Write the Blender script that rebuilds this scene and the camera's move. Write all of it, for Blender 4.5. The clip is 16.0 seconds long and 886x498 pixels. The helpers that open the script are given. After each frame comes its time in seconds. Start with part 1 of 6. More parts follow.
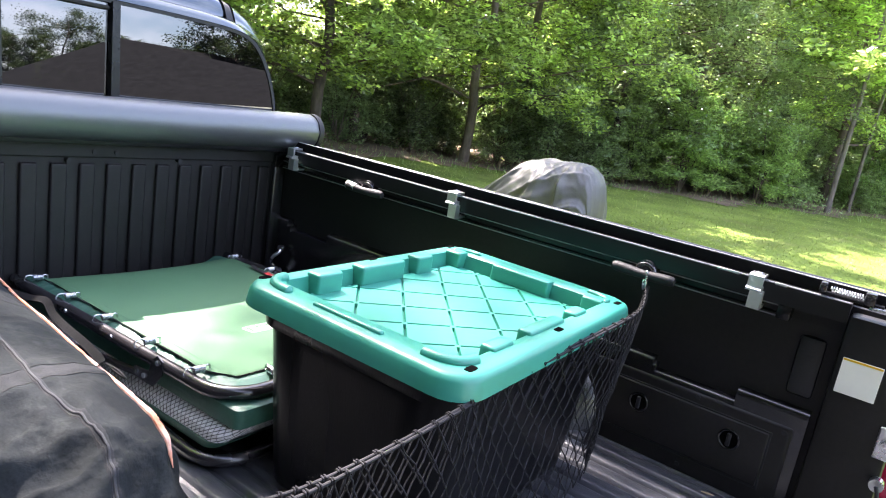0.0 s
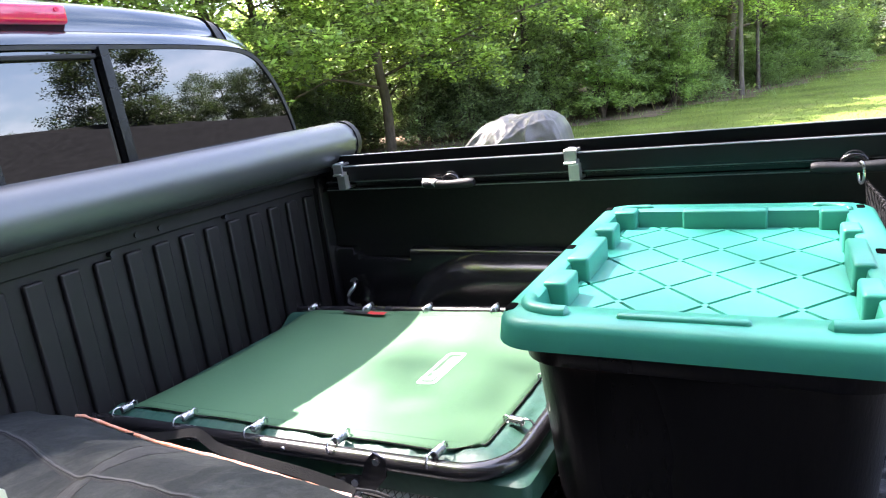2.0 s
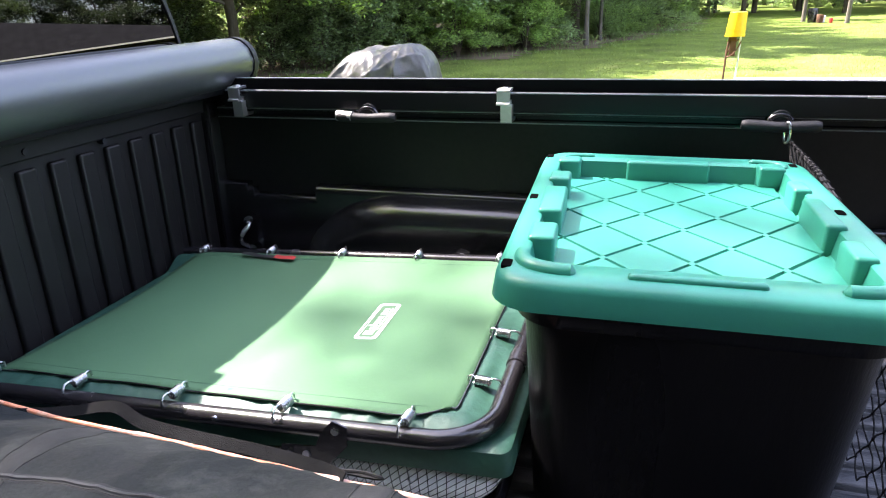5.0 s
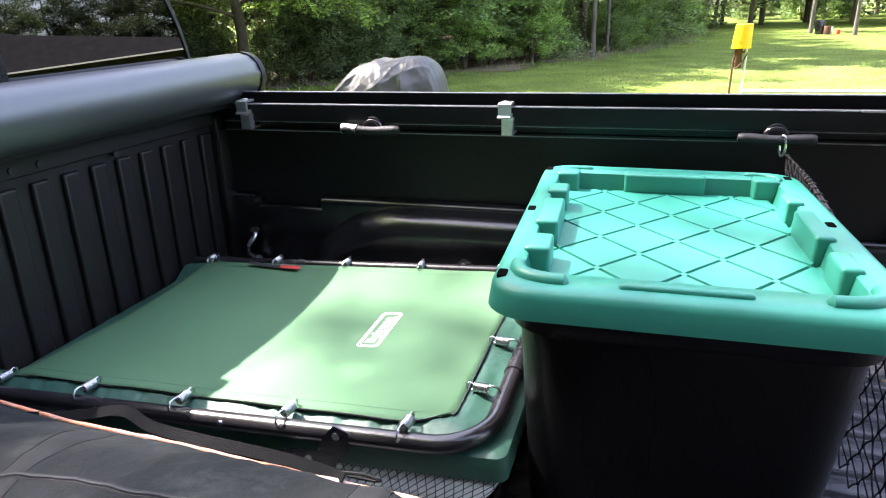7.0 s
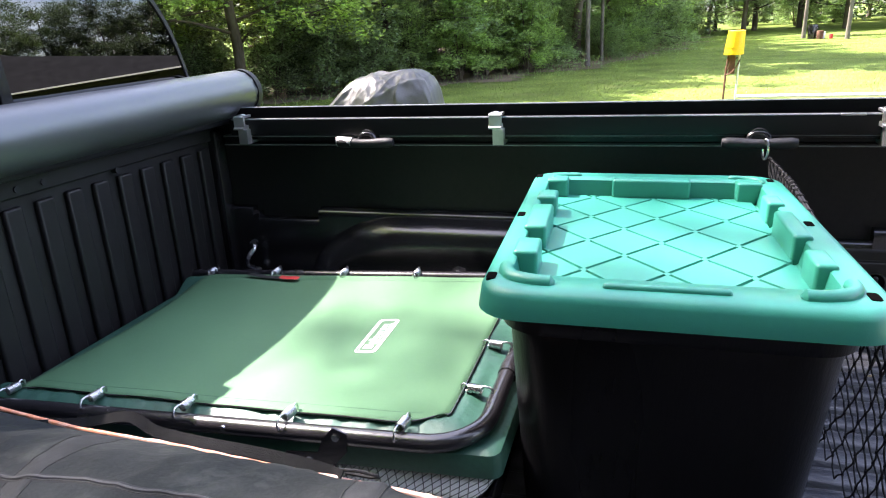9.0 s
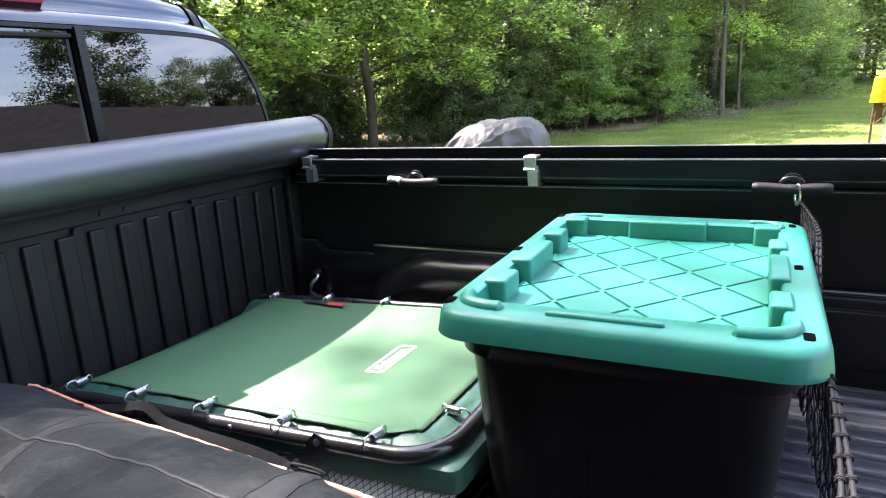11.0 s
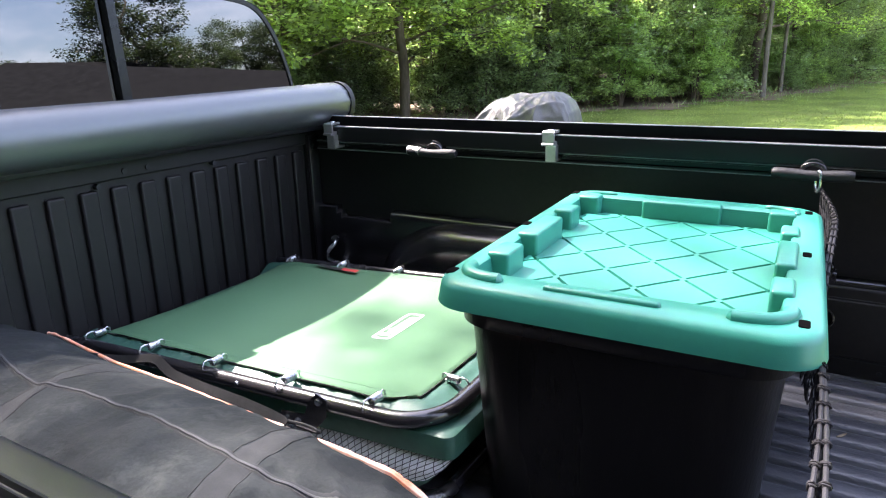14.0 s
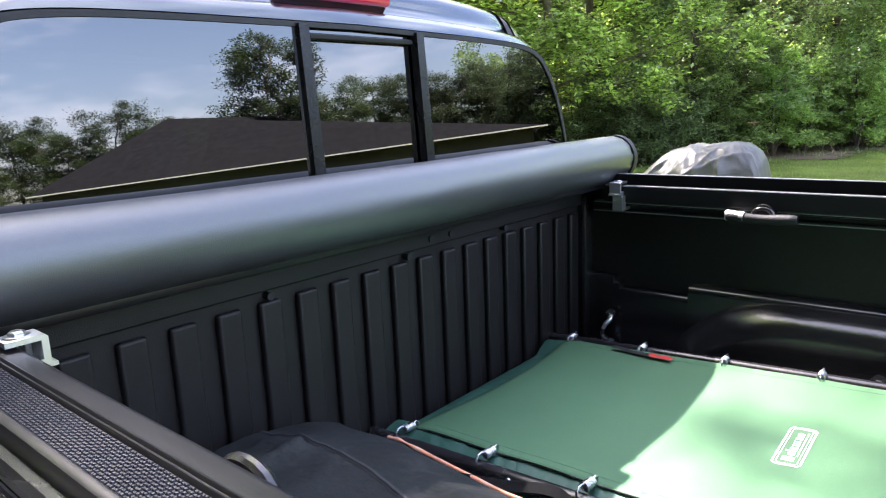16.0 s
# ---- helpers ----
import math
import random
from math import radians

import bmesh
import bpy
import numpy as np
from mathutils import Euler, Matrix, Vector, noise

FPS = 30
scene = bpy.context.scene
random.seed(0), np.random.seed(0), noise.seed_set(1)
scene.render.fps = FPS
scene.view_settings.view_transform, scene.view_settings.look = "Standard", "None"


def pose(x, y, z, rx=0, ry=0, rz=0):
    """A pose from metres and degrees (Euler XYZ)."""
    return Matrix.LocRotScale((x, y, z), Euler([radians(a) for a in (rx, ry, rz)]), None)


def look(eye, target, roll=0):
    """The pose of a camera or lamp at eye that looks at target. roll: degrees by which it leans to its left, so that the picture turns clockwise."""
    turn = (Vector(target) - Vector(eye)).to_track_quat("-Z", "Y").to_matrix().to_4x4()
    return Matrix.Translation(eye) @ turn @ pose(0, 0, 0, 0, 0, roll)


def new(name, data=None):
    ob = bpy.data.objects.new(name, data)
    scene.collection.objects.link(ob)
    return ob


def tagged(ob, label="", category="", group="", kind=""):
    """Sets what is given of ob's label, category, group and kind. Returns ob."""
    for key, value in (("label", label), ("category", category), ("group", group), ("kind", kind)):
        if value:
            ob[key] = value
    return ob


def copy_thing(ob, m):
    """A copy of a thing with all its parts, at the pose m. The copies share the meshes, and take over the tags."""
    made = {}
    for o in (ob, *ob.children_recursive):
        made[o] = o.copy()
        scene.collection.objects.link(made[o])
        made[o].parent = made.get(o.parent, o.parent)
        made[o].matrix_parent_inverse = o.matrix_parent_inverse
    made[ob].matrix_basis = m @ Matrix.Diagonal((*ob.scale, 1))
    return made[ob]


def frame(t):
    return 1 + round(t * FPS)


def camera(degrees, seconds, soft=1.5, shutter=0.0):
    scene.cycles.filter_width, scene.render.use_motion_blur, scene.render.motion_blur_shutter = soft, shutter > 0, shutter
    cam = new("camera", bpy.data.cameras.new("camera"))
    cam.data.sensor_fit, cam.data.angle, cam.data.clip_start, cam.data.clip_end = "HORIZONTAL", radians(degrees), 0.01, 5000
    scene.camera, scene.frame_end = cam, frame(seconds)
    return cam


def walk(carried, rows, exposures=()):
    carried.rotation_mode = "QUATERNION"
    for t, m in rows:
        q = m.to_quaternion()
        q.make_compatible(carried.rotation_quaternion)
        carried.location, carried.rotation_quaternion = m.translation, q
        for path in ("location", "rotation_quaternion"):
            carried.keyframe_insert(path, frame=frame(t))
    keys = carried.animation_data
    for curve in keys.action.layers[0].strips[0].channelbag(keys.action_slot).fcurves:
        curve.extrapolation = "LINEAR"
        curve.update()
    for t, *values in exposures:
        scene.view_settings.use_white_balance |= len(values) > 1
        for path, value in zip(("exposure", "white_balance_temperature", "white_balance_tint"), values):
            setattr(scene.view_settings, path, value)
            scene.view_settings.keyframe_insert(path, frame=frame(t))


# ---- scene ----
cam = camera(66.6, 16.0, soft=1.1)
METRES, EYE, TILT, LEAN, TURN = 1.95, 1.55, 0.0, 0.0, 35.6  # length of the walk, first eye height, levelling, heading
ROWS = [
    (0.0, 0.0, 0.0, 0.0, 2.14, -13.13, -9.24),
    (0.3, -0.0567, -0.0244, -0.0122, -4.26, -10.41, -5.22),
    (0.5, -0.1002, -0.0172, -0.0142, -3.74, -10.46, -2.13),
    (0.7, -0.1276, 0.0069, -0.0256, -1.16, -12.9, -0.69),
    (1.0, -0.1565, 0.0438, -0.0268, -2.31, -13.1, 2.91),
    (1.2, -0.1799, 0.0843, -0.0383, -4.72, -10.79, 6.06),
    (1.5, -0.2137, 0.129, -0.0376, -5.11, -12.61, 7.98),
    (1.8, -0.2283, 0.1575, -0.0426, -5.34, -13.03, 7.34),
    (2.0, -0.2522, 0.1697, -0.0378, -7.18, -14.01, 7.02),
    (2.2, -0.2751, 0.1903, -0.0382, -10.49, -14.88, 6.35),
    (2.5, -0.3165, 0.2189, -0.0344, -17.44, -16.3, 4.26),
    (2.7, -0.329, 0.2345, -0.0379, -20.39, -16.9, 1.97),
    (3.0, -0.3412, 0.2413, -0.0316, -21.06, -17.74, 1.72),
    (3.5, -0.3405, 0.249, -0.0342, -21.07, -18.86, 1.13),
    (4.0, -0.3394, 0.2519, -0.0362, -21.22, -19.79, 1.04),
    (4.5, -0.3383, 0.2509, -0.0364, -19.97, -20.51, 1.47),
    (7.0, -0.3358, 0.2324, -0.0314, -18.84, -19.52, 1.62),
    (7.5, -0.336, 0.2302, -0.0295, -19.19, -19.15, 2.3),
    (8.0, -0.3376, 0.2297, -0.0296, -19.41, -18.88, 2.56),
    (8.5, -0.3404, 0.2237, -0.0311, -19.39, -18.85, 2.58),
    (9.0, -0.3362, 0.2114, -0.0292, -19.23, -18.58, 2.76),
    (9.2, -0.3239, 0.2089, -0.0307, -19.01, -18.21, 2.69),
    (9.5, -0.2923, 0.1964, -0.0348, -19.61, -15.7, 2.89),
    (9.8, -0.2643, 0.1893, -0.0437, -15.67, -14.82, 3.81),
    (10.0, -0.258, 0.1729, -0.0401, -12.82, -14.54, 4.81),
    (10.2, -0.2523, 0.1531, -0.0376, -10.73, -13.57, 5.42),
    (12.5, -0.2236, 0.1327, -0.04, -5.74, -15.41, 1.55),
    (13.0, -0.2231, 0.136, -0.0404, -5.09, -15.82, 1.67),
    (13.5, -0.2182, 0.1342, -0.0398, -4.85, -16.11, 1.56),
    (14.0, -0.2134, 0.1308, -0.0391, -5.24, -16.23, 1.46),
    (14.5, -0.2273, 0.1281, -0.0371, -4.86, -16.08, 1.38),
    (14.7, -0.2488, 0.1255, -0.0405, -3.63, -15.6, 1.36),
    (15.0, -0.3036, 0.1192, -0.0418, -0.55, -15.17, 1.84),
    (15.2, -0.3342, 0.136, -0.0479, 2.26, -14.41, 1.51),
    (15.5, -0.3809, 0.1849, -0.0432, 4.32, -13.95, 1.56),
    (15.8, -0.4385, 0.2541, -0.0383, 5.56, -12.31, 1.34),
    (16.0, -0.4566, 0.2737, -0.0312, 4.47, -11.81, 2.4),
]
walk(cam, [(t, pose(0, 0, EYE, TILT, LEAN, TURN) @ pose(METRES * x, METRES * y, METRES * z, 90 + pitch, roll, yaw)) for t, x, y, z, yaw, pitch, roll in ROWS],
     exposures=((0.0, 3.14, 6500, 24), (0.5, 3.24, 6500, 24), (1.5, 3.23, 6500, 24), (3.5, 2.82, 6500, 24), (10.0, 2.80, 6500, 24), (12.5, 3.07, 6500, 24), (15.0, 2.97, 6500, 24), (16.0, 2.98, 6500, 24)))

# ---- daylight: sky, sun and exposure ----
SUN_TO = Vector((-0.625, 0.15, 0.84)).normalized()
world = bpy.data.worlds.new("sky")
scene.world = world
world.use_nodes = True
wn, wl = world.node_tree.nodes, world.node_tree.links
sky = wn.new("ShaderNodeTexSky")
sky.sky_type = "NISHITA"
sky.sun_disc = False
sky.sun_elevation = math.asin(SUN_TO.z)
sky.sun_rotation = math.atan2(SUN_TO.x, SUN_TO.y)
sky.dust_density = 1.6
# thin drifting cloud, brighter than the blue behind it
wcoord = wn.new("ShaderNodeTexCoord")
wmap = wn.new("ShaderNodeMapping")
wmap.inputs["Scale"].default_value = (1.0, 1.0, 3.2)
wnoise = wn.new("ShaderNodeTexNoise")
wnoise.inputs["Scale"].default_value = 2.6
wnoise.inputs["Detail"].default_value = 7.0
wnoise.inputs["Roughness"].default_value = 0.62
wramp = wn.new("ShaderNodeValToRGB")
wramp.color_ramp.elements[0].position, wramp.color_ramp.elements[0].color = 0.44, (0, 0, 0, 1)
wramp.color_ramp.elements[1].position, wramp.color_ramp.elements[1].color = 0.72, (0.75, 0.75, 0.75, 1)
wmix = wn.new("ShaderNodeMix")
wmix.data_type = "RGBA"
wmix.inputs[7].default_value = (9.5, 9.8, 10.4, 1)
wl.new(wcoord.outputs["Generated"], wmap.inputs["Vector"])
wl.new(wmap.outputs["Vector"], wnoise.inputs["Vector"])
wl.new(wnoise.outputs["Fac"], wramp.inputs["Fac"])
wl.new(wramp.outputs["Color"], wmix.inputs[0])
wl.new(sky.outputs["Color"], wmix.inputs[6])
wback = wn["Background"]
wback.inputs["Strength"].default_value = 0.115
wl.new(wmix.outputs[2], wback.inputs["Color"])

sun_data = bpy.data.lights.new("sun", "SUN")
sun_data.energy = 5.0
sun_data.angle = radians(0.5)
sun_data.color = (1.0, 0.95, 0.86)
sun = new("sun", sun_data)
sun.matrix_world = look((0, 0, 30), Vector((0, 0, 30)) - SUN_TO)

# ---- materials ----
def mat(name, col, rough=0.5, metal=0.0, var=0.15, scale=8.0, fine=90.0, bump=0.0, bump_scale=120.0, spec=0.5,
        per_island=0.0, per_object=0.0, rough_var=0.0, coat=0.0, stretch=(1, 1, 1), dirt=None):
    """A surface with colour variation at two scales, relief and uneven gloss."""
    m = bpy.data.materials.new(name)
    m.use_nodes = True
    n, l = m.node_tree.nodes, m.node_tree.links
    p = n["Principled BSDF"]
    p.inputs["Roughness"].default_value = rough
    p.inputs["Metallic"].default_value = metal
    p.inputs["Specular IOR Level"].default_value = spec
    p.inputs["Coat Weight"].default_value = coat
    p.inputs["Coat Roughness"].default_value = 0.06
    co = n.new("ShaderNodeTexCoord")
    mp = n.new("ShaderNodeMapping")
    mp.inputs["Scale"].default_value = stretch
    l.new(co.outputs["Object"], mp.inputs["Vector"])
    big = n.new("ShaderNodeTexNoise")
    big.inputs["Scale"].default_value = scale
    big.inputs["Detail"].default_value = 5
    small = n.new("ShaderNodeTexNoise")
    small.inputs["Scale"].default_value = fine
    small.inputs["Detail"].default_value = 3
    l.new(mp.outputs["Vector"], big.inputs["Vector"])
    l.new(mp.outputs["Vector"], small.inputs["Vector"])
    add = n.new("ShaderNodeMath")
    add.operation = "MULTIPLY_ADD"
    add.inputs[1].default_value = 0.6
    l.new(big.outputs["Fac"], add.inputs[0])
    half = n.new("ShaderNodeMath")
    half.operation = "MULTIPLY"
    half.inputs[1].default_value = 0.4
    l.new(small.outputs["Fac"], half.inputs[0])
    l.new(half.outputs[0], add.inputs[2])
    fac = add.outputs[0]
    for amount, sock in ((per_island, "island"), (per_object, "object")):
        if amount:
            if sock == "island":
                src = n.new("ShaderNodeNewGeometry").outputs["Random Per Island"]
            else:
                src = n.new("ShaderNodeObjectInfo").outputs["Random"]
            k = n.new("ShaderNodeMath")
            k.operation = "MULTIPLY_ADD"
            k.inputs[1].default_value = amount
            l.new(src, k.inputs[0])
            l.new(fac, k.inputs[2])
            k2 = n.new("ShaderNodeMath")
            k2.operation = "SUBTRACT"
            k2.inputs[1].default_value = amount / 2
            l.new(k.outputs[0], k2.inputs[0])
            fac = k2.outputs[0]
    ramp = n.new("ShaderNodeValToRGB")
    lo = [max(0, c * (1 - 1.6 * var)) for c in col]
    hi = [min(1, c * (1 + 1.6 * var)) for c in col]
    ramp.color_ramp.elements[0].position, ramp.color_ramp.elements[0].color = 0.2, (*lo, 1)
    ramp.color_ramp.elements[1].position, ramp.color_ramp.elements[1].color = 0.8, (*hi, 1)
    l.new(fac, ramp.inputs["Fac"])
    out = ramp.outputs["Color"]
    if dirt:
        dn = n.new("ShaderNodeTexNoise")
        dn.inputs["Scale"].default_value = dirt[1]
        dn.inputs["Detail"].default_value = 8
        dn.inputs["Roughness"].default_value = 0.7
        l.new(mp.outputs["Vector"], dn.inputs["Vector"])
        dr = n.new("ShaderNodeValToRGB")
        dr.color_ramp.elements[0].position, dr.color_ramp.elements[0].color = dirt[2], (0, 0, 0, 1)
        dr.color_ramp.elements[1].position, dr.color_ramp.elements[1].color = min(1, dirt[2] + 0.2), (dirt[3],) * 3 + (1,)
        l.new(dn.outputs["Fac"], dr.inputs["Fac"])
        mx = n.new("ShaderNodeMix")
        mx.data_type = "RGBA"
        mx.inputs[7].default_value = (*dirt[0], 1)
        l.new(dr.outputs["Color"], mx.inputs[0])
        l.new(out, mx.inputs[6])
        out = mx.outputs[2]
    l.new(out, p.inputs["Base Color"])
    if rough_var:
        rr = n.new("ShaderNodeMapRange")
        rr.inputs["From Min"].default_value, rr.inputs["From Max"].default_value = 0.25, 0.75
        rr.inputs["To Min"].default_value = max(0.02, rough - rough_var)
        rr.inputs["To Max"].default_value = min(1, rough + rough_var)
        l.new(big.outputs["Fac"], rr.inputs["Value"])
        l.new(rr.outputs[0], p.inputs["Roughness"])
    if bump:
        bn = n.new("ShaderNodeTexNoise")
        bn.inputs["Scale"].default_value = bump_scale
        bn.inputs["Detail"].default_value = 4
        l.new(mp.outputs["Vector"], bn.inputs["Vector"])
        bp = n.new("ShaderNodeBump")
        bp.inputs["Strength"].default_value = bump
        bp.inputs["Distance"].default_value = 0.004
        l.new(bn.outputs["Fac"], bp.inputs["Height"])
        l.new(bp.outputs["Normal"], p.inputs["Normal"])
    return m


def leaf_mat(name, col, var=0.45, gloss=0.45, through_light=0.35):
    """Foliage: every leaf its own tone, a waxy face, some light through the blade."""
    m = mat(name, col, rough=gloss, var=var, scale=0.5, fine=6.0, per_island=0.5, per_object=0.25, spec=1.0)
    n, l = m.node_tree.nodes, m.node_tree.links
    p = n["Principled BSDF"]
    base = p.inputs["Base Color"].links[0].from_socket
    tr = n.new("ShaderNodeBsdfTranslucent")
    warm = n.new("ShaderNodeMix")
    warm.data_type = "RGBA"
    warm.blend_type = "MULTIPLY"
    warm.inputs[0].default_value = 1.0
    warm.inputs[7].default_value = (1.70, 1.68, 0.90, 1)
    l.new(base, warm.inputs[6])
    l.new(warm.outputs[2], tr.inputs["Color"])
    mx = n.new("ShaderNodeMixShader")
    mx.inputs["Fac"].default_value = through_light
    l.new(p.outputs[0], mx.inputs[1])
    l.new(tr.outputs[0], mx.inputs[2])
    l.new(mx.outputs[0], n["Material Output"].inputs["Surface"])
    return m


def glass_mat(name, tint, ior=1.7):
    """Tinted pane: dark through-view and a clean mirror gloss by Fresnel."""
    m = bpy.data.materials.new(name)
    m.use_nodes = True
    n, l = m.node_tree.nodes, m.node_tree.links
    n.remove(n["Principled BSDF"])
    tr = n.new("ShaderNodeBsdfTransparent")
    tr.inputs["Color"].default_value = (*tint, 1)
    gl = n.new("ShaderNodeBsdfGlossy")
    gl.inputs["Roughness"].default_value = 0.003
    fr = n.new("ShaderNodeFresnel")
    fr.inputs["IOR"].default_value = ior
    mx = n.new("ShaderNodeMixShader")
    l.new(fr.outputs[0], mx.inputs[0])
    l.new(tr.outputs[0], mx.inputs[1])
    l.new(gl.outputs[0], mx.inputs[2])
    l.new(mx.outputs[0], n["Material Output"].inputs["Surface"])
    return m


M_BEDLINER = mat("black_bed_composite", (0.0125, 0.0122, 0.0130), rough=0.21, var=0.3, scale=5, bump=0.06, bump_scale=520, rough_var=0.03, spec=0.9, dirt=((0.04, 0.037, 0.034), 7, 0.68, 0.25))
M_BEDWALL = mat("textured_black_bed_wall", (0.0140, 0.0134, 0.0138), rough=0.42, var=0.3, scale=5, bump=0.2, bump_scale=600, rough_var=0.05, spec=0.3, dirt=((0.035, 0.032, 0.029), 7, 0.66, 0.25))
M_BEDFLOOR = mat("black_bed_floor_plastic", (0.046, 0.049, 0.057), rough=0.33, var=0.3, scale=6, bump=0.3, bump_scale=300, rough_var=0.10, spec=0.6, dirt=((0.15, 0.14, 0.125), 9, 0.58, 0.4), stretch=(0.35, 1.0, 1))
M_PAINT = mat("black_truck_paint", (0.010, 0.012, 0.017), rough=0.2, var=0.1, scale=3, coat=1.0, spec=1.0, dirt=((0.05, 0.05, 0.05), 14, 0.66, 0.25))
_q = M_PAINT.node_tree.nodes["Principled BSDF"]
_q.inputs["Coat Weight"].default_value = 0.0
_q.inputs["Roughness"].links and M_PAINT.node_tree.links.remove(_q.inputs["Roughness"].links[0])
_q.inputs["Roughness"].default_value = 0.14
_q.inputs["IOR"].default_value = 1.95
_q.inputs["Specular IOR Level"].default_value = 0.5
_q.inputs["Specular Tint"].default_value = (0.80, 0.97, 1.0, 1)
M_TRIM = mat("black_rail_plastic", (0.0062, 0.0070, 0.0079), rough=0.27, var=0.25, scale=9, bump=0.06, bump_scale=500, rough_var=0.06, spec=0.4, dirt=((0.04, 0.039, 0.036), 16, 0.62, 0.3))
M_ANOD = mat("black_anodised_aluminium", (0.010, 0.010, 0.011), rough=0.33, spec=0.28, metal=0.0, var=0.15, scale=10, bump=0.03, bump_scale=250, stretch=(0.1, 1, 1), rough_var=0.02)
M_BAREALU = mat("bare_aluminium", (0.86, 0.86, 0.85), rough=0.42, metal=1.0, var=0.06, scale=18, bump=0.04, bump_scale=300, rough_var=0.06)
M_STEEL = mat("zinc_plated_steel", (0.66, 0.67, 0.69), rough=0.28, metal=1.0, var=0.15, scale=25, bump=0.1, bump_scale=200, rough_var=0.1)
M_VINYL = mat("black_tonneau_vinyl", (0.046, 0.048, 0.051), rough=0.36, var=0.12, scale=6, bump=0.15, bump_scale=700, rough_var=0.05, spec=0.4)
_p = M_VINYL.node_tree.nodes["Principled BSDF"]
_p.inputs["IOR"].default_value = 2.0
_p.inputs["Specular IOR Level"].default_value = 0.5
_p.inputs["Specular Tint"].default_value = (0.90, 0.98, 1.0, 1)
M_VELCRO = mat("black_hook_tape", (0.013, 0.016, 0.024), rough=0.6, var=0.25, scale=40, bump=0.1, bump_scale=900, spec=0.3)
M_LID = mat("teal_polypropylene", (0.024, 0.240, 0.176), rough=0.38, spec=0.5, var=0.06, scale=5, bump=0.05, bump_scale=500, rough_var=0.05)
M_TOTE = mat("black_polypropylene", (0.006, 0.006, 0.007), rough=0.30, var=0.2, scale=4, bump=0.10, bump_scale=300, rough_var=0.06, spec=0.15, stretch=(1, 1, 0.15))
M_CANVAS = mat("green_canvas", (0.064, 0.166, 0.078), rough=0.72, var=0.08, scale=5, fine=160, bump=0.35, bump_scale=900)
M_PAD = mat("dark_green_nylon", (0.030, 0.105, 0.073), rough=0.5, var=0.18, scale=8, bump=0.4, bump_scale=60)
M_TUBE = mat("black_painted_tube", (0.016, 0.015, 0.017), rough=0.24, var=0.2, scale=12, bump=0.1, bump_scale=120, rough_var=0.06, spec=0.9)
M_MESH = mat("white_netting", (0.91, 0.92, 0.91), rough=0.6, var=0.15, scale=30)
M_MESHCORD = mat("grey_netting_cord", (0.035, 0.04, 0.04), rough=0.8, var=0.2, scale=30)
M_WHITE = mat("white_print", (0.82, 0.82, 0.82), rough=0.6, var=0.05, scale=60)
M_STICKER = mat("white_sticker", (0.92, 0.92, 0.91), rough=0.35, var=0.02, scale=40)
M_RED = mat("red_ribbon", (0.55, 0.035, 0.03), rough=0.6, var=0.15, scale=40)
M_BAG = mat("black_nylon_fabric", (0.0188, 0.0220, 0.0230), rough=0.95, spec=0.12, var=0.3, scale=9, fine=300, bump=0.7, bump_scale=70, dirt=((0.073, 0.080, 0.076), 8, 0.53, 0.6))


def add_weave(m, pitch, strength):
    """Fine crossing threads in the relief of a fabric."""
    n, l = m.node_tree.nodes, m.node_tree.links
    bump = next(q for q in n if q.bl_idname == "ShaderNodeBump")
    co = next(q for q in n if q.bl_idname == "ShaderNodeTexCoord")
    waves = []
    for way in ("X", "Y"):
        wv = n.new("ShaderNodeTexWave")
        wv.bands_direction = way
        wv.inputs["Scale"].default_value = 0.314 / pitch
        wv.inputs["Distortion"].default_value = 0.6
        l.new(co.outputs["Object"], wv.inputs["Vector"])
        waves.append(wv)
    mul = n.new("ShaderNodeMath")
    mul.operation = "MULTIPLY"
    l.new(waves[0].outputs["Fac"], mul.inputs[0])
    l.new(waves[1].outputs["Fac"], mul.inputs[1])
    fine = n.new("ShaderNodeBump")
    fine.inputs["Strength"].default_value = strength
    fine.inputs["Distance"].default_value = 0.0008
    l.new(mul.outputs[0], fine.inputs["Height"])
    l.new(bump.outputs["Normal"], fine.inputs["Normal"])
    l.new(fine.outputs["Normal"], n["Principled BSDF"].inputs["Normal"])


add_weave(M_BAG, 0.0012, 0.3)
# Pale grey for rail edges: their highlight lines are put into the colour
M_EDGE = mat("edge_highlight_grey", (0.24, 0.25, 0.28), rough=0.35, var=0.3, scale=30, spec=0.6)
M_SEAL = mat("matt_black_rubber_seal", (0.0060, 0.0062, 0.0070), rough=0.85, var=0.3, scale=20, spec=0.08)
M_STRAP = mat("black_strap_webbing", (0.0085, 0.0092, 0.0098), rough=0.9, var=0.4, scale=120, fine=700, bump=0.8, bump_scale=900, spec=0.2)
M_SEAM = mat("black_webbing", (0.026, 0.026, 0.025), rough=0.8, var=0.25, scale=60, fine=400, bump=0.3, bump_scale=1100, spec=0.3)
M_BAND = mat("grey_black_webbing", (0.0192, 0.0216, 0.0236), rough=0.9, var=0.25, scale=50, fine=500, bump=0.3, bump_scale=1300, spec=0.25)
add_weave(M_BAND, 0.0010, 0.4)
M_ZIP = mat("grey_zipper_cover", (0.036, 0.039, 0.043), rough=0.75, var=0.2, scale=60, bump=0.3, bump_scale=900, spec=0.3)
M_PIPING = mat("orange_piping", (0.76, 0.27, 0.15), rough=0.7, var=0.25, scale=25, dirt=((0.78, 0.58, 0.48), 14, 0.46, 0.85))
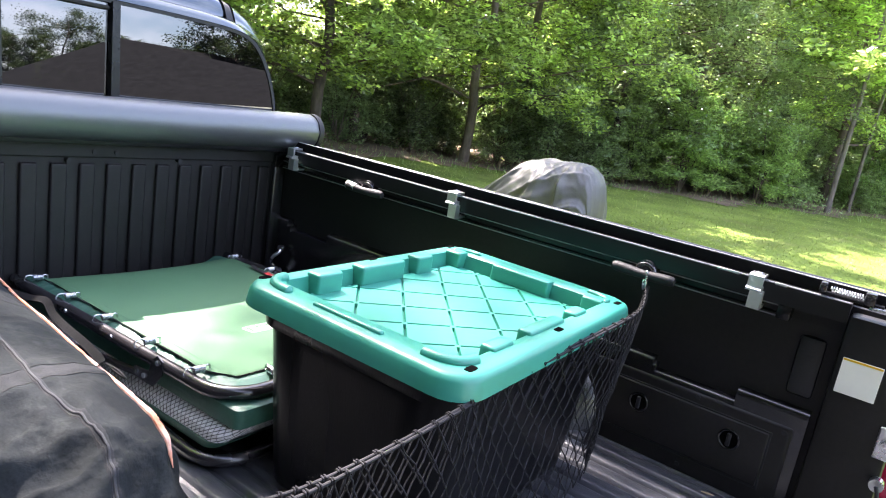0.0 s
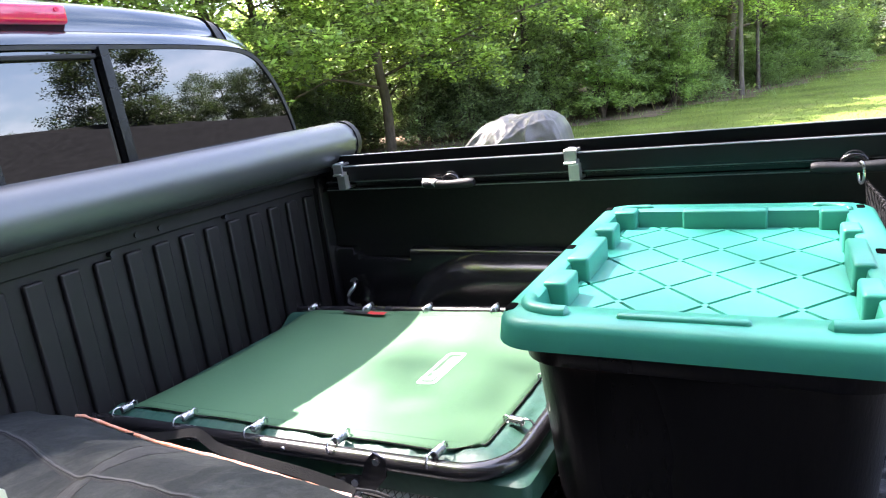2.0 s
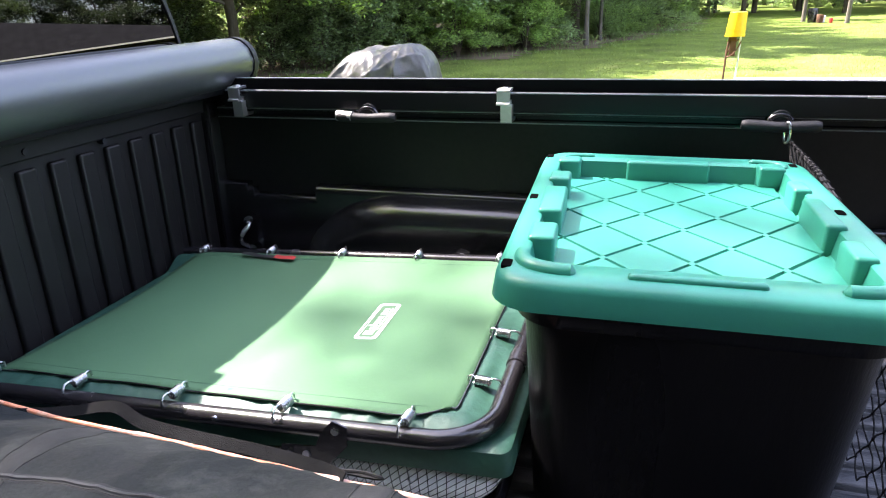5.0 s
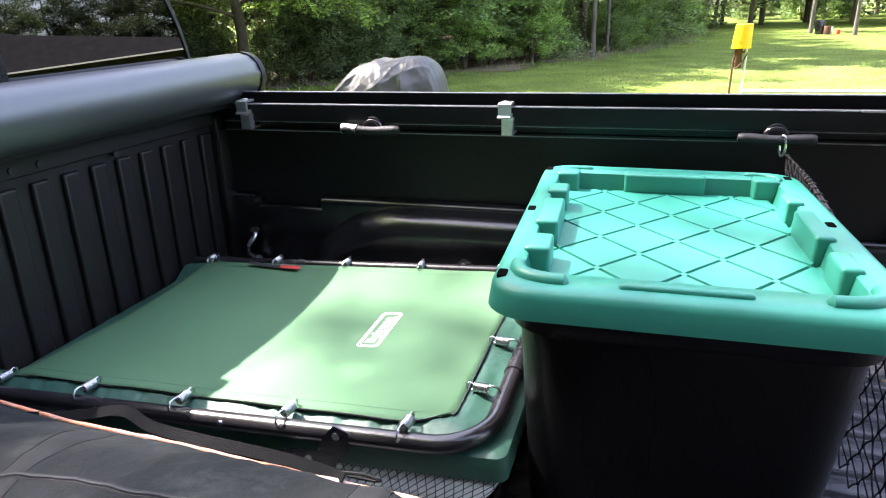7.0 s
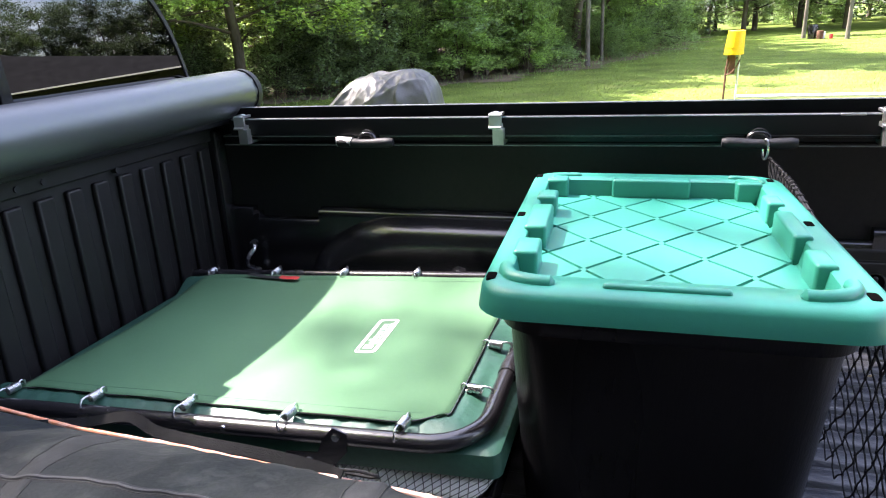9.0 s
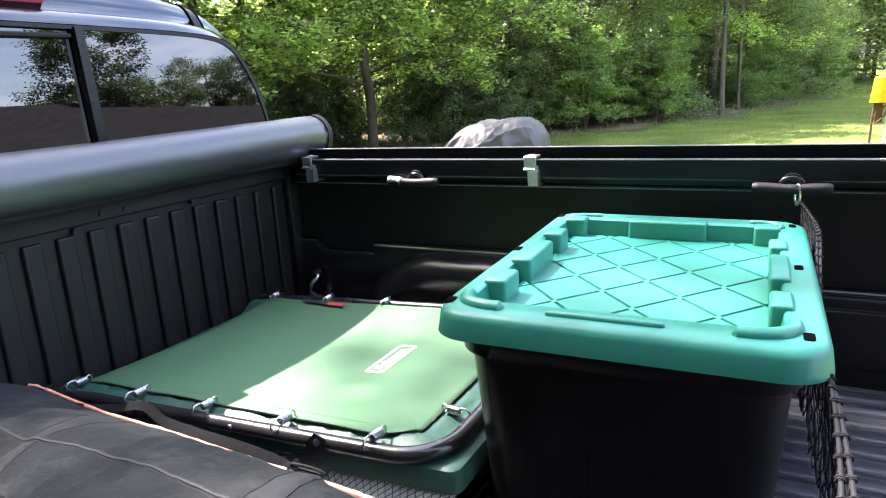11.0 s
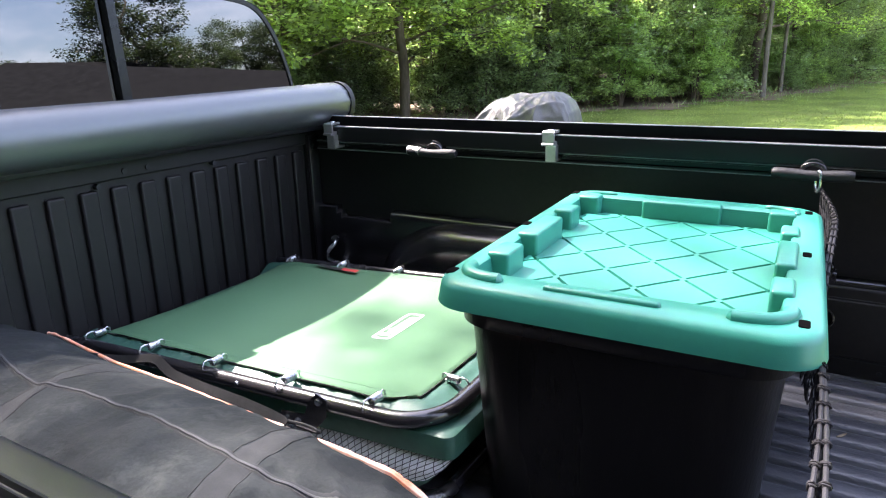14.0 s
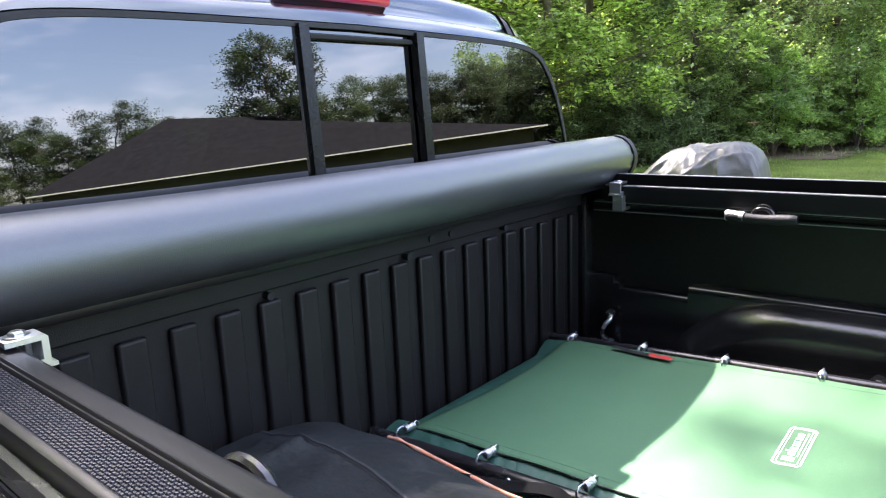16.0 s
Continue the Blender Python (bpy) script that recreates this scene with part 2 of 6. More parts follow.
M_POCKET = mat("dark_grey_pocket_rubber", (0.018, 0.0195, 0.024), rough=0.5, var=0.2, scale=12, bump=0.2, bump_scale=200)
# Flat black for seams, and for the shade inside slots and recesses
M_SLOT = mat("slot_and_seam_black", (0.004, 0.004, 0.004), rough=1.0, var=0.1, spec=0.0)
M_NET = mat("black_net_cord", (0.013, 0.013, 0.016), rough=0.7, var=0.3, scale=60, bump=0.3, bump_scale=400, spec=0.25)
M_RUBBER = mat("dark_rubber", (0.0085, 0.0092, 0.0125), rough=0.6, var=0.3, scale=12, bump=0.3, bump_scale=100)
M_REDLENS = mat("red_lamp_lens", (0.62, 0.012, 0.075), rough=0.2, var=0.12, scale=30, coat=1.0)
M_GLASS = glass_mat("tinted_rear_glass", (0.008, 0.009, 0.010), 2.3)
M_DARKIN = mat("dark_cab_trim", (0.03, 0.03, 0.032), rough=0.8, var=0.2)
M_COVER = mat("grey_vehicle_cover", (0.085, 0.085, 0.086), rough=0.45, var=0.3, scale=2.5, bump=0.35, bump_scale=9, rough_var=0.10, dirt=((0.11, 0.11, 0.109), 5.0, 0.54, 0.5))
M_YELLOW = mat("yellow_plastic", (0.85, 0.52, 0.01), rough=0.4, var=0.12, scale=10)
M_RUST = mat("rusty_iron", (0.11, 0.05, 0.028), rough=0.85, var=0.4, scale=14, bump=0.5)
M_PVC = mat("white_plastic_pipe", (0.72, 0.72, 0.70), rough=0.4, var=0.1)
M_CONC = mat("pale_concrete", (0.52, 0.50, 0.46), rough=0.85, var=0.18, scale=5, bump=0.5)
M_BARK = mat("grey_brown_bark", (0.11, 0.088, 0.068), rough=0.9, var=0.5, scale=4, fine=24, bump=1.0, bump_scale=16, stretch=(1, 1, 0.25), per_object=0.3)
M_PALEBARK = mat("pale_lichen_bark", (0.15, 0.135, 0.115), rough=0.95, spec=0.1, var=0.5, scale=5, fine=24, bump=1.0, bump_scale=14, stretch=(1, 1, 0.35), dirt=((0.075, 0.062, 0.05), 4, 0.5, 0.9))
M_LEAF = leaf_mat("oak_leaf", (0.305, 0.412, 0.186), 0.45, gloss=0.24, through_light=0.72)
M_LEAF2 = leaf_mat("shrub_leaf", (0.168, 0.252, 0.116), 0.45, through_light=0.5)
M_FEATHER = leaf_mat("feathery_leaf", (0.184, 0.262, 0.140), 0.35, through_light=0.5)
# Lighter shrub leaf: the sunlight on it is put into the colour
M_SUNSHRUB = leaf_mat("sunlit_shrub_leaf", (0.216, 0.314, 0.138), 0.4, through_light=0.6)
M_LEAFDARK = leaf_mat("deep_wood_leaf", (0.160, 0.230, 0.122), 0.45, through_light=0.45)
# Leaf of the added light-blocking evergreens, dark so little light bounces back
M_CEDAR = leaf_mat("cedar_leaf", (0.035, 0.060, 0.024), 0.4, through_light=0.15)
M_YARD = leaf_mat("yard_tree_leaf", (0.048, 0.076, 0.032), 0.45, through_light=0.4)
M_GRASS = leaf_mat("grass_blade", (0.152, 0.200, 0.060), 0.3, gloss=0.6)
M_DRY = leaf_mat("dry_stalk", (0.26, 0.20, 0.11), 0.4, gloss=0.8, through_light=0.2)
M_SHINGLE = mat("dark_grey_shingle", (0.020, 0.0205, 0.0215), rough=0.95, spec=0.04, var=0.3, scale=3, fine=30, bump=0.6, bump_scale=40)
M_SIDING = mat("dark_brown_siding", (0.035, 0.033, 0.030), rough=0.7, var=0.08, scale=3)
M_FASCIA = mat("white_gutter_paint", (0.8, 0.79, 0.75), rough=0.4, var=0.06)
M_CHIP = mat("scuffed_bare_metal", (0.8, 0.8, 0.78), rough=0.35, metal=1.0, var=0.2, scale=60)


def lawn_mat():
    """Mown grass with thin, yellow and bare patches."""
    m = mat("mown_lawn", (0.114, 0.160, 0.034), rough=0.95, var=0.55, scale=0.9, fine=22.0, bump=0.9, bump_scale=30, spec=0.1,
            dirt=((0.17, 0.150, 0.075), 0.8, 0.54, 0.6))
    return m


M_LAWN = lawn_mat()

# ---- mesh helpers ----
def mesh_of(name, verts, faces, smooth=False):
    me = bpy.data.meshes.new(name)
    me.from_pydata([tuple(v) for v in verts], [], faces)
    if smooth:
        me.polygons.foreach_set("use_smooth", [True] * len(me.polygons))
    me.update()
    return me


def part(name, shape, material, parent=None, label="", smooth=False, sharp=35):
    """Links a bmesh or a mesh as ONE mesh object, under a thing or a part."""
    if isinstance(shape, bmesh.types.BMesh):
        bmesh.ops.recalc_face_normals(shape, faces=shape.faces)
        me = bpy.data.meshes.new(name)
        shape.to_mesh(me)
        shape.free()
    else:
        me = shape
    if smooth:
        if not any(p.use_smooth for p in me.polygons):
            me.polygons.foreach_set("use_smooth", [True] * len(me.polygons))
        me.set_sharp_from_angle(angle=radians(sharp))
    if material and not me.materials:
        me.materials.append(material)
    ob = new(name, me)
    if parent:
        ob.parent = parent
    if label:
        ob["label"] = label
    return ob


def thing(name, label, category, group="", kind="", m=None):
    ob = tagged(new(name), label, category, group, kind)
    ob.empty_display_size = 0.05
    if m is not None:
        ob.matrix_basis = m
    return ob


def bm_box(bm, x0, x1, y0, y1, z0, z1, bevel=0.0, seg=2):
    """A box, with rounded edges, added to bm."""
    r = bmesh.ops.create_cube(bm, size=1.0)
    vs = r["verts"]
    for v in vs:
        v.co = Vector((x0 + (v.co.x + 0.5) * (x1 - x0), y0 + (v.co.y + 0.5) * (y1 - y0), z0 + (v.co.z + 0.5) * (z1 - z0)))
    if bevel > 0:
        es = list({e for v in vs for e in v.link_edges})
        r = bmesh.ops.bevel(bm, geom=es, offset=bevel, segments=seg, profile=0.5, affect="EDGES")
        for f in r["faces"]:
            f.smooth = True
    return bm


def box(x0, x1, y0, y1, z0, z1, bevel=0.0, seg=2):
    return bm_box(bmesh.new(), x0, x1, y0, y1, z0, z1, bevel, seg)


def bm_tube(bm, pts, r, n=10, closed=False, caps=True):
    """A round tube along a line of points; r a number or one radius a point."""
    pts = [Vector(p) for p in pts]
    k = len(pts)
    rr = r if isinstance(r, (list, tuple)) else [r] * k
    rings = []
    up = None
    for i, p in enumerate(pts):
        if closed:
            d = (pts[(i + 1) % k] - pts[i - 1]).normalized()
        else:
            d = (pts[min(i + 1, k - 1)] - pts[max(i - 1, 0)]).normalized()
        if up is None:
            up = Vector((0, 0, 1)) if abs(d.z) < 0.9 else Vector((1, 0, 0))
        a = d.cross(up)
        if a.length < 1e-5:
            a = d.orthogonal()
        a.normalize()
        b = a.cross(d).normalized()
        up = b
        rings.append([bm.verts.new(p + rr[i] * (math.cos(2 * math.pi * j / n) * a + math.sin(2 * math.pi * j / n) * b)) for j in range(n)])
    for i in range(k if closed else k - 1):
        r0, r1 = rings[i], rings[(i + 1) % k]
        for j in range(n):
            bm.faces.new((r0[j], r0[(j + 1) % n], r1[(j + 1) % n], r1[j]))
    if caps and not closed:
        bm.faces.new(rings[0][::-1])
        bm.faces.new(rings[-1])
    return bm


def tube(pts, r, n=10, closed=False):
    return bm_tube(bmesh.new(), pts, r, n, closed)


def extrude_x(profile, x0, x1, closed=True, cuts=0):
    """A (y, z) outline drawn along x."""
    bm = bmesh.new()
    xs = [x0 + (x1 - x0) * i / (cuts + 1) for i in range(cuts + 2)]
    rings = [[bm.verts.new((x, y, z)) for y, z in profile] for x in xs]
    k = len(profile)
    for a, b in zip(rings, rings[1:]):
        for j in range(k if closed else k - 1):
            bm.faces.new((a[j], a[(j + 1) % k], b[(j + 1) % k], b[j]))
    if closed:
        bm.faces.new(rings[0])
        bm.faces.new(rings[-1][::-1])
    return bm


def rrect(hx, hy, r, seg=6, cx=0.0, cy=0.0):
    """A rectangle with round corners, as points, counter-clockwise."""
    out = []
    for qx, qy, a0 in ((1, 1, 0), (-1, 1, 90), (-1, -1, 180), (1, -1, 270)):
        for i in range(seg + 1):
            a = radians(a0 + 90 * i / seg)
            out.append((cx + qx * (hx - r) + r * math.cos(a), cy + qy * (hy - r) + r * math.sin(a)))
    return out


def loft(rings, cap0=True, cap1=True):
    """Joins outlines of equal count into a skin."""
    bm = bmesh.new()
    vr = [[bm.verts.new(p) for p in r] for r in rings]
    k = len(vr[0])
    for a, b in zip(vr, vr[1:]):
        for j in range(k):
            bm.faces.new((a[j], a[(j + 1) % k], b[(j + 1) % k], b[j]))
    if cap0:
        bm.faces.new(vr[0][::-1])
    if cap1:
        bm.faces.new(vr[-1])
    return bm


def grid_mesh(name, nx, ny, f):
    """A sheet of nx by ny cells whose points f(u, v) gives."""
    vs = [f(i / nx, j / ny) for j in range(ny + 1) for i in range(nx + 1)]
    fs = [(j * (nx + 1) + i, j * (nx + 1) + i + 1, (j + 1) * (nx + 1) + i + 1, (j + 1) * (nx + 1) + i) for j in range(ny) for i in range(nx)]
    return mesh_of(name, vs, fs, True)


def spline(pts, n=8):
    """A smooth line through points (Catmull-Rom)."""
    p = [Vector(q) for q in pts]
    p = [2 * p[0] - p[1]] + p + [2 * p[-1] - p[-2]]
    out = []
    for i in range(1, len(p) - 2):
        for k in range(n):
            t = k / n
            a, b, c, d = p[i - 1], p[i], p[i + 1], p[i + 2]
            out.append(0.5 * (2 * b + (c - a) * t + (2 * a - 5 * b + 4 * c - d) * t * t + (3 * b - a - 3 * c + d) * t ** 3))
    out.append(p[-2])
    return out

# ---- the pickup truck: its length runs along x, front towards -x ----
YC = 0.868                       # the truck's centre line
FLOOR_Z = 0.748                  # bed floor
X_HEAD, X_TAIL = -1.97, 0.02    # headboard face, tail end of the bed
truck = thing("pickup_truck", "black pickup truck with an open black composite bed, tailgate down", "pickup truck")


def mirror_y(profile):
    return [(2 * YC - y, z) for y, z in profile][::-1]


# bed floor: ribs along x
fp = [(0.10, FLOOR_Z - 0.002), (0.152, FLOOR_Z - 0.002)]
y = 0.158
while y < 1.58:
    fp += [(y, FLOOR_Z - 0.010), (y + 0.003, FLOOR_Z - 0.006), (y + 0.006, FLOOR_Z - 0.0015), (y + 0.010, FLOOR_Z), (y + 0.040, FLOOR_Z), (y + 0.044, FLOOR_Z - 0.0015), (y + 0.047, FLOOR_Z - 0.006), (y + 0.050, FLOOR_Z - 0.010)]
    y += 0.0605
fp += [(1.604, FLOOR_Z - 0.012), (1.61, FLOOR_Z - 0.002), (1.66, FLOOR_Z - 0.002), (1.66, FLOOR_Z - 0.05), (0.10, FLOOR_Z - 0.05)]
part("bed_floor", extrude_x(fp, X_HEAD - 0.02, X_TAIL), M_BEDFLOOR, truck, "black ribbed plastic bed floor, scuffed and dusty", smooth=True, sharp=50)

# headboard with raised panels
headboard = part("headboard", box(X_HEAD - 0.035, X_HEAD, 0.10, 1.64, FLOOR_Z - 0.03, 1.252, 0.004), M_BEDWALL, truck, "black ribbed bed headboard")
part("ledge", box(X_HEAD, X_HEAD + 0.012, 0.12, 1.615, 1.205, 1.25, 0.004), M_BEDWALL, headboard)


def rib_mesh():
    bm = bmesh.new()
    bm_box(bm, 0.0, 0.014, 0.0, 0.044, FLOOR_Z - 0.01, 1.188, 0.0058, 3)
    bmesh.ops.recalc_face_normals(bm, faces=bm.faces)
    me = bpy.data.meshes.new("rib")
    bm.to_mesh(me)
    bm.free()
    me.materials.append(M_BEDWALL)
    return me


rib_me = rib_mesh()
for k in range(19):
    rb = new("rib", rib_me)
    rb.parent = headboard
    rb.location = (X_HEAD - 0.001, 0.1385 + 0.0779 * k, 0)
for yy, zz in ((0.548, 1.196), (0.885, 1.196), (1.225, 1.202), (0.955, 1.222), (1.02, 1.222)):
    part("screw", tube([(X_HEAD, yy, zz), (X_HEAD + 0.016, yy, zz)], 0.007, 10), M_RUBBER, headboard)

# bed sides: upper wall, step line, lower storage panels, rails
WALL_IN = 1.645
for far in (True, False):
    def s(pf):
        return pf if far else mirror_y(pf)

    def sy(v):
        return v if far else 2 * YC - v

    side = part("bed_side", extrude_x(s([(WALL_IN, FLOOR_Z - 0.04), (WALL_IN + 0.01, 1.19), (1.66, 1.250), (1.70, 1.250), (1.70, FLOOR_Z - 0.04)]), X_HEAD - 0.03, X_TAIL - 0.02), M_BEDWALL, truck, "black composite bed side wall")
    # stepped lower liner, thicker below the line, its top edge rounded or sloped
    def liner(x0, x1, top, depth=0.026, slope=0.0):
        w = WALL_IN + 0.004
        i = WALL_IN - depth
        prof = [(w, FLOOR_Z - 0.03), (w, top), (WALL_IN - 0.006, top), (i + 0.012, top - slope), (i + 0.005, top - slope - 0.003), (i + 0.001, top - slope - 0.009), (i, top - slope - 0.018), (i, FLOOR_Z - 0.03)]
        part("liner_panel", extrude_x(s(prof), x0, x1), M_BEDLINER, side, smooth=True, sharp=40)

    liner(X_HEAD - 0.005, -1.868, 1.008)
    liner(-1.868, -1.850, 0.992)
    liner(-1.850, -1.655, 0.977)
    liner(-1.655, -0.655, 1.010, 0.030, 0.003)
    liner(-0.655, -0.470, 1.000, 0.022)
    liner(-0.470, -0.462, 0.985, 0.022)
    liner(-0.462, -0.268, 0.970, 0.022)
    liner(-0.268, -0.114, 1.000, 0.022)
    # sloping skirt down to the wheel housing
    well = [(-1.665, 0.76), (-1.640, 0.84), (-1.585, 0.905), (-1.515, 0.950), (-1.43, 0.976), (-1.33, 0.981), (-0.95, 0.981), (-0.85, 0.976), (-0.765, 0.950), (-0.695, 0.905), (-0.64, 0.84), (-0.615, 0.76)]
    rings = []
    for yy, dz, shrink in ((sy(WALL_IN), 0.020, -0.060), (sy(1.618), 0.016, -0.040), (sy(1.596), 0.008, -0.018), (sy(1.580), 0.0, -0.004), (sy(1.570), -0.006, 0.004), (sy(1.562), -0.014, 0.010), (sy(1.556), -0.024, 0.015), (sy(1.551), -0.036, 0.018), (sy(1.549), -0.05, 0.02), (sy(1.545), -0.25, 0.02)):
        rings.append([(x + (shrink if x < -1.1 else -shrink), yy, max(z + dz, FLOOR_Z - 0.03)) for x, z in [(well[0][0], FLOOR_Z - 0.03)] + [tuple(p) for p in spline([(a, 0, b) for a, b in well], 4) for p in [(p.x, p.z)]] + [(well[-1][0], FLOOR_Z - 0.03)]])
    part("wheel_housing", loft(rings, False, False), M_BEDLINER, side, "black wheel housing with a rounded shiny edge", smooth=True, sharp=75)
    # rail track for the cleats
    part("deck_rail", extrude_x(s([(1.622, 1.190), (1.622, 1.197), (1.632, 1.199), (1.632, 1.209), (1.621, 1.211), (1.621, 1.218), (1.652, 1.218), (1.652, 1.190)]), X_HEAD + 0.04, -0.235), M_ANOD, side, "black aluminium deck rail", smooth=False)
    # thin pale tubes that draw the deck rail's highlight lines
    for zz in (1.2155, 1.1915):
        part("rail_edge", tube([(X_HEAD + 0.04, sy(1.6215), zz), (-0.235, sy(1.6215), zz)], 0.0017, 8), M_EDGE, side, "thin pale strip painted as the highlight along the deck rail edge", smooth=True)
    part("rail_end", box(-0.235, -0.205, *sorted((sy(1.615), sy(1.652))), 1.186, 1.222, 0.005), M_TRIM, side, smooth=True)
    # rail cap of the truck and the outer panel
    part("rail_cap", extrude_x(s([(1.7055, 1.240), (1.7055, 1.2600), (1.7110, 1.2715), (1.7135, 1.2730), (1.7150, 1.2705), (1.7165, 1.2705), (1.7180, 1.2760), (1.7205, 1.2815), (1.7250, 1.2845), (1.7310, 1.2845), (1.7370, 1.2815), (1.7420, 1.2755), (1.7455, 1.2665), (1.7465, 1.2560), (1.7430, 1.2480), (1.7380, 1.240)]), X_HEAD - 0.02, X_TAIL), M_TRIM, side, "grey-black plastic bed rail cap", smooth=True, sharp=40)
    outer = [(1.7365, 1.2445), (1.7445, 1.2440), (1.7500, 1.2410), (1.7535, 1.2350), (1.7590, 1.20), (1.778, 1.15), (1.798, 1.11), (1.807, 1.04), (1.810, 0.96), (1.800, 0.80), (1.774, 0.62), (1.739, 0.56), (1.7035, 0.56), (1.7035, 1.238), (1.7365, 1.238)]
    part("outer_panel", extrude_x(s(outer), X_HEAD - 0.03, X_TAIL + 0.02), M_PAINT, side, "glossy black outer bed panel", smooth=True, sharp=50)
    # storage bin at the tail end
    def sbox(x0, x1, ya, yb, z0, z1, bev):
        return box(x0, x1, *sorted((sy(ya), sy(yb))), z0, z1, bev, 3)

    bin_panel = part("storage_panel", sbox(-0.66, -0.134, 1.618, WALL_IN + 0.002, FLOOR_Z - 0.02, 0.956, 0.009), M_BEDWALL, side, "black panel around a storage bin", smooth=True)
    part("door_gap", sbox(-0.566, -0.173, 1.6165, 1.6195, 0.785, 0.930, 0.001), M_RUBBER, bin_panel, "dark gap round the bin door")
    door = part("bin_door", sbox(-0.560, -0.178, 1.6125, 1.622, 0.791, 0.925, 0.004), M_BEDWALL, bin_panel, "black storage bin door with two round turn latches", smooth=True)
    for kx in (-0.478, -0.256):
        ring = [(kx + 0.0225 * math.cos(i * math.pi / 14), sy(1.6120), 0.878 + 0.0225 * math.sin(i * math.pi / 14)) for i in range(28)]
        lt_ = part("turn_latch", tube(ring, 0.0028, 6, closed=True), M_BEDLINER, door, "round black turn latch", smooth=True)
        # black disc painted as the shade inside the latch recess
        part("latch_dish", tube([(kx, sy(1.6130), 0.878), (kx, sy(1.6119), 0.878)], [0.0215, 0.021], 20), M_SLOT, lt_)
        part("latch_grip", sbox(kx - 0.005, kx + 0.005, 1.6035, 1.6125, 0.862, 0.894, 0.003), M_RUBBER, lt_)
    for bx, bz in ((-0.346, 0.945), (-0.151, 0.940), (-0.592, 0.766), (-0.354, 0.763), (-0.155, 0.77)):
        part("screw", tube([(bx, sy(1.622), bz), (bx, sy(1.6155), bz)], 0.006, 10), M_RUBBER, bin_panel, smooth=True)
    part("pocket_cover", box(-0.178, -0.124, *sorted((sy(1.6445), sy(WALL_IN + 0.012))), 1.024, 1.162, 0.009), M_POCKET, side, "dark grey rubber stake pocket cover", smooth=True)
    # tail pillar
    pil = part("tail_pillar", box(-0.10, X_TAIL + 0.02, *sorted((sy(1.61), sy(1.72))), FLOOR_Z - 0.04, 1.24, 0.012), M_BEDWALL, side, "black tail pillar of the bed", smooth=True)
    if far:
        part("sticker", box(-0.087, -0.012, 1.6065, 1.6098, 1.074, 1.151, 0.0008), M_STICKER, pil, "white warning sticker")
        part("sticker_band", box(-0.086, -0.013, 1.6058, 1.6066, 1.146, 1.1505, 0.0003), M_YELLOW, pil, "thin yellow band along the sticker")
    part("striker", tube([(X_TAIL + 0.012, sy(1.61), 1.00), (X_TAIL + 0.012, sy(1.585), 1.00)], 0.012, 12), M_STEEL, pil, "zinc tailgate striker", smooth=True)
    part("striker_plate", box(X_TAIL - 0.008, X_TAIL + 0.026, *sorted((sy(1.605), sy(1.612))), 0.965, 1.035, 0.003), M_STEEL, pil)
    part("cable_pin", tube([(X_TAIL + 0.016, sy(1.61), 0.915), (X_TAIL + 0.016, sy(1.59), 0.915)], 0.014, 12), M_STEEL, pil, smooth=True)
    part("tailgate_cable", tube(spline([(X_TAIL + 0.016, sy(1.575), 0.92), (X_TAIL + 0.05, sy(1.565), 0.86), (X_TAIL + 0.2, sy(1.55), 0.79), (X_TAIL + 0.36, sy(1.54), 0.77)], 6), 0.004, 8), M_RUBBER, truck, smooth=True)
    part("tail_light", box(X_TAIL + 0.012, X_TAIL + 0.06, *sorted((sy(1.722), sy(1.80))), 0.70, 1.06, 0.012), M_REDLENS, truck, "red tail light lens", smooth=True)

# the folded-down tailgate
part("tailgate", box(X_TAIL + 0.02, X_TAIL + 0.52, 0.155, 1.58, FLOOR_Z - 0.065, FLOOR_Z - 0.006, 0.012), M_BEDFLOOR, truck, "open tailgate with black plastic lining", smooth=True)

# cleats on the rails
def cleat(cx, far=True):
    sg = -1 if far else 1
    y0 = 1.622 if far else 2 * YC - 1.622
    base = part("cleat", tube([(cx, y0, 1.214), (cx, y0 + sg * 0.030, 1.214)], [0.026, 0.022], 18), M_RUBBER, truck, "dark grey rubber-coated deck rail cleat", smooth=True)
    bar = [(cx - 0.078, y0 + sg * 0.040, 1.2055), (cx - 0.05, y0 + sg * 0.041, 1.2045), (cx, y0 + sg * 0.042, 1.2030), (cx + 0.05, y0 + sg * 0.041, 1.2045), (cx + 0.078, y0 + sg * 0.040, 1.2055)]
    rr = [0.0095, 0.0120] + [0.0128] * 4 + [0.0120, 0.0112, 0.0112, 0.0112, 0.0120] + [0.0128] * 4 + [0.0120, 0.0095]
    part("cleat_bar", tube(spline(bar, 4), rr, 14), M_RUBBER, base, "cleat bar with rubber grips", smooth=True)
    if cx < -1.4:
        part("bare_grip", tube([(cx - 0.079, y0 + sg * 0.036, 1.2075), (cx - 0.036, y0 + sg * 0.0415, 1.2055)], 0.0135, 12), M_BAREALU, base, "bare metal end of the cleat", smooth=True)
    ring = [(cx + (0.021 if far else 0.027) * math.cos(a), y0 + sg * (0.026 if far else 0.040), (1.210 if far else 1.232) + 0.016 * math.sin(a)) for a in [i * math.pi / 8 for i in range(9)]]
    part("cleat_loop", tube(ring, 0.007, 10), M_TUBE, base, smooth=True)
    return base


cleat(-1.478)
cleat(-0.533)
cleat(-1.430, False)
cleat(-0.49, False)

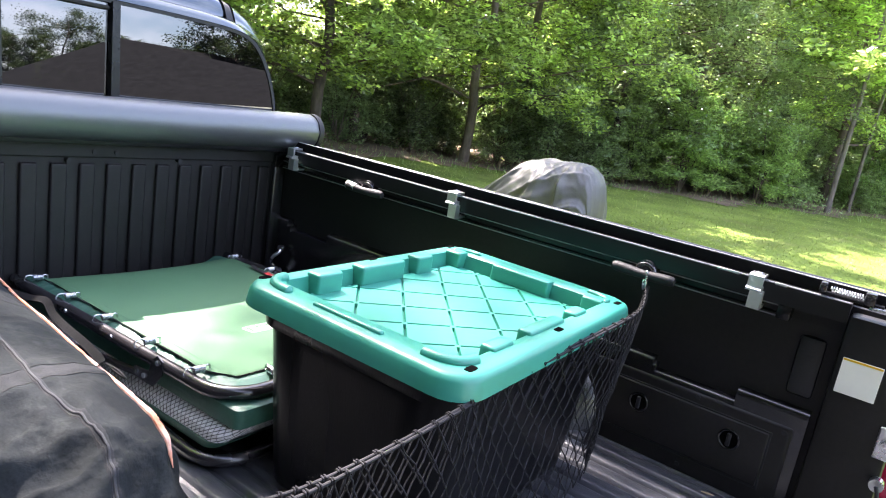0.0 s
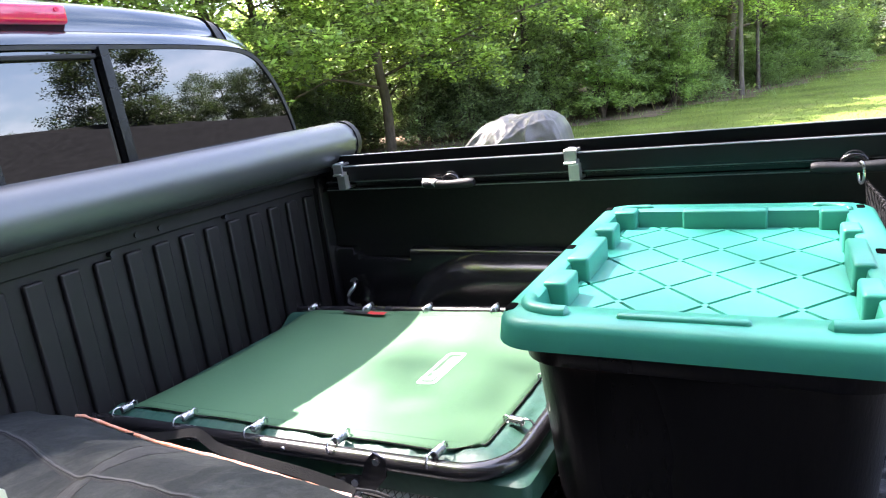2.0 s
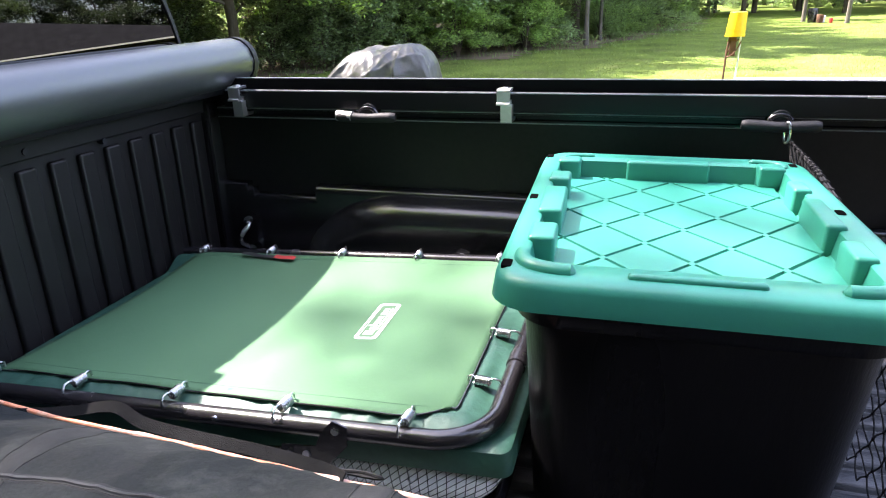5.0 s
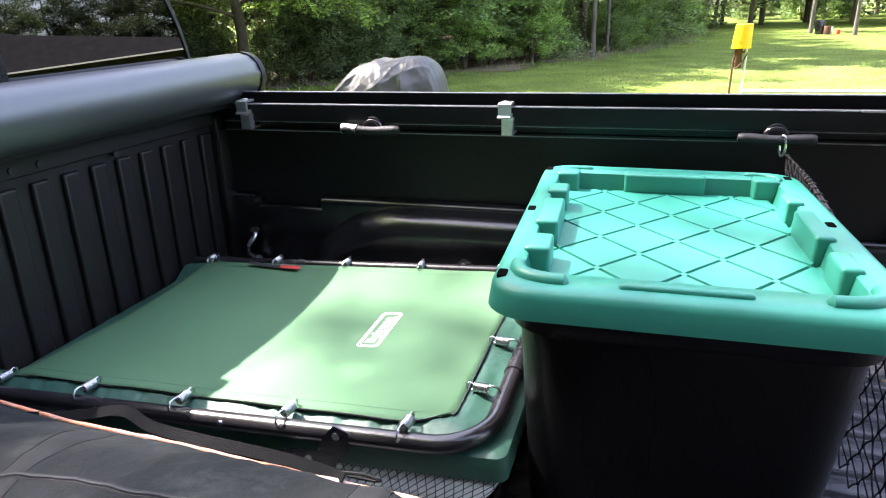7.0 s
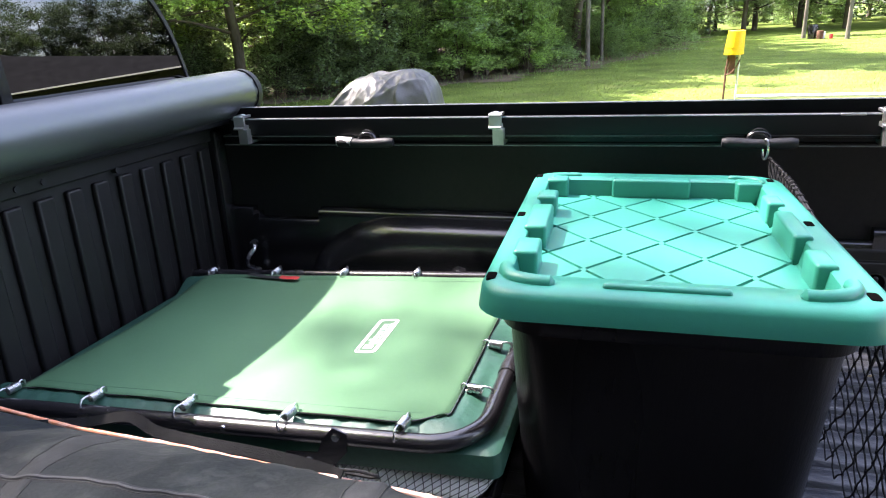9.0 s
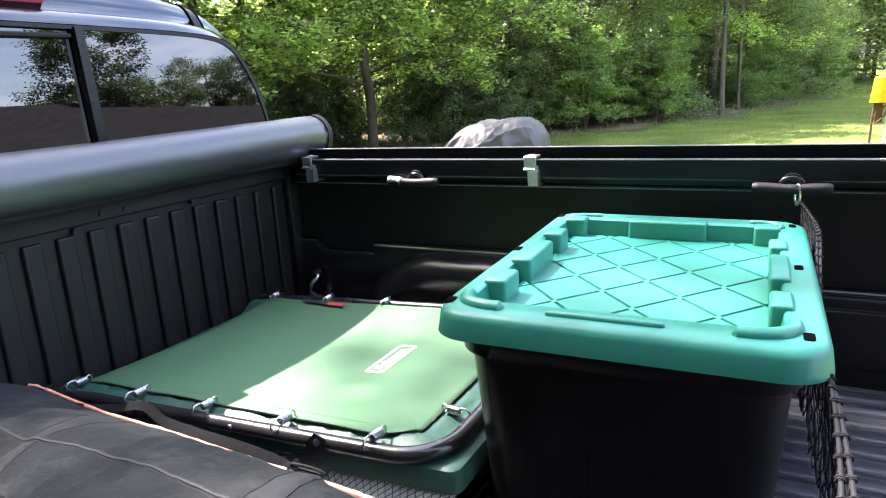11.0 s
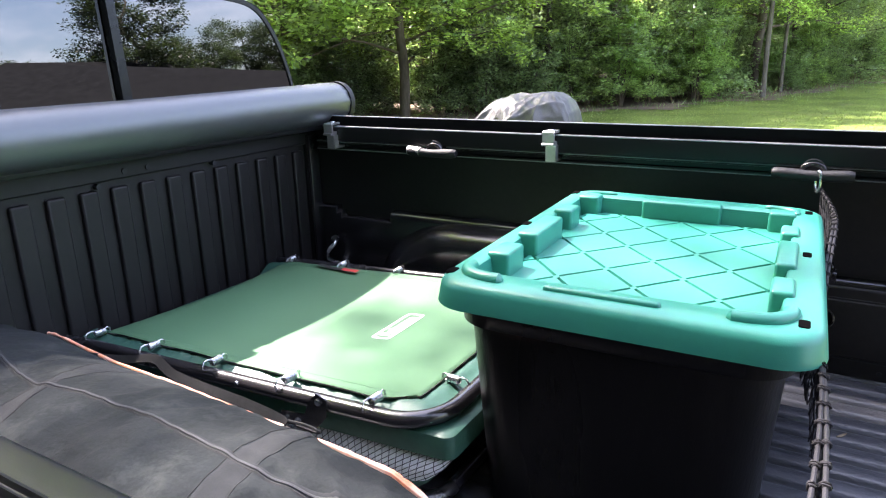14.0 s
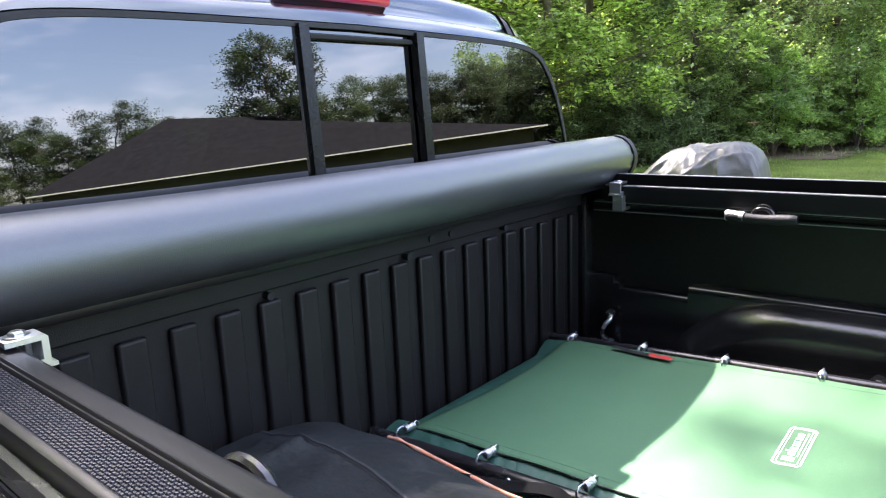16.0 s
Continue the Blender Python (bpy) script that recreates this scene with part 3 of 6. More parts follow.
# tie-down hooks low in the corners
for yy in (1.60, 2 * YC - 1.60):
    hk = spline([(-1.865, yy, 0.905), (-1.862, yy - 0.012 * (1 if yy > 1 else -1), 0.890), (-1.872, yy - 0.028 * (1 if yy > 1 else -1), 0.872), (-1.876, yy - 0.030 * (1 if yy > 1 else -1), 0.848), (-1.868, yy - 0.014 * (1 if yy > 1 else -1), 0.832), (-1.866, yy, 0.815)], 6)
    ho = part("tie_down_hook", tube(hk, 0.0066, 10), M_STEEL, truck, "zinc plated tie-down hook in the bed corner", smooth=True)
    for zz in (0.905, 0.818):
        part("hook_foot", tube([(-1.865, yy + 0.005, zz), (-1.865, yy - 0.008 * (1 if yy > 1 else -1), zz)], 0.011, 12), M_STEEL, ho, smooth=True)

# corner column between headboard and side
part("corner_post", box(X_HEAD - 0.003, X_HEAD + 0.028, 1.598, 1.648, FLOOR_Z, 1.235, 0.008), M_BEDLINER, truck, smooth=True)
part("corner_post", box(X_HEAD - 0.003, X_HEAD + 0.028, 2 * YC - 1.648, 2 * YC - 1.598, FLOOR_Z, 1.235, 0.008), M_BEDLINER, truck, smooth=True)

# ---- cab ----
WX0, WZ0, LEAN_BACK = -2.030, 1.39, math.tan(radians(3.5))  # rear glass: foot of the plane and its lean


def wx(z):
    return WX0 - (z - WZ0) * LEAN_BACK


cab = part("cab_back", box(-2.075, -2.033, 0.02, 1.716, 0.62, 1.335, 0.012), M_PAINT, truck, "glossy black cab rear wall", smooth=True)


def cab_outline(inset, x_off=0.0):
    """The cab's rear outline above the belt, with rounded shoulders, as (y, z)."""
    out = [(p.y, p.z) for p in spline([(0, 0.850, 1.30), (0, 0.832, 1.42), (0, 0.800, 1.54), (0, 0.745, 1.645), (0, 0.660, 1.708), (0, 0.53, 1.744), (0, 0.30, 1.760), (0, 0.0, 1.770)], 5)]
    half = [(YC + max(0.0, a - inset * (1.0 if a > 0.55 else a / 0.55)), b - inset * (1 if b > 1.5 else (b - 1.30) / 0.2)) for a, b in out]
    return half + [(2 * YC - a, b) for a, b in half[::-1][1:]]


def window_outline(grow=0.0):
    """The rear window's opening as (y, z), counter-clockwise seen from behind."""
    half = [(p.y, p.z) for p in spline([(0, 0.772, 1.345), (0, 0.760, 1.42), (0, 0.735, 1.50), (0, 0.700, 1.565), (0, 0.655, 1.612), (0, 0.58, 1.634), (0, 0.40, 1.644), (0, 0.0, 1.650)], 5)]
    half = [(a + grow, b + grow * (1 if b > 1.4 else 0)) for a, b in half[:-1]] + [(0.0, half[-1][1] + grow)]
    return [(YC + a, b) for a, b in half] + [(YC - a, b) for a, b in half[::-1][1:]]


# rear shell: frame between the window's edge and the cab's outline, then the roof going forward
rings = []
win_o = window_outline()
cab_o = cab_outline(0.0)
rings.append([(wx(z) - 0.012, y, z) for y, z in win_o])
rings.append([(wx(z) + 0.002, y, z) for y, z in window_outline(0.006)])
for f, back in ((0.17, 0.006), (0.30, 0.020), (0.325, 0.030), (0.35, 0.039), (0.55, 0.046), (0.76, 0.056), (0.90, 0.070), (0.97, 0.090), (1.0, 0.135)):
    rings.append([(wx(z + (z2 - z) * f) - back - 0.03 * f * abs(y2 - YC) ** 2, y + (y2 - y) * f, z + (z2 - z) * f) for (y, z), (y2, z2) in zip(win_o, cab_o)])
for dx, rise in ((0.22, 0.006), (0.5, 0.012), (1.0, 0.014), (1.35, 0.0), (1.5, -0.03)):
    rings.append([(wx(z2) - 0.06 - dx, YC + (y2 - YC) * (1 - 0.02 * dx), z2 + rise * min(1, max(0, (z2 - 1.5) / 0.2))) for y2, z2 in cab_o])
bm = bmesh.new()
vr = [[bm.verts.new(p) for p in r] for r in rings]
for a, b in zip(vr, vr[1:]):
    for j in range(len(a) - 1):
        bm.faces.new((a[j], a[j + 1], b[j + 1], b[j]))
part("cab_shell", bm, M_PAINT, truck, "glossy black cab roof and rear pillars", smooth=True, sharp=55)
part("lower_cab", box(-3.72, -2.06, 0.015, 1.72, 0.45, 1.31, 0.03), M_PAINT, truck, "glossy black cab doors", smooth=True)
part("hood", box(-5.05, -3.70, 0.04, 1.70, 0.5, 1.12, 0.09, 3), M_PAINT, truck, "glossy black hood and front end", smooth=True)
ws = bmesh.new()
ws.faces.new([ws.verts.new(p) for p in ((-3.58, 0.17, 1.70), (-3.58, 1.56, 1.70), (-4.1, 1.64, 1.12), (-4.1, 0.10, 1.12))])
part("windshield", ws, M_GLASS, truck, "tinted windshield")
part("dashboard", box(-3.8, -3.4, 0.1, 1.63, 0.9, 1.22, 0.05), M_DARKIN, truck, smooth=True)

# roof ditch seam strips and third brake light
for sg in (1, -1):
    lines = []
    for off in (0.572, 0.609):
        pts = []
        for r in rings[5:]:
            side_pts = sorted((p for p in r if (p[1] - YC) * sg > 0 and p[2] > 1.5), key=lambda p: abs(p[1] - YC))
            for p, q in zip(side_pts, side_pts[1:]):
                a, b = abs(p[1] - YC), abs(q[1] - YC)
                if a <= off < b:
                    pts.append(Vector(p).lerp(Vector(q), (off - a) / (b - a)))
        lines.append(pts)
        part("roof_seam", tube(spline(pts, 4), 0.0038, 8), M_SLOT, truck, "dark seam line beside the roof ditch", smooth=True)
    up = Vector((0.0008, 0, 0.001))
    part("roof_ditch_strip", loft([[p + up, q + up, q - up * 2, p - up * 2] for p, q in zip(*lines)]), M_RUBBER, truck, "black rubber roof ditch strip", smooth=True, sharp=40)
bl = part("third_brake_light", box(-2.125, -2.079, YC - 0.136, YC + 0.136, 1.702, 1.747, 0.011, 3), M_REDLENS, truck, "red third brake light on the cab roof edge", smooth=True)
for sg in (1, -1):
    part("lens_screw", tube([(-2.080, YC + sg * 0.108, 1.734), (-2.0765, YC + sg * 0.108, 1.734)], 0.0055, 10), M_REDLENS, bl)

# rear window: side panes, slider pane, dividers and surround
rw = part("rear_window_surround", loft([[(wx(z) - 0.008, y, z) for y, z in window_outline(0.004)], [(wx(z) + 0.0035, y, z) for y, z in window_outline(0.004)], [(wx(z) + 0.0035, y, z) for y, z in window_outline(-0.005)], [(wx(z) - 0.008, y, z) for y, z in window_outline(-0.005)]], False, False), M_RUBBER, truck, "black rubber window surround", smooth=False)


def pane(y0, y1, off):
    o = [(y, z) for y, z in window_outline(-0.004) if y0 < y < y1]
    top = sorted(o)
    pts = top[::-1]

    def z_at(v):
        ol = sorted(window_outline(-0.004))
        for a, b in zip(ol, ol[1:]):
            if a[0] <= v <= b[0]:
                return a[1] + (b[1] - a[1]) * (v - a[0]) / max(1e-6, b[0] - a[0])
        return 1.345
    pts = [(y1, 1.335)] + ([(y1, z_at(y1))] if z_at(y1) > 1.36 else []) + pts + ([(y0, z_at(y0))] if z_at(y0) > 1.36 else []) + [(y0, 1.335)]
    bm = bmesh.new()
    f = bm.faces.new([bm.verts.new((wx(z) + off, y, z)) for y, z in pts])
    f.normal_update()
    me = bpy.data.meshes.new("pane")
    if f.normal.x < 0:
        f.normal_flip()
    bm.to_mesh(me)
    bm.free()
    return me


for y0, y1, off in ((0.102, 0.726, 0.0), (0.726, 1.040, -0.010), (1.040, 1.634, 0.0)):
    g = part("pane", pane(y0, y1, off), M_GLASS, rw, "dark tinted rear window pane")
    g.visible_shadow = False
for yy in (0.727, 1.039):
    part("divider", loft([[(wx(z) - 0.006, yy - w, z), (wx(z) + 0.011, yy - w + 0.004, z), (wx(z) + 0.011, yy + w - 0.004, z), (wx(z) - 0.006, yy + w, z)] for z, w in ((1.335, 0.017), (1.648, 0.015))]), M_TRIM, rw, "black window divider")
part("slider_frame", box(wx(1.63) - 0.008, wx(1.63) + 0.004, 0.744, 1.022, 1.622, 1.634, 0.003), M_ANOD, rw)
# cab interior: seats with headrests seen faintly
for yy in (0.45, 1.29):
    st = part("cab_seat", box(-2.45, -2.28, yy - 0.25, yy + 0.25, 0.8, 1.33, 0.06, 3), M_DARKIN, truck, smooth=True)
    part("headrest", box(-2.42, -2.32, yy - 0.12, yy + 0.12, 1.34, 1.47, 0.04, 3), M_DARKIN, st, smooth=True)
part("cab_floor", box(-3.7, -2.08, 0.05, 1.69, 0.5, 0.56), M_DARKIN, truck)

# wheels
def wheel(wx_, wy):
    prof = [(0.20, -0.11), (0.30, -0.125), (0.36, -0.115), (0.385, -0.09), (0.39, 0), (0.385, 0.09), (0.36, 0.115), (0.30, 0.125), (0.20, 0.11)]
    n = 28
    rings = [[(wx_ + r * math.cos(2 * math.pi * i / n), wy + w, 0.39 + r * math.sin(2 * math.pi * i / n)) for i in range(n)] for r, w in prof]
    w_ob = part("wheel", loft(rings, False, False), M_RUBBER, truck, "black rubber tyre on a steel rim", smooth=True)
    part("rim", loft([[(wx_ + r * math.cos(2 * math.pi * i / n), wy + w, 0.39 + r * math.sin(2 * math.pi * i / n)) for i in range(n)] for r, w in ((0.205, -0.11), (0.19, -0.08), (0.06, -0.09), (0.06, 0.09), (0.19, 0.08), (0.205, 0.11))]), M_STEEL, w_ob, smooth=True)


for a in (-1.08, -4.3):
    for b in (0.10, 2 * YC - 0.10):
        wheel(a, b)

# ---- tonneau cover: roll behind the cab, side rails, clamps ----
tonneau = thing("tonneau_cover", "black vinyl tonneau cover rolled up behind the cab", "tonneau cover")
RX, RZ, RR = -1.918, 1.328, 0.064
n = 40
rings = []
for i in range(37):
    yy = 0.012 + (1.716 - 0.012) * i / 36
    end = min(1.0, (1.716 - yy) / 0.05, (yy - 0.012) / 0.05)
    ring = []
    for j in range(n):
        a = 2 * math.pi * j / n
        w = 0.0012 * noise.noise((yy * 5, math.cos(a) * 1.6, math.sin(a) * 1.6)) + (1 - max(0, end)) * 0.006 * noise.noise((yy * 40, math.cos(a) * 3, math.sin(a) * 3))
        r = RR + w - (1 - max(0.0, end)) * 0.004
        sag = 0.004 * math.sin(math.pi * (yy - 0.01) / 1.7)
        ring.append((RX + r * math.cos(a), yy, RZ - sag + r * math.sin(a)))
    rings.append(ring)
roll = part("roll", loft(rings), M_VINYL, tonneau, "rolled black vinyl cover with a satin sheen", smooth=True, sharp=60)
for yy0, yy1 in ((1.712, 1.732), (0.004, 0.016)):
    part("roll_end_band", loft([[(RX + r * math.cos(2 * math.pi * j / n), yy, RZ + r * math.sin(2 * math.pi * j / n)) for j in range(n)] for yy, r in ((yy0, RR + 0.0015), (yy1, RR + 0.0015), (yy1 + 0.004, RR - 0.008))]), M_RUBBER, roll, "stitched black end band", smooth=True)
part("front_bar", box(-1.985, -1.90, 0.06, 1.68, 1.252, 1.27, 0.004), M_ANOD, tonneau, smooth=True)

for far in (True, False):
    def s(pf):
        return pf if far else mirror_y(pf)
    bead = [(1.6250, 1.2672), (1.6262, 1.2688), (1.6280, 1.2694), (1.6294, 1.2684), (1.6300, 1.2672), (1.6312, 1.2672), (1.6320, 1.2688), (1.6336, 1.2694), (1.6352, 1.2682)] if not far else []
    prof = [(1.601, 1.222), (1.601, 1.2590), (1.6014, 1.2618), (1.6026, 1.2640), (1.6046, 1.2655), (1.6075, 1.2661)] + bead + [(1.6360, 1.2662),
            (1.6700, 1.2662), (1.6708, 1.2690), (1.6730, 1.2712), (1.6770, 1.2716), (1.6805, 1.2700), (1.6825, 1.2660), (1.6830, 1.2540), (1.6790, 1.2515), (1.640, 1.2515), (1.622, 1.250), (1.622, 1.230), (1.630, 1.226), (1.630, 1.222)]
    part("rail_tray", extrude_x(s([(1.6832, 1.2505), (1.6832, 1.2545), (1.6900, 1.2530), (1.6980, 1.2560), (1.7052, 1.2620), (1.7052, 1.2505)]), -1.89, X_TAIL - 0.02), M_TRIM, tonneau, "black plastic channel beside the rail")
    rail = part("side_rail", extrude_x(s(prof), -1.89, -0.10), M_ANOD, tonneau, "black aluminium tonneau side rail", smooth=True, sharp=32)
    # woven hook tape: fine cross ribs in one strip
    a0, a1 = (1.6365, 1.6695) if far else (2 * YC - 1.6695, 2 * YC - 1.6365)
    vs, fs = [], []
    nx, ny = (460, 11) if not far else (1, 1)
    x0, x1 = -1.86, -0.12
    for i in range(nx):
        for j in range(ny):
            u0, u1 = x0 + (x1 - x0) * (i + 0.03) / nx, x0 + (x1 - x0) * (i + 0.97) / nx
            v0, v1 = a0 + (a1 - a0) * (j + 0.03) / ny, a0 + (a1 - a0) * (j + 0.97) / ny
            h = 1.2672 + (0.0005 * ((i + j) % 2) if not far else 0.0)
            k = len(vs)
            qu, qv = (u1 - u0) * 0.2, (v1 - v0) * 0.2
            vs += [(u0, v0, 1.2663), (u1, v0, 1.2663), (u1, v1, 1.2663), (u0, v1, 1.2663), (u0 + qu, v0 + qv, h), (u1 - qu, v0 + qv, h), (u1 - qu, v1 - qv, h), (u0 + qu, v1 - qv, h)]
            fs += [(k, k + 1, k + 5, k + 4), (k + 1, k + 2, k + 6, k + 5), (k + 2, k + 3, k + 7, k + 6), (k + 3, k, k + 4, k + 7), (k + 4, k + 5, k + 6, k + 7)]
    part("hook_tape", mesh_of("hook_tape", vs, fs), M_SEAL if far else M_VELCRO, rail, "dark blue-black woven hook-and-loop strip")
    # clamps: C brackets with a bolt
    for cx in (-1.846, -1.130, -0.285) if far else (-1.806, -1.030, -0.285):
        sg = 1 if far else -1

        def yy(v):
            return v if far else 2 * YC - v
        w = 0.0155
        cl = part("clamp", extrude_x(s([(1.572, 1.240), (1.572, 1.244), (1.578, 1.247), (1.578, 1.2735), (1.581, 1.2765), (1.6185, 1.2765), (1.6185, 1.2705), (1.585, 1.2705), (1.585, 1.250), (1.603, 1.250), (1.603, 1.240)]), cx - w, cx + w), M_BAREALU, tonneau, "bare aluminium rail clamp")
        part("clamp_foot", extrude_x(s([(1.583, 1.199), (1.581, 1.202), (1.581, 1.236), (1.583, 1.2395), (1.603, 1.2395), (1.603, 1.206), (1.634, 1.206), (1.634, 1.199)]), cx - w + 0.008, cx + w + 0.004), M_BAREALU, cl, "aluminium clamp foot")
        top = 1.2795 if far else 1.2830
        part("bolt", tube([(cx, yy(1.602), 1.2768), (cx, yy(1.602), top - 0.0015), (cx, yy(1.602), top)], [0.0085, 0.0085, 0.006], 6), M_STEEL, cl, "zinc bolt head")
        part("bolt_shaft", tube([(cx, yy(1.594), 1.207), (cx, yy(1.594), 1.271)], 0.004, 8), M_STEEL, cl)
        part("washer", tube([(cx, yy(1.602), 1.2767), (cx, yy(1.602), 1.2782)], 0.013, 16), M_STEEL, cl)
    if far:
        seal = part("rail_flange", box(-1.885, X_TAIL - 0.02, 1.6235, 1.6285, 1.2600, 1.2940, 0.001), M_SEAL, tonneau, "matt black upright flange along the rail")
        # pale lines painted on for the highlights of the flange and rail edges
        part("flange_edge", tube([(-1.885, 1.626, 1.2940), (X_TAIL - 0.02, 1.626, 1.2940)], 0.0022, 8), M_EDGE, seal, smooth=True)
        part("rail_nose", tube([(-1.885, 1.6040, 1.2642), (-0.10, 1.6040, 1.2642)], 0.0026, 8), M_EDGE, rail, "thin pale strip painted as the highlight along the rail edge", smooth=True)
        part("worn_edge", box(-0.375, -0.325, 1.6005, 1.609, 1.2615, 1.2668, 0.001), M_CHIP, rail, "bare scraped metal on the rail edge")
        part("worn_edge", box(-0.25, -0.225, 1.6005, 1.609, 1.2615, 1.2668, 0.001), M_CHIP, rail, "bare scraped metal on the rail edge")
        # spring latch at the tail end of the rail
        lt = part("tail_latch", box(-0.165, -0.045, 1.604, 1.6225, 1.268, 1.275, 0.002), M_ANOD, rail, "black and steel tonneau tail latch")
        pts = [(-0.146 + 0.0006 * i, 1.612 + 0.0055 * math.cos(i * math.pi / 4), 1.282 + 0.0055 * math.sin(i * math.pi / 4)) for i in range(105)]
        part("latch_spring", tube(pts, 0.0013, 6), M_STEEL, lt, smooth=True)
        part("latch_block", box(-0.166, -0.152, 1.601, 1.6225, 1.272, 1.294, 0.003), M_TUBE, lt, smooth=True)
        part("latch_block", box(-0.082, -0.062, 1.598, 1.6225, 1.270, 1.296, 0.003), M_TUBE, lt, smooth=True)
        part("latch_plate", box(-0.070, -0.020, 1.596, 1.622, 1.262, 1.270, 0.002), M_STEEL, lt, smooth=True)

# ---- storage tote with a teal lid ----
tote = thing("storage_tote", "black plastic storage tote with a teal snap-on lid", "storage tote", m=pose(-0.748, 1.121, FLOOR_Z, 0, 0.9, 2.5))
LZ = 1.156 - FLOOR_Z             # rim height over the floor


def r3(hx, hy, r, z, seg=6, cx=0.0):
    return [(x, y, z) for x, y in rrect(hx, hy, r, seg, cx)]


def fluted(hx, hy, r, z, dip):
    """The body's outline, drawn in a little between the corner columns."""
    ring = rrect(hx, hy, r, 8)
    out = []
    for i, (x, y) in enumerate(ring):
        out.append((x, y, z))
        if i % 9 == 8:
            x2, y2 = ring[(i + 1) % 36]
            for f, d in ((0.07, 0.0), (0.12, 0.6), (0.17, 1.0), (0.5, 1.0), (0.83, 1.0), (0.88, 0.6), (0.93, 0.0)):
                qx, qy = x + (x2 - x) * f, y + (y2 - y) * f
                if abs(x2 - x) > abs(y2 - y):
                    qy -= math.copysign(dip * d, qy)
                else:
                    qx -= math.copysign(dip * d, qx)
                out.append((qx, qy, z))
    return out


rings = [fluted(0.194, 0.296, 0.06, 0.004, 0.0), fluted(0.201, 0.303, 0.065, 0.012, 0.002), fluted(0.202, 0.304, 0.065, 0.03, 0.004), fluted(0.219, 0.332, 0.065, LZ - 0.095, 0.004), fluted(0.220, 0.334, 0.065, LZ - 0.080, 0.0), fluted(0.220, 0.334, 0.065, LZ - 0.075, 0.0), fluted(0.230, 0.344, 0.065, LZ - 0.070, 0.0), fluted(0.232, 0.346, 0.065, LZ - 0.040, 0.0)]
body = part("body", loft(rings, True, False), M_TOTE, tote, "glossy black tote body", smooth=True, sharp=60)

# lid: skirt, rim, recess; the recess floor has raised lozenges
HX, HY = 0.2595, 0.368
RXI, RYI = 0.211, 0.294
RCX = -0.007                     # the recess lies off centre          # recess edge
DEEP = 0.042
rings = [r3(HX - 0.006, HY - 0.006, 0.058, LZ - 0.040), r3(HX, HY, 0.06, LZ - 0.039), r3(HX - 0.004, HY - 0.004, 0.058, LZ - 0.012),
         r3(HX - 0.008, HY - 0.008, 0.056, LZ - 0.004), r3(HX - 0.016, HY - 0.016, 0.052, LZ), r3(RXI + 0.004, RYI + 0.004, 0.03, LZ, cx=RCX),
         r3(RXI, RYI, 0.028, LZ - 0.003, cx=RCX), r3(RXI - 0.006, RYI - 0.006, 0.026, LZ - DEEP + 0.004, cx=RCX), r3(RXI - 0.011, RYI - 0.011, 0.024, LZ - DEEP, cx=RCX)]
bm = loft(rings, False, True)
lid = part("lid", bm, M_LID, tote, "teal plastic lid with moulded lozenge pattern", smooth=True, sharp=38)


def clip_poly(poly, hx, hy):
    """Cuts a polygon to the rectangle of half sizes hx, hy."""
    for ax, lim, sg in ((0, hx, 1), (0, hx, -1), (1, hy, 1), (1, hy, -1)):
        out = []
        for a, b in zip(poly, poly[1:] + poly[:1]):
            ia, ib = sg * a[ax] <= lim, sg * b[ax] <= lim
            if ia:
                out.append(a)
            if ia != ib:
                t = (sg * lim - a[ax]) / (b[ax] - a[ax])
                out.append((a[0] + t * (b[0] - a[0]), a[1] + t * (b[1] - a[1])))
        poly = out
        if len(poly) < 3:
            return []
    return poly


def poly_area(p):
    return 0.5 * sum(a[0] * b[1] - b[0] * a[1] for a, b in zip(p, p[1:] + p[:1]))


def shrink(poly, d):
    """Moves each side of a convex counter-clockwise polygon inwards by d."""
    lines = []
    for a, b in zip(poly, poly[1:] + poly[:1]):
        ex, ey = b[0] - a[0], b[1] - a[1]
        ln = math.hypot(ex, ey)
        if ln < 1e-4:
            continue
        nx, ny = -ey / ln, ex / ln
        lines.append((a[0] + nx * d, a[1] + ny * d, ex / ln, ey / ln))
    out = []
    for (ax, ay, adx, ady), (bx, by, bdx, bdy) in zip(lines[-1:] + lines[:-1], lines):
        den = adx * bdy - ady * bdx
        if abs(den) < 1e-6:
            continue
        t = ((bx - ax) * bdy - (by - ay) * bdx) / den
        out.append((ax + adx * t, ay + ady * t))
    return out


# moulded lozenges, each a piece between two pairs of grooves, with small bridges where grooves meet
LX, LY, LY0 = 0.122, 0.147, 0.0425
bz = LZ - DEEP + 0.0006


def pad_mesh(poly, g0, g1, rise):
    p0, p1 = shrink(poly, g0), shrink(poly, g1)
    if len(p0) != len(p1) or len(p1) < 3 or poly_area(p1) < 0.00004:
        return None
    c = len(p0)
    vs = [(x, y, bz) for x, y in p0] + [(x, y, bz + rise) for x, y in p1]
    fs = [(q, (q + 1) % c, c + (q + 1) % c, c + q) for q in range(c)] + [tuple(c + q for q in range(c))]
    return mesh_of("lozenge", vs, fs)


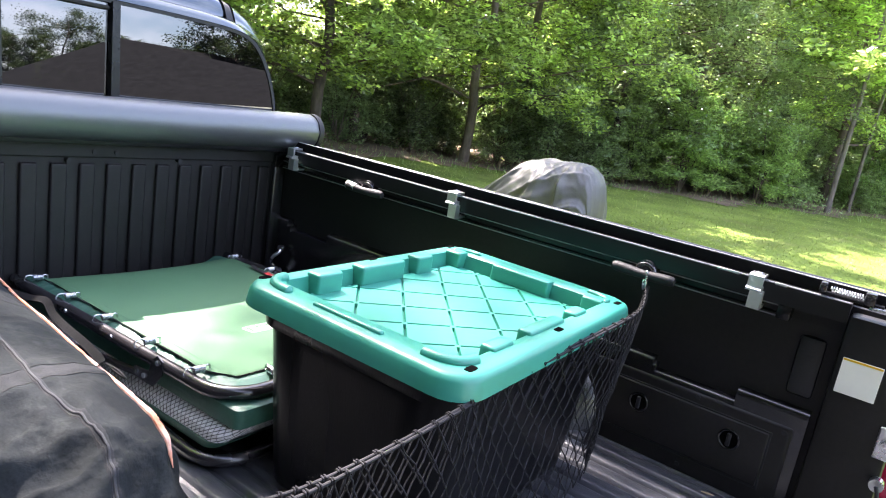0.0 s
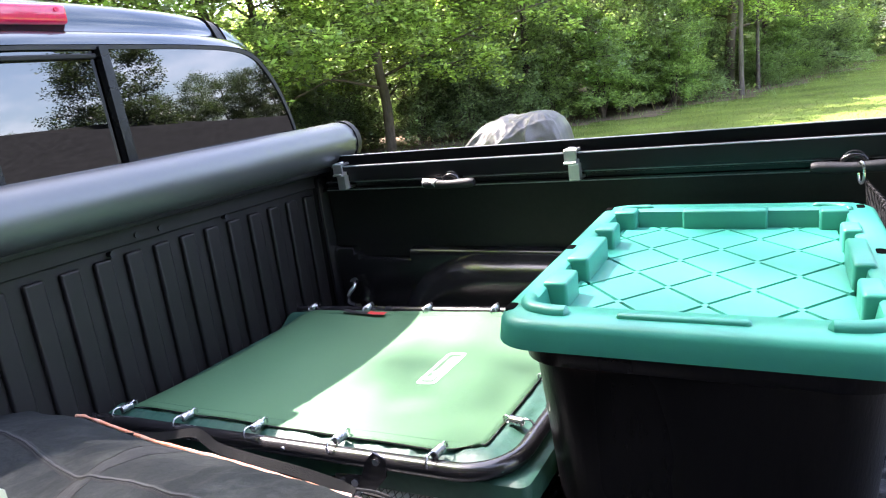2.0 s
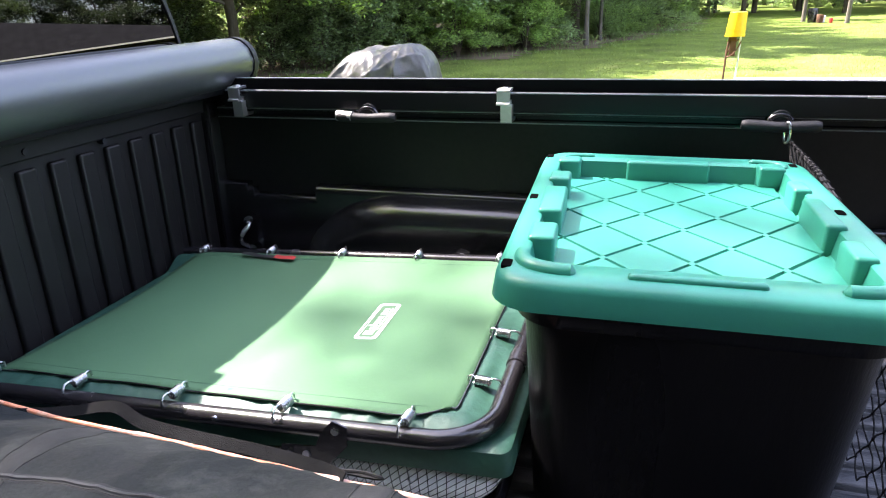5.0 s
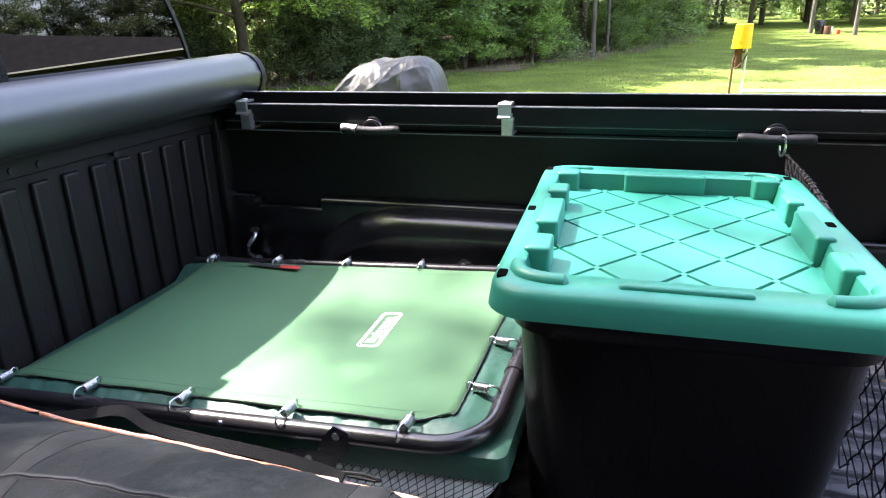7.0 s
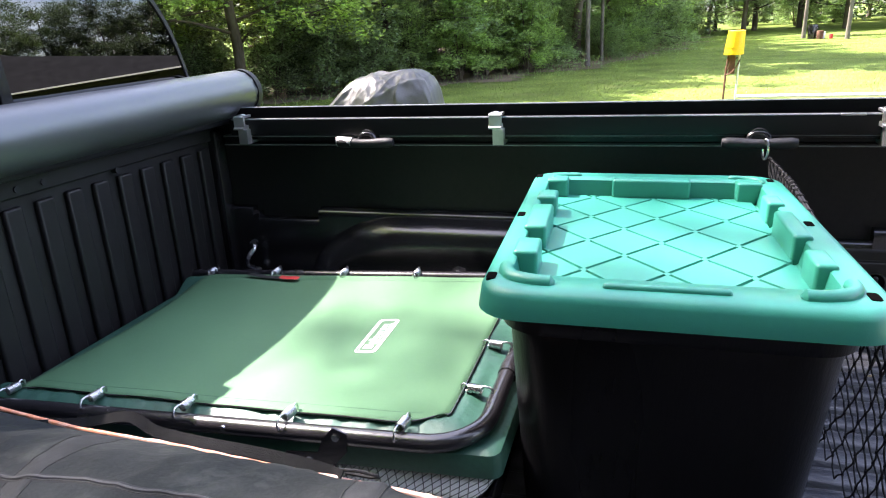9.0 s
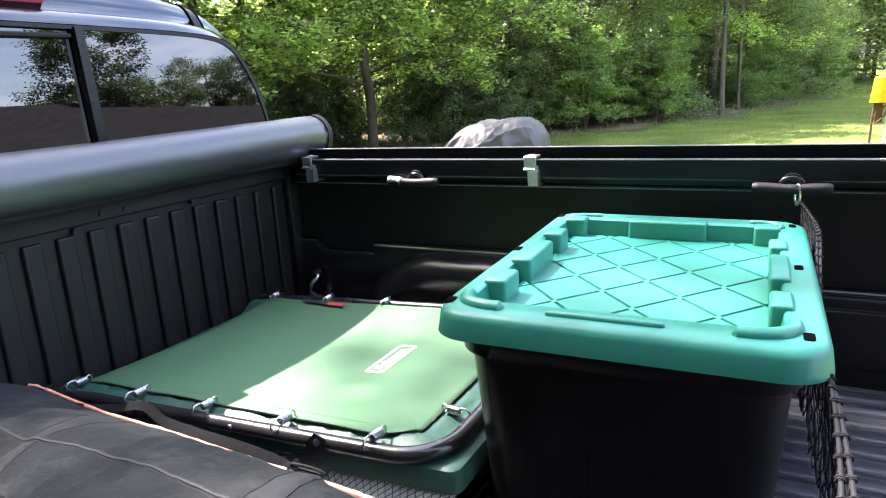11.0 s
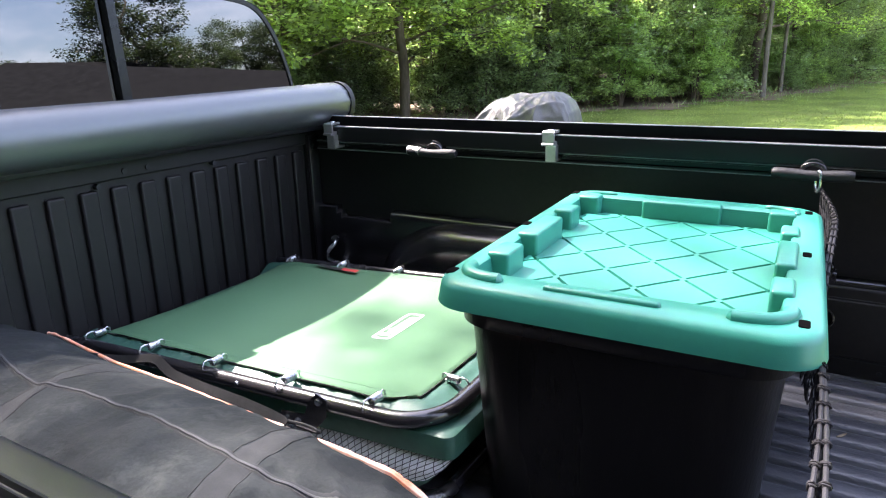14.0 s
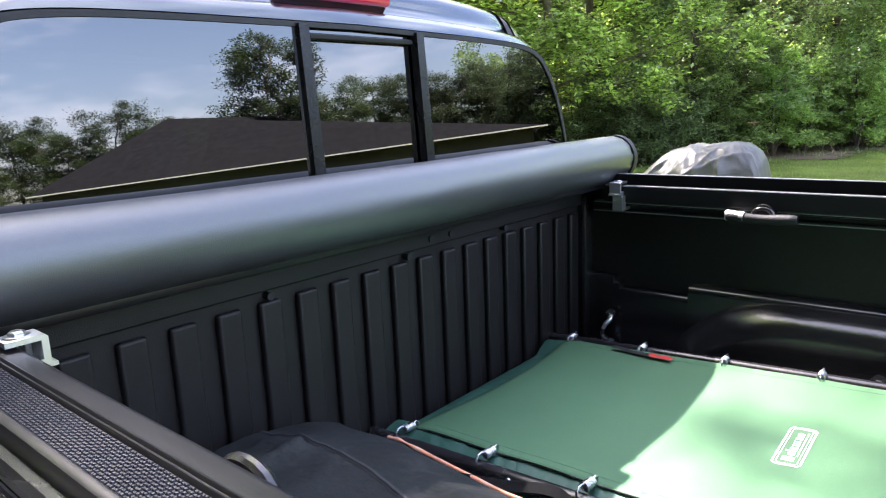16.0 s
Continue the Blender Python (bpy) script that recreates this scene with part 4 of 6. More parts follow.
for i in range(-5, 6):
    for j in range(-7, 8):
        cx, cy = i * LX / 2, j * LY / 2 + LY0
        if (i + j) % 2:
            if abs(cx) < RXI - 0.03 and abs(cy) < RYI - 0.03:
                me = pad_mesh([(cx + 0.0085, cy), (cx, cy + 0.010), (cx - 0.0085, cy), (cx, cy - 0.010)], 0.0, 0.001, 0.0083)
                if me:
                    part("groove_bridge", me, M_LID, lid)
            continue
        poly = clip_poly([(cx - RCX + LX / 2, cy), (cx - RCX, cy + LY / 2), (cx - RCX - LX / 2, cy), (cx - RCX, cy - LY / 2)], RXI - 0.012, RYI - 0.013)
        poly = [(x + RCX, y) for x, y in poly]
        if len(poly) < 3 or abs(poly_area(poly)) < 0.0002:
            continue
        me = pad_mesh(poly if poly_area(poly) > 0 else poly[::-1], 0.0019, 0.0031, 0.0085)
        if me:
            part("lozenge", me, M_LID, lid)


def lid_block(x0, x1, y0, y1, z1=0.007, z0=-DEEP):
    part("lid_block", box(x0, x1, y0, y1, LZ + z0 - 0.002, LZ + z1, 0.006, 3), M_LID, lid, smooth=True)


for sg in (-1, 1):
    for y0, y1 in ((-0.220, -0.150), (-0.090, 0.055), (0.105, 0.165)):
        a, b = (-0.226, -0.188) if sg < 0 else (0.186, 0.216)
        lid_block(a, b, y0, y1)
lid_block(-0.085, 0.072, 0.268, 0.304, 0.005)
for sg in (-1, 1):
    a, b = (-0.222, -0.176) if sg < 0 else (0.160, 0.208)
    lid_block(a, b, 0.260, 0.303, 0.005)
    # curved stacking ridges at the corners
    pts = [(sg * 0.154, -0.325, LZ), (sg * 0.182, -0.324, LZ), (sg * 0.208, -0.314, LZ), (sg * 0.222, -0.294, LZ), (sg * 0.225, -0.271, LZ)]
    pts = [(x - (0.010 if sg > 0 else 0.0), y, z) for x, y, z in pts]
    part("stacking_ridge", tube(spline(pts, 5), [0.004] + [0.011] * 19 + [0.004], 12), M_LID, lid, smooth=True)
    pts = [(sg * 0.15, 0.322, LZ), (sg * 0.18, 0.320, LZ), (sg * 0.205, 0.305, LZ), (sg * 0.209, 0.28, LZ)]
    part("stacking_ridge", tube(spline(pts, 5), [0.003] + [0.007] * 14 + [0.003], 12), M_LID, lid, smooth=True)
part("stacking_ridge", box(-0.092, 0.066, -0.334, -0.320, LZ - 0.012, LZ + 0.006, 0.005, 3), M_LID, lid, smooth=True)
# black plates on the rim that stand in for the shade inside its slots
for sx in (-0.241, 0.229):
    for sy_ in (-0.310, 0.0, 0.310):
        o = [(sx + x, sy_ + y, LZ + 0.0012) for x, y in rrect(0.0065, 0.0125, 0.004, 4)]
        bm = loft([[(x, y, LZ - 0.004) for x, y, z in o], o], False, True)
        part("slot", bm, M_SLOT, lid, "black plate painted as the shade in a rim slot")

# ---- folded camp cot ----
cot = thing("camp_cot", "folded camp cot with green canvas on a black tube frame", "camp cot", m=pose(0, 0, 0))
CX0, CX1, CY0, CY1 = -1.955, -0.985, 0.752, 1.432


def cz(x, y=1.1):
    """Height of the cot's top frame, which leans up towards the tail."""
    return 0.872 + (x + 1.9) * 0.048


def bent_u(x0, x1, y0, y1, r, z_of):
    pts = [(x0, y0)]
    for i in range(9):
        a = radians(-90 + 90 * i / 8)
        pts.append((x1 - r + r * math.cos(a), y0 + r + r * math.sin(a)))
    for i in range(9):
        a = radians(90 * i / 8)
        pts.append((x1 - r + r * math.cos(a), y1 - r + r * math.sin(a)))
    pts.append((x0, y1))
    return [(x, y, z_of(x, y)) for x, y in pts]


part("top_frame", tube(bent_u(CX0, CX1, CY0, CY1, 0.085, lambda x, y: cz(x) - 0.004), 0.0145, 14), M_TUBE, cot, "black painted steel tube frame", smooth=True)
part("bottom_frame", tube(bent_u(-1.93, -0.985, 0.735, 1.44, 0.085, lambda x, y: FLOOR_Z + 0.020), 0.014, 12), M_TUBE, cot, "black lower tube frame", smooth=True)

# canvas deck, slightly sagging, its edges pulled between the springs
NX, NY = 56, 44
FX0, FX1, FY0, FY1 = -1.90, -1.042, 0.797, 1.402


def canvas_pt(u, v, top=True):
    x, yv = FX0 + (FX1 - FX0) * u, FY0 + (FY1 - FY0) * v
    # round corner at the tail end, slack edges between springs
    cx = max(0.0, (u - 0.88) / 0.12)
    yc = (v - 0.5) * 2
    pull = 0.002 * (0.5 + 0.5 * math.cos((x + 1.885) / 0.195 * 2 * math.pi))
    edge = abs(yc) ** 14
    yv -= math.copysign(edge * (0.004 - pull + 0.034 * cx ** 2.5), yc)
    x -= (abs(yc) ** 24) * 0.012 * cx
    x += 0.032 * math.sin(math.pi * v) * (1 - u) ** 3
    yv -= 0.018 * u * max(0.0, 1 - 2 * v)
    z = cz(x) + 0.0095 - 0.012 * (1 - yc * yc) * math.sin(math.pi * min(1, u * 1.02)) + 0.0015 * noise.noise((x * 6, yv * 6, 0))
    if u < 0.06:
        z -= (0.06 - u) * 0.10
    return (x, yv, z if top else z - 0.003)


vs = [canvas_pt(i / NX, j / NY) for j in range(NY + 1) for i in range(NX + 1)]
fs = [(j * (NX + 1) + i, j * (NX + 1) + i + 1, (j + 1) * (NX + 1) + i + 1, (j + 1) * (NX + 1) + i) for j in range(NY) for i in range(NX)]
deck = part("canvas_deck", mesh_of("canvas_deck", vs, fs, True), M_CANVAS, cot, "taut green canvas deck with stitched hems")
sol = deck.modifiers.new("thick", "SOLIDIFY")
sol.thickness = 0.003
# dark bound edge of the canvas
edge = [Vector(canvas_pt(i / 80, 0.0)) for i in range(81)] + [Vector(canvas_pt(1.0, i / 50)) for i in range(1, 51)] + [Vector(canvas_pt(1 - i / 80, 1.0)) for i in range(1, 81)]
part("bound_edge", tube([p - Vector((0, 0, 0.001)) for p in edge], 0.0014, 6), M_TUBE, deck, "dark bound edge", smooth=True)
# hem stitching
for v in (0.045, 0.955):
    part("hem_stitch", tube([Vector(canvas_pt(i / 60, v)) + Vector((0, 0, 0.0002)) for i in range(3, 58)], 0.0003, 4), M_PAD, deck)

# rear face of the second canvas layer and the pad underneath
def pad_rings():
    out = []
    for dz, inset, r in ((0.006, 0.006, 0.016), (0.009, 0.0005, 0.017), (0.030, 0.0, 0.017), (0.046, 0.003, 0.018), (0.050, 0.010, 0.02), (0.051, 0.03, 0.02)):
        pts = rrect((CX1 - CX0) / 2 + 0.012 - inset, (CY1 - CY0) / 2 - 0.006 - inset, r, 5, (CX0 + CX1) / 2 + 0.02, (CY0 + CY1) / 2)
        out.append([(x, y, cz(x) - 0.070 + dz + 0.003 * noise.noise((x * 9, y * 9, dz * 20))) for x, y in pts])
    return out


pad = part("pad", loft(pad_rings()), M_PAD, cot, "dark green nylon-covered pad", smooth=True, sharp=50)
# wrinkled underlayer showing between canvas and tube
part("underlayer", grid_mesh("underlayer", 120, 60, lambda u, v: (-1.94 + 0.945 * u, 0.768 + 0.648 * v, cz(-1.94 + 0.945 * u) - 0.005 + 0.010 * min(1.0, v * 24, (1 - v) * 24, (1 - u) * 24) - 0.027 * min(1.0, max(0.0, min(v - 0.07, 0.93 - v, 0.92 - u) * 14)) + (0.004 * noise.noise((u * 46, v * 5, 1.0)) + 0.002 * noise.noise((u * 120, v * 30, 3.0))) * (1.0 if min(v, 1 - v) < 0.08 or u > 0.93 else 0.0))), M_PAD, cot, "wrinkled dark green nylon underlayer")

# netting sleeve below the pad: pale lining with a lozenge cord net over it, a green hem at its foot
SHX, SHY = (CX1 - CX0) / 2 + 0.008, (CY1 - CY0) / 2 - 0.010
SCX, SCY = (CX0 + CX1) / 2 + 0.020, (CY0 + CY1) / 2
NET_Z0, NET_Z1 = -0.108, -0.062   # foot and top under the frame's line


def sleeve_ring(grow):
    return rrect(SHX + grow, SHY + grow, 0.02 + grow, 5, SCX, SCY)


def foot_y(y, f):
    return y - 0.010 * (1 - f) if y < SCY else y


def foot_x(x, f):
    """The sleeve's tail end slopes in towards its foot."""
    return x - 0.045 * (1 - f) * max(0.0, min(1.0, (x + 1.25) / 0.28))


sl = [[(foot_x(x, f), foot_y(y, f), cz(x) + NET_Z0 + (NET_Z1 - NET_Z0) * f) for x, y in sleeve_ring(g)] for f, g in ((-0.3, 0.002), (0.0, 0.005), (0.45, 0.006), (1.0, -0.004))]
sleeve = part("netting_sleeve", loft(sl), M_MESH, cot, "pale netting pocket along the side", smooth=False)
A_LEN, R_S = 2 * SHX - 0.04, 0.02


def sleeve_pt(q, f, lift=0.0008):
    """A point just proud of the sleeve: q along the near side then round the tail end, f from foot to top."""
    g = 0.005 + 0.001 * f / 0.45 if f < 0.45 else 0.006 - 0.010 * (f - 0.45) / 0.55
    g += lift
    arc = R_S * math.pi / 2
    if q < A_LEN:
        x, yv = SCX - SHX + R_S + q, SCY - SHY - g
    elif q < A_LEN + arc:
        t = (q - A_LEN) / R_S
        x, yv = SCX + SHX - R_S + (R_S + g) * math.sin(t), SCY - SHY + R_S - (R_S + g) * math.cos(t)
    else:
        x, yv = SCX + SHX + g, SCY - SHY + R_S + q - A_LEN - arc
    return Vector((foot_x(x, f), foot_y(yv, f), cz(x) + NET_Z0 + (NET_Z1 - NET_Z0) * f))


net_bm = bmesh.new()
for i in range(94):
    q0 = 0.14 + i * 0.0150
    for d in (-1, 1):
        pts = [sleeve_pt(q0 + d * 0.045 * f, f) for f in (0.0, 0.2, 0.4, 0.6, 0.8, 1.0)]
        bm_tube(net_bm, pts, 0.00065, 4, caps=False)
tagged(part("cord_net", net_bm, M_MESHCORD, sleeve, "dark lozenge cords"), kind="stuff")
hem = []
for f, g in ((-0.42, -0.006), (-0.40, 0.004), (-0.20, 0.0075), (0.0, 0.0070), (0.03, 0.004)):
    hem.append([(foot_x(x, f), foot_y(y, max(f, -0.1)), cz(x) + NET_Z0 + (NET_Z1 - NET_Z0) * f + 0.0015 * noise.noise((x * 30, y * 30, 2))) for x, y in sleeve_ring(g)])
part("sleeve_hem", loft(hem), M_PAD, sleeve, "dark green hem", smooth=True, sharp=50)

# springs: coil with hooks
def spring(x, yv, ang, z, n_coil=8):
    d = Vector((math.cos(ang), math.sin(ang), 0))
    sd = Vector((-d.y, d.x, 0))
    up = Vector((0, 0, 1))
    c = Vector((x, yv, z))
    k_ = 0.86
    pts = []
    m_ = n_coil * 10
    for i in range(m_ + 1):
        a = 2 * math.pi * i / 10
        pts.append(c + d * (k_ * (-0.014 + 0.028 * i / m_)) + (sd * math.cos(a) + up * math.sin(a)) * 0.0082 * k_)
    head = [c + d * 0.028 + up * -0.006, c + d * 0.028 + up * 0.004, c + d * 0.021 + up * 0.008, c + d * 0.014 + up * 0.005]
    tail = [c - d * 0.014 + up * 0.006, c - d * 0.020 + up * 0.008, c - d * 0.029 + up * 0.007, c - d * 0.035 + up * -0.002, c - d * 0.033 + up * -0.012]
    head = [c + (p - c) * k_ for p in head]
    tail = [c + (p - c) * (k_ + 0.08) for p in tail]
    bm = bmesh.new()
    bm_tube(bm, tail, 0.0019, 6)
    bm_tube(bm, pts, 0.0019, 6)
    bm_tube(bm, head, 0.0019, 6)
    part("spring", bm, M_STEEL, cot, "zinc plated coil spring", smooth=True, sharp=80)


for k in range(5):
    x = -1.883 + 0.195 * k
    spring(x, 0.783 - 0.0165 * (x + 1.9) / 0.86, radians(90 - 6), cz(x) + 0.014 + 0.003 * (x + 1.9))
    spring(x, 1.412, radians(-90 + 4), cz(x) + 0.012)
for yv in (0.888, 1.050, 1.21, 1.35):
    spring(-1.022, yv, radians(180 - 6), cz(-1.02) + 0.012)

# hinge brackets and rivets on the near tube
for bx, by in ((-1.205, 0.736), (-1.205, 1.447)):
    bm = loft([[(bx - 0.085, by, cz(bx) - 0.058), (bx - 0.01, by, cz(bx) - 0.055), (bx + 0.02, by, cz(bx) - 0.02), (bx + 0.022, by, cz(bx) + 0.012), (bx + 0.0, by, cz(bx) + 0.02), (bx - 0.018, by, cz(bx) + 0.0), (bx - 0.03, by, cz(bx) - 0.028), (bx - 0.085, by, cz(bx) - 0.034)],
               [(bx - 0.085, by + 0.003, cz(bx) - 0.058), (bx - 0.01, by + 0.003, cz(bx) - 0.055), (bx + 0.02, by + 0.003, cz(bx) - 0.02), (bx + 0.022, by + 0.003, cz(bx) + 0.012), (bx + 0.0, by + 0.003, cz(bx) + 0.02), (bx - 0.018, by + 0.003, cz(bx) + 0.0), (bx - 0.03, by + 0.003, cz(bx) - 0.028), (bx - 0.085, by + 0.003, cz(bx) - 0.034)]])
    hb = part("hinge_bracket", bm, M_TUBE, cot, "black steel hinge bracket")
    for dx, dz in ((0.004, 0.004), (-0.045, -0.043), (-0.072, -0.045)):
        part("rivet", tube([(bx + dx, by - 0.003, cz(bx) + dz), (bx + dx, by + 0.004, cz(bx) + dz)], 0.006, 10), M_STEEL, hb, smooth=True)
    part("hinge_link", tube([(bx - 0.075, by + 0.006, cz(bx) - 0.05), (bx - 0.36, by + 0.008, FLOOR_Z + 0.06)], 0.009, 8), M_TUBE, cot, smooth=True)
for rx in (-1.62, -1.40):
    part("rivet", tube([(rx, CY0 - 0.016, cz(rx)), (rx, CY0 - 0.012, cz(rx))], 0.005, 8), M_STEEL, cot)
part("tube_joint", tube([(CX1, 0.965, cz(CX1) - 0.004), (CX1, 1.0, cz(CX1) - 0.004)], 0.0165, 14), M_TUBE, cot, smooth=True)

# printed badge on the canvas: rounded frame with a row of plain strokes
BC, BA = Vector((-1.272, 1.087, 0)), radians(91.5)
bd, bs = Vector((math.cos(BA), math.sin(BA), 0)), Vector((-math.sin(BA), math.cos(BA), 0))


def on_deck(a, b, lift=0.0012):
    p = BC + bd * a + bs * b
    return (p.x, p.y, canvas_pt((p.x - FX0) / (FX1 - FX0), (p.y - FY0) / (FY1 - FY0))[2] + lift)


bm = bmesh.new()
o0 = rrect(0.078, 0.0225, 0.010, 5)
o1 = rrect(0.0748, 0.0193, 0.0078, 5)
o2 = rrect(0.0715, 0.0165, 0.006, 5)
o3 = rrect(0.070, 0.0150, 0.005, 5)
for oa, ob in ((o0, o1), (o2, o3)):
    va = [bm.verts.new(on_deck(*p)) for p in oa]
    vb = [bm.verts.new(on_deck(*p)) for p in ob]
    for j in range(len(va)):
        bm.faces.new((va[j], va[(j + 1) % len(va)], vb[(j + 1) % len(va)], vb[j]))
badge = part("printed_badge", bm, M_WHITE, deck, "white printed badge with a rounded frame")
bm = bmesh.new()
for a0, a1, b0, b1 in ((-0.060, -0.044, -0.009, 0.010), (-0.038, -0.028, -0.006, 0.005), (-0.024, -0.019, -0.006, 0.011), (-0.015, -0.005, -0.006, 0.005), (0.000, 0.004, -0.006, 0.005), (0.008, 0.012, -0.006, 0.005), (0.016, 0.020, -0.006, 0.005), (0.026, 0.036, -0.006, 0.005), (0.041, 0.045, -0.006, 0.005), (0.050, 0.054, -0.006, 0.005), (-0.040, 0.058, -0.0115, -0.009)):
    bm.faces.new([bm.verts.new(on_deck(*p)) for p in ((a0, b0), (a1, b0), (a1, b1), (a0, b1))])
part("badge_strokes", bm, M_WHITE, badge, "plain white strokes")

# red and black ribbon tag on the canvas's far edge
part("ribbon_tag", grid_mesh("ribbon_tag", 14, 2, lambda u, v: (-1.75 + 0.10 * u, 1.372 + 0.016 * v - 0.012 * u, cz(-1.72) + 0.0150 + 0.0012 * math.sin(u * 9) + 0.001 * v)), M_SEAM, deck, "black ribbon tag")
part("ribbon_end", grid_mesh("ribbon_end", 8, 2, lambda u, v: (-1.65 + 0.055 * u, 1.357 + 0.018 * v - 0.004 * u, cz(-1.62) + 0.0150 + 0.001 * math.sin(u * 6 + 3) + 0.001 * v)), M_RED, deck, "frayed red ribbon end")

# ---- black nylon bag along the near side ----
bag = thing("duffel_bag", "black nylon bag with orange piping lying on the bed floor", "duffel bag")
# sections along x: centre line y, half width, height of the crown
SEC = [(-1.93, 0.40, 0.14, 0.96), (-1.90, 0.405, 0.195, 1.005), (-1.80, 0.41, 0.205, 1.018), (-1.60, 0.41, 0.205, 1.020), (-1.40, 0.405, 0.205, 1.036), (-1.20, 0.40, 0.20, 1.036), (-1.05, 0.395, 0.195, 1.026), (-0.92, 0.39, 0.19, 0.995), (-0.82, 0.385, 0.185, 0.945), (-0.76, 0.385, 0.17, 0.885), (-0.725, 0.385, 0.12, 0.82)]


def bag_sec(x):
    for a, b in zip(SEC, SEC[1:]):
        if a[0] <= x <= b[0]:
            t = (x - a[0]) / (b[0] - a[0])
            t = t * t * (3 - 2 * t) * 0.5 + t * 0.5
            return [a[k] + (b[k] - a[k]) * t for k in range(1, 4)]
    return list((SEC[0] if x < SEC[0][0] else SEC[-1])[1:])


PIPE = [(-1.94, 0.598, 0.930), (-1.88, 0.608, 0.962), (-1.74, 0.614, 0.972), (-1.546, 0.598, 0.966), (-1.34, 0.584, 0.972), (-1.149, 0.567, 0.975), (-1.02, 0.566, 0.969), (-0.93, 0.568, 0.958), (-0.88, 0.566, 0.938), (-0.85, 0.560, 0.905), (-0.815, 0.558, 0.87), (-0.77, 0.548, 0.825), (-0.725, 0.49, 0.79)]
TURN_W = 0.64                    # the share of the section that is top


def pipe_at(x):
    """Place of the far top seam: y and height."""
    return tuple(float(np.interp(x, [p[0] for p in PIPE], [p[k] for p in PIPE])) for k in (1, 2))


def bag_pt(x, w):
    """w from -1 (near foot) over the crown to 1 (far foot)."""
    cy, hw, top = bag_sec(x)
    yp, zp = pipe_at(x)
    top = max(top, zp + 0.012)
    yn = cy - (yp - cy)
    ye, ze = (yp, zp) if w > 0 else (yn, zp - 0.02)
    f = abs(w) / TURN_W
    if f <= 1:
        yy = cy + (ye - cy) * f
        zz = ze + (top - ze) * (1 - f ** 2.3)
    else:
        g = (abs(w) - TURN_W) / (1 - TURN_W)
        yy = ye + math.copysign(0.016 * math.sin(math.pi * g), w)
        zz = ze + (FLOOR_Z + 0.004 - ze) * g
    a = w * math.pi / 2
    # loose creases: broad swells, ridged folds, more of them towards the slack tail end
    slack = 0.6 + 2.4 * max(0.0, min(1.0, (x + 1.02) / 0.2))
    fold = 0.006 * noise.noise((x * 4.2, yy * 6, zz * 5)) + 0.006 * noise.noise((x * 11, yy * 14, 4 + zz * 9))
    for kx, ky, ph, amp in ((3.0, 4.0, 7.0, 0.009), (22.0, 6.0, 41.0, 0.0028), (7.5, 5.0, 3.0, 0.006), (4.0, 12.0, 12.0, 0.005), (15.0, 9.0, 21.0, 0.0045)):
        c_ = 1 - 2.6 * abs(noise.noise((x * kx + yy * 1.5, yy * ky - x * 1.2, ph + zz * 3)))
        fold += slack * amp * max(-0.6, c_) * abs(c_)
    fold -= 0.004 * slack
    fold *= 1 - math.exp(-((abs(w) - TURN_W) / 0.07) ** 2)
    d = Vector((0, math.sin(a), math.cos(a) + 0.2)).normalized()
    return Vector((x, yy, zz)) + d * fold * min(1, abs(math.cos(a)) * 3)


NXB, NWB = 190, 64
bag_body = part("body", grid_mesh("bag_body", NXB, NWB, lambda u, v: tuple(bag_pt(-1.93 + 1.205 * u, v * 2 - 1))), M_BAG, bag, "creased black nylon, dusty")
for xe in (-1.93, -0.725):
    bm = bmesh.new()
    ring = [bm.verts.new(bag_pt(xe, j / 20 * 2 - 1)) for j in range(21)]
    bm.faces.new(ring)
    part("end_panel", bm, M_BAG, bag_body)


def w_of(x, yv):
    """The place across the bag, -1 to 1, that lies at y."""
    cy, hw, top = bag_sec(x)
    return max(-1.0, min(1.0, (yv - cy) / (pipe_at(x)[0] - cy))) * TURN_W


def bag_line(pts, lift=0.003, n=10):
    return [bag_pt(p.x, w_of(p.x, p.y)) + Vector((0, 0, lift)) for p in spline([(x, yv, 0) for x, yv in pts], n)]


def ribbon(name, line, half, side, material, label, thick=0.0025):
    """A flat band along a line, lying on the bag."""
    vs, fs = [], []
    for i, p in enumerate(line):
        d = (line[min(i + 1, len(line) - 1)] - line[max(i - 1, 0)]).normalized()
        sd = Vector(side) - d * d.dot(Vector(side))
        sd.normalize()
        k = len(vs)
        vs += [p - sd * half, p + sd * half]
        if i:
            fs.append((k - 2, k, k + 1, k - 1))
    ob = part(name, mesh_of(name, vs, fs, True), material, bag_body, label)
    so = ob.modifiers.new("thick", "SOLIDIFY")
    so.thickness = thick
    return ob


zip_line = [(-1.90, 0.47), (-1.72, 0.475), (-1.55, 0.445), (-1.42, 0.415), (-1.36, 0.425), (-1.25, 0.432), (-1.12, 0.43), (-1.02, 0.425), (-0.93, 0.44), (-0.84, 0.44), (-0.78, 0.43)]
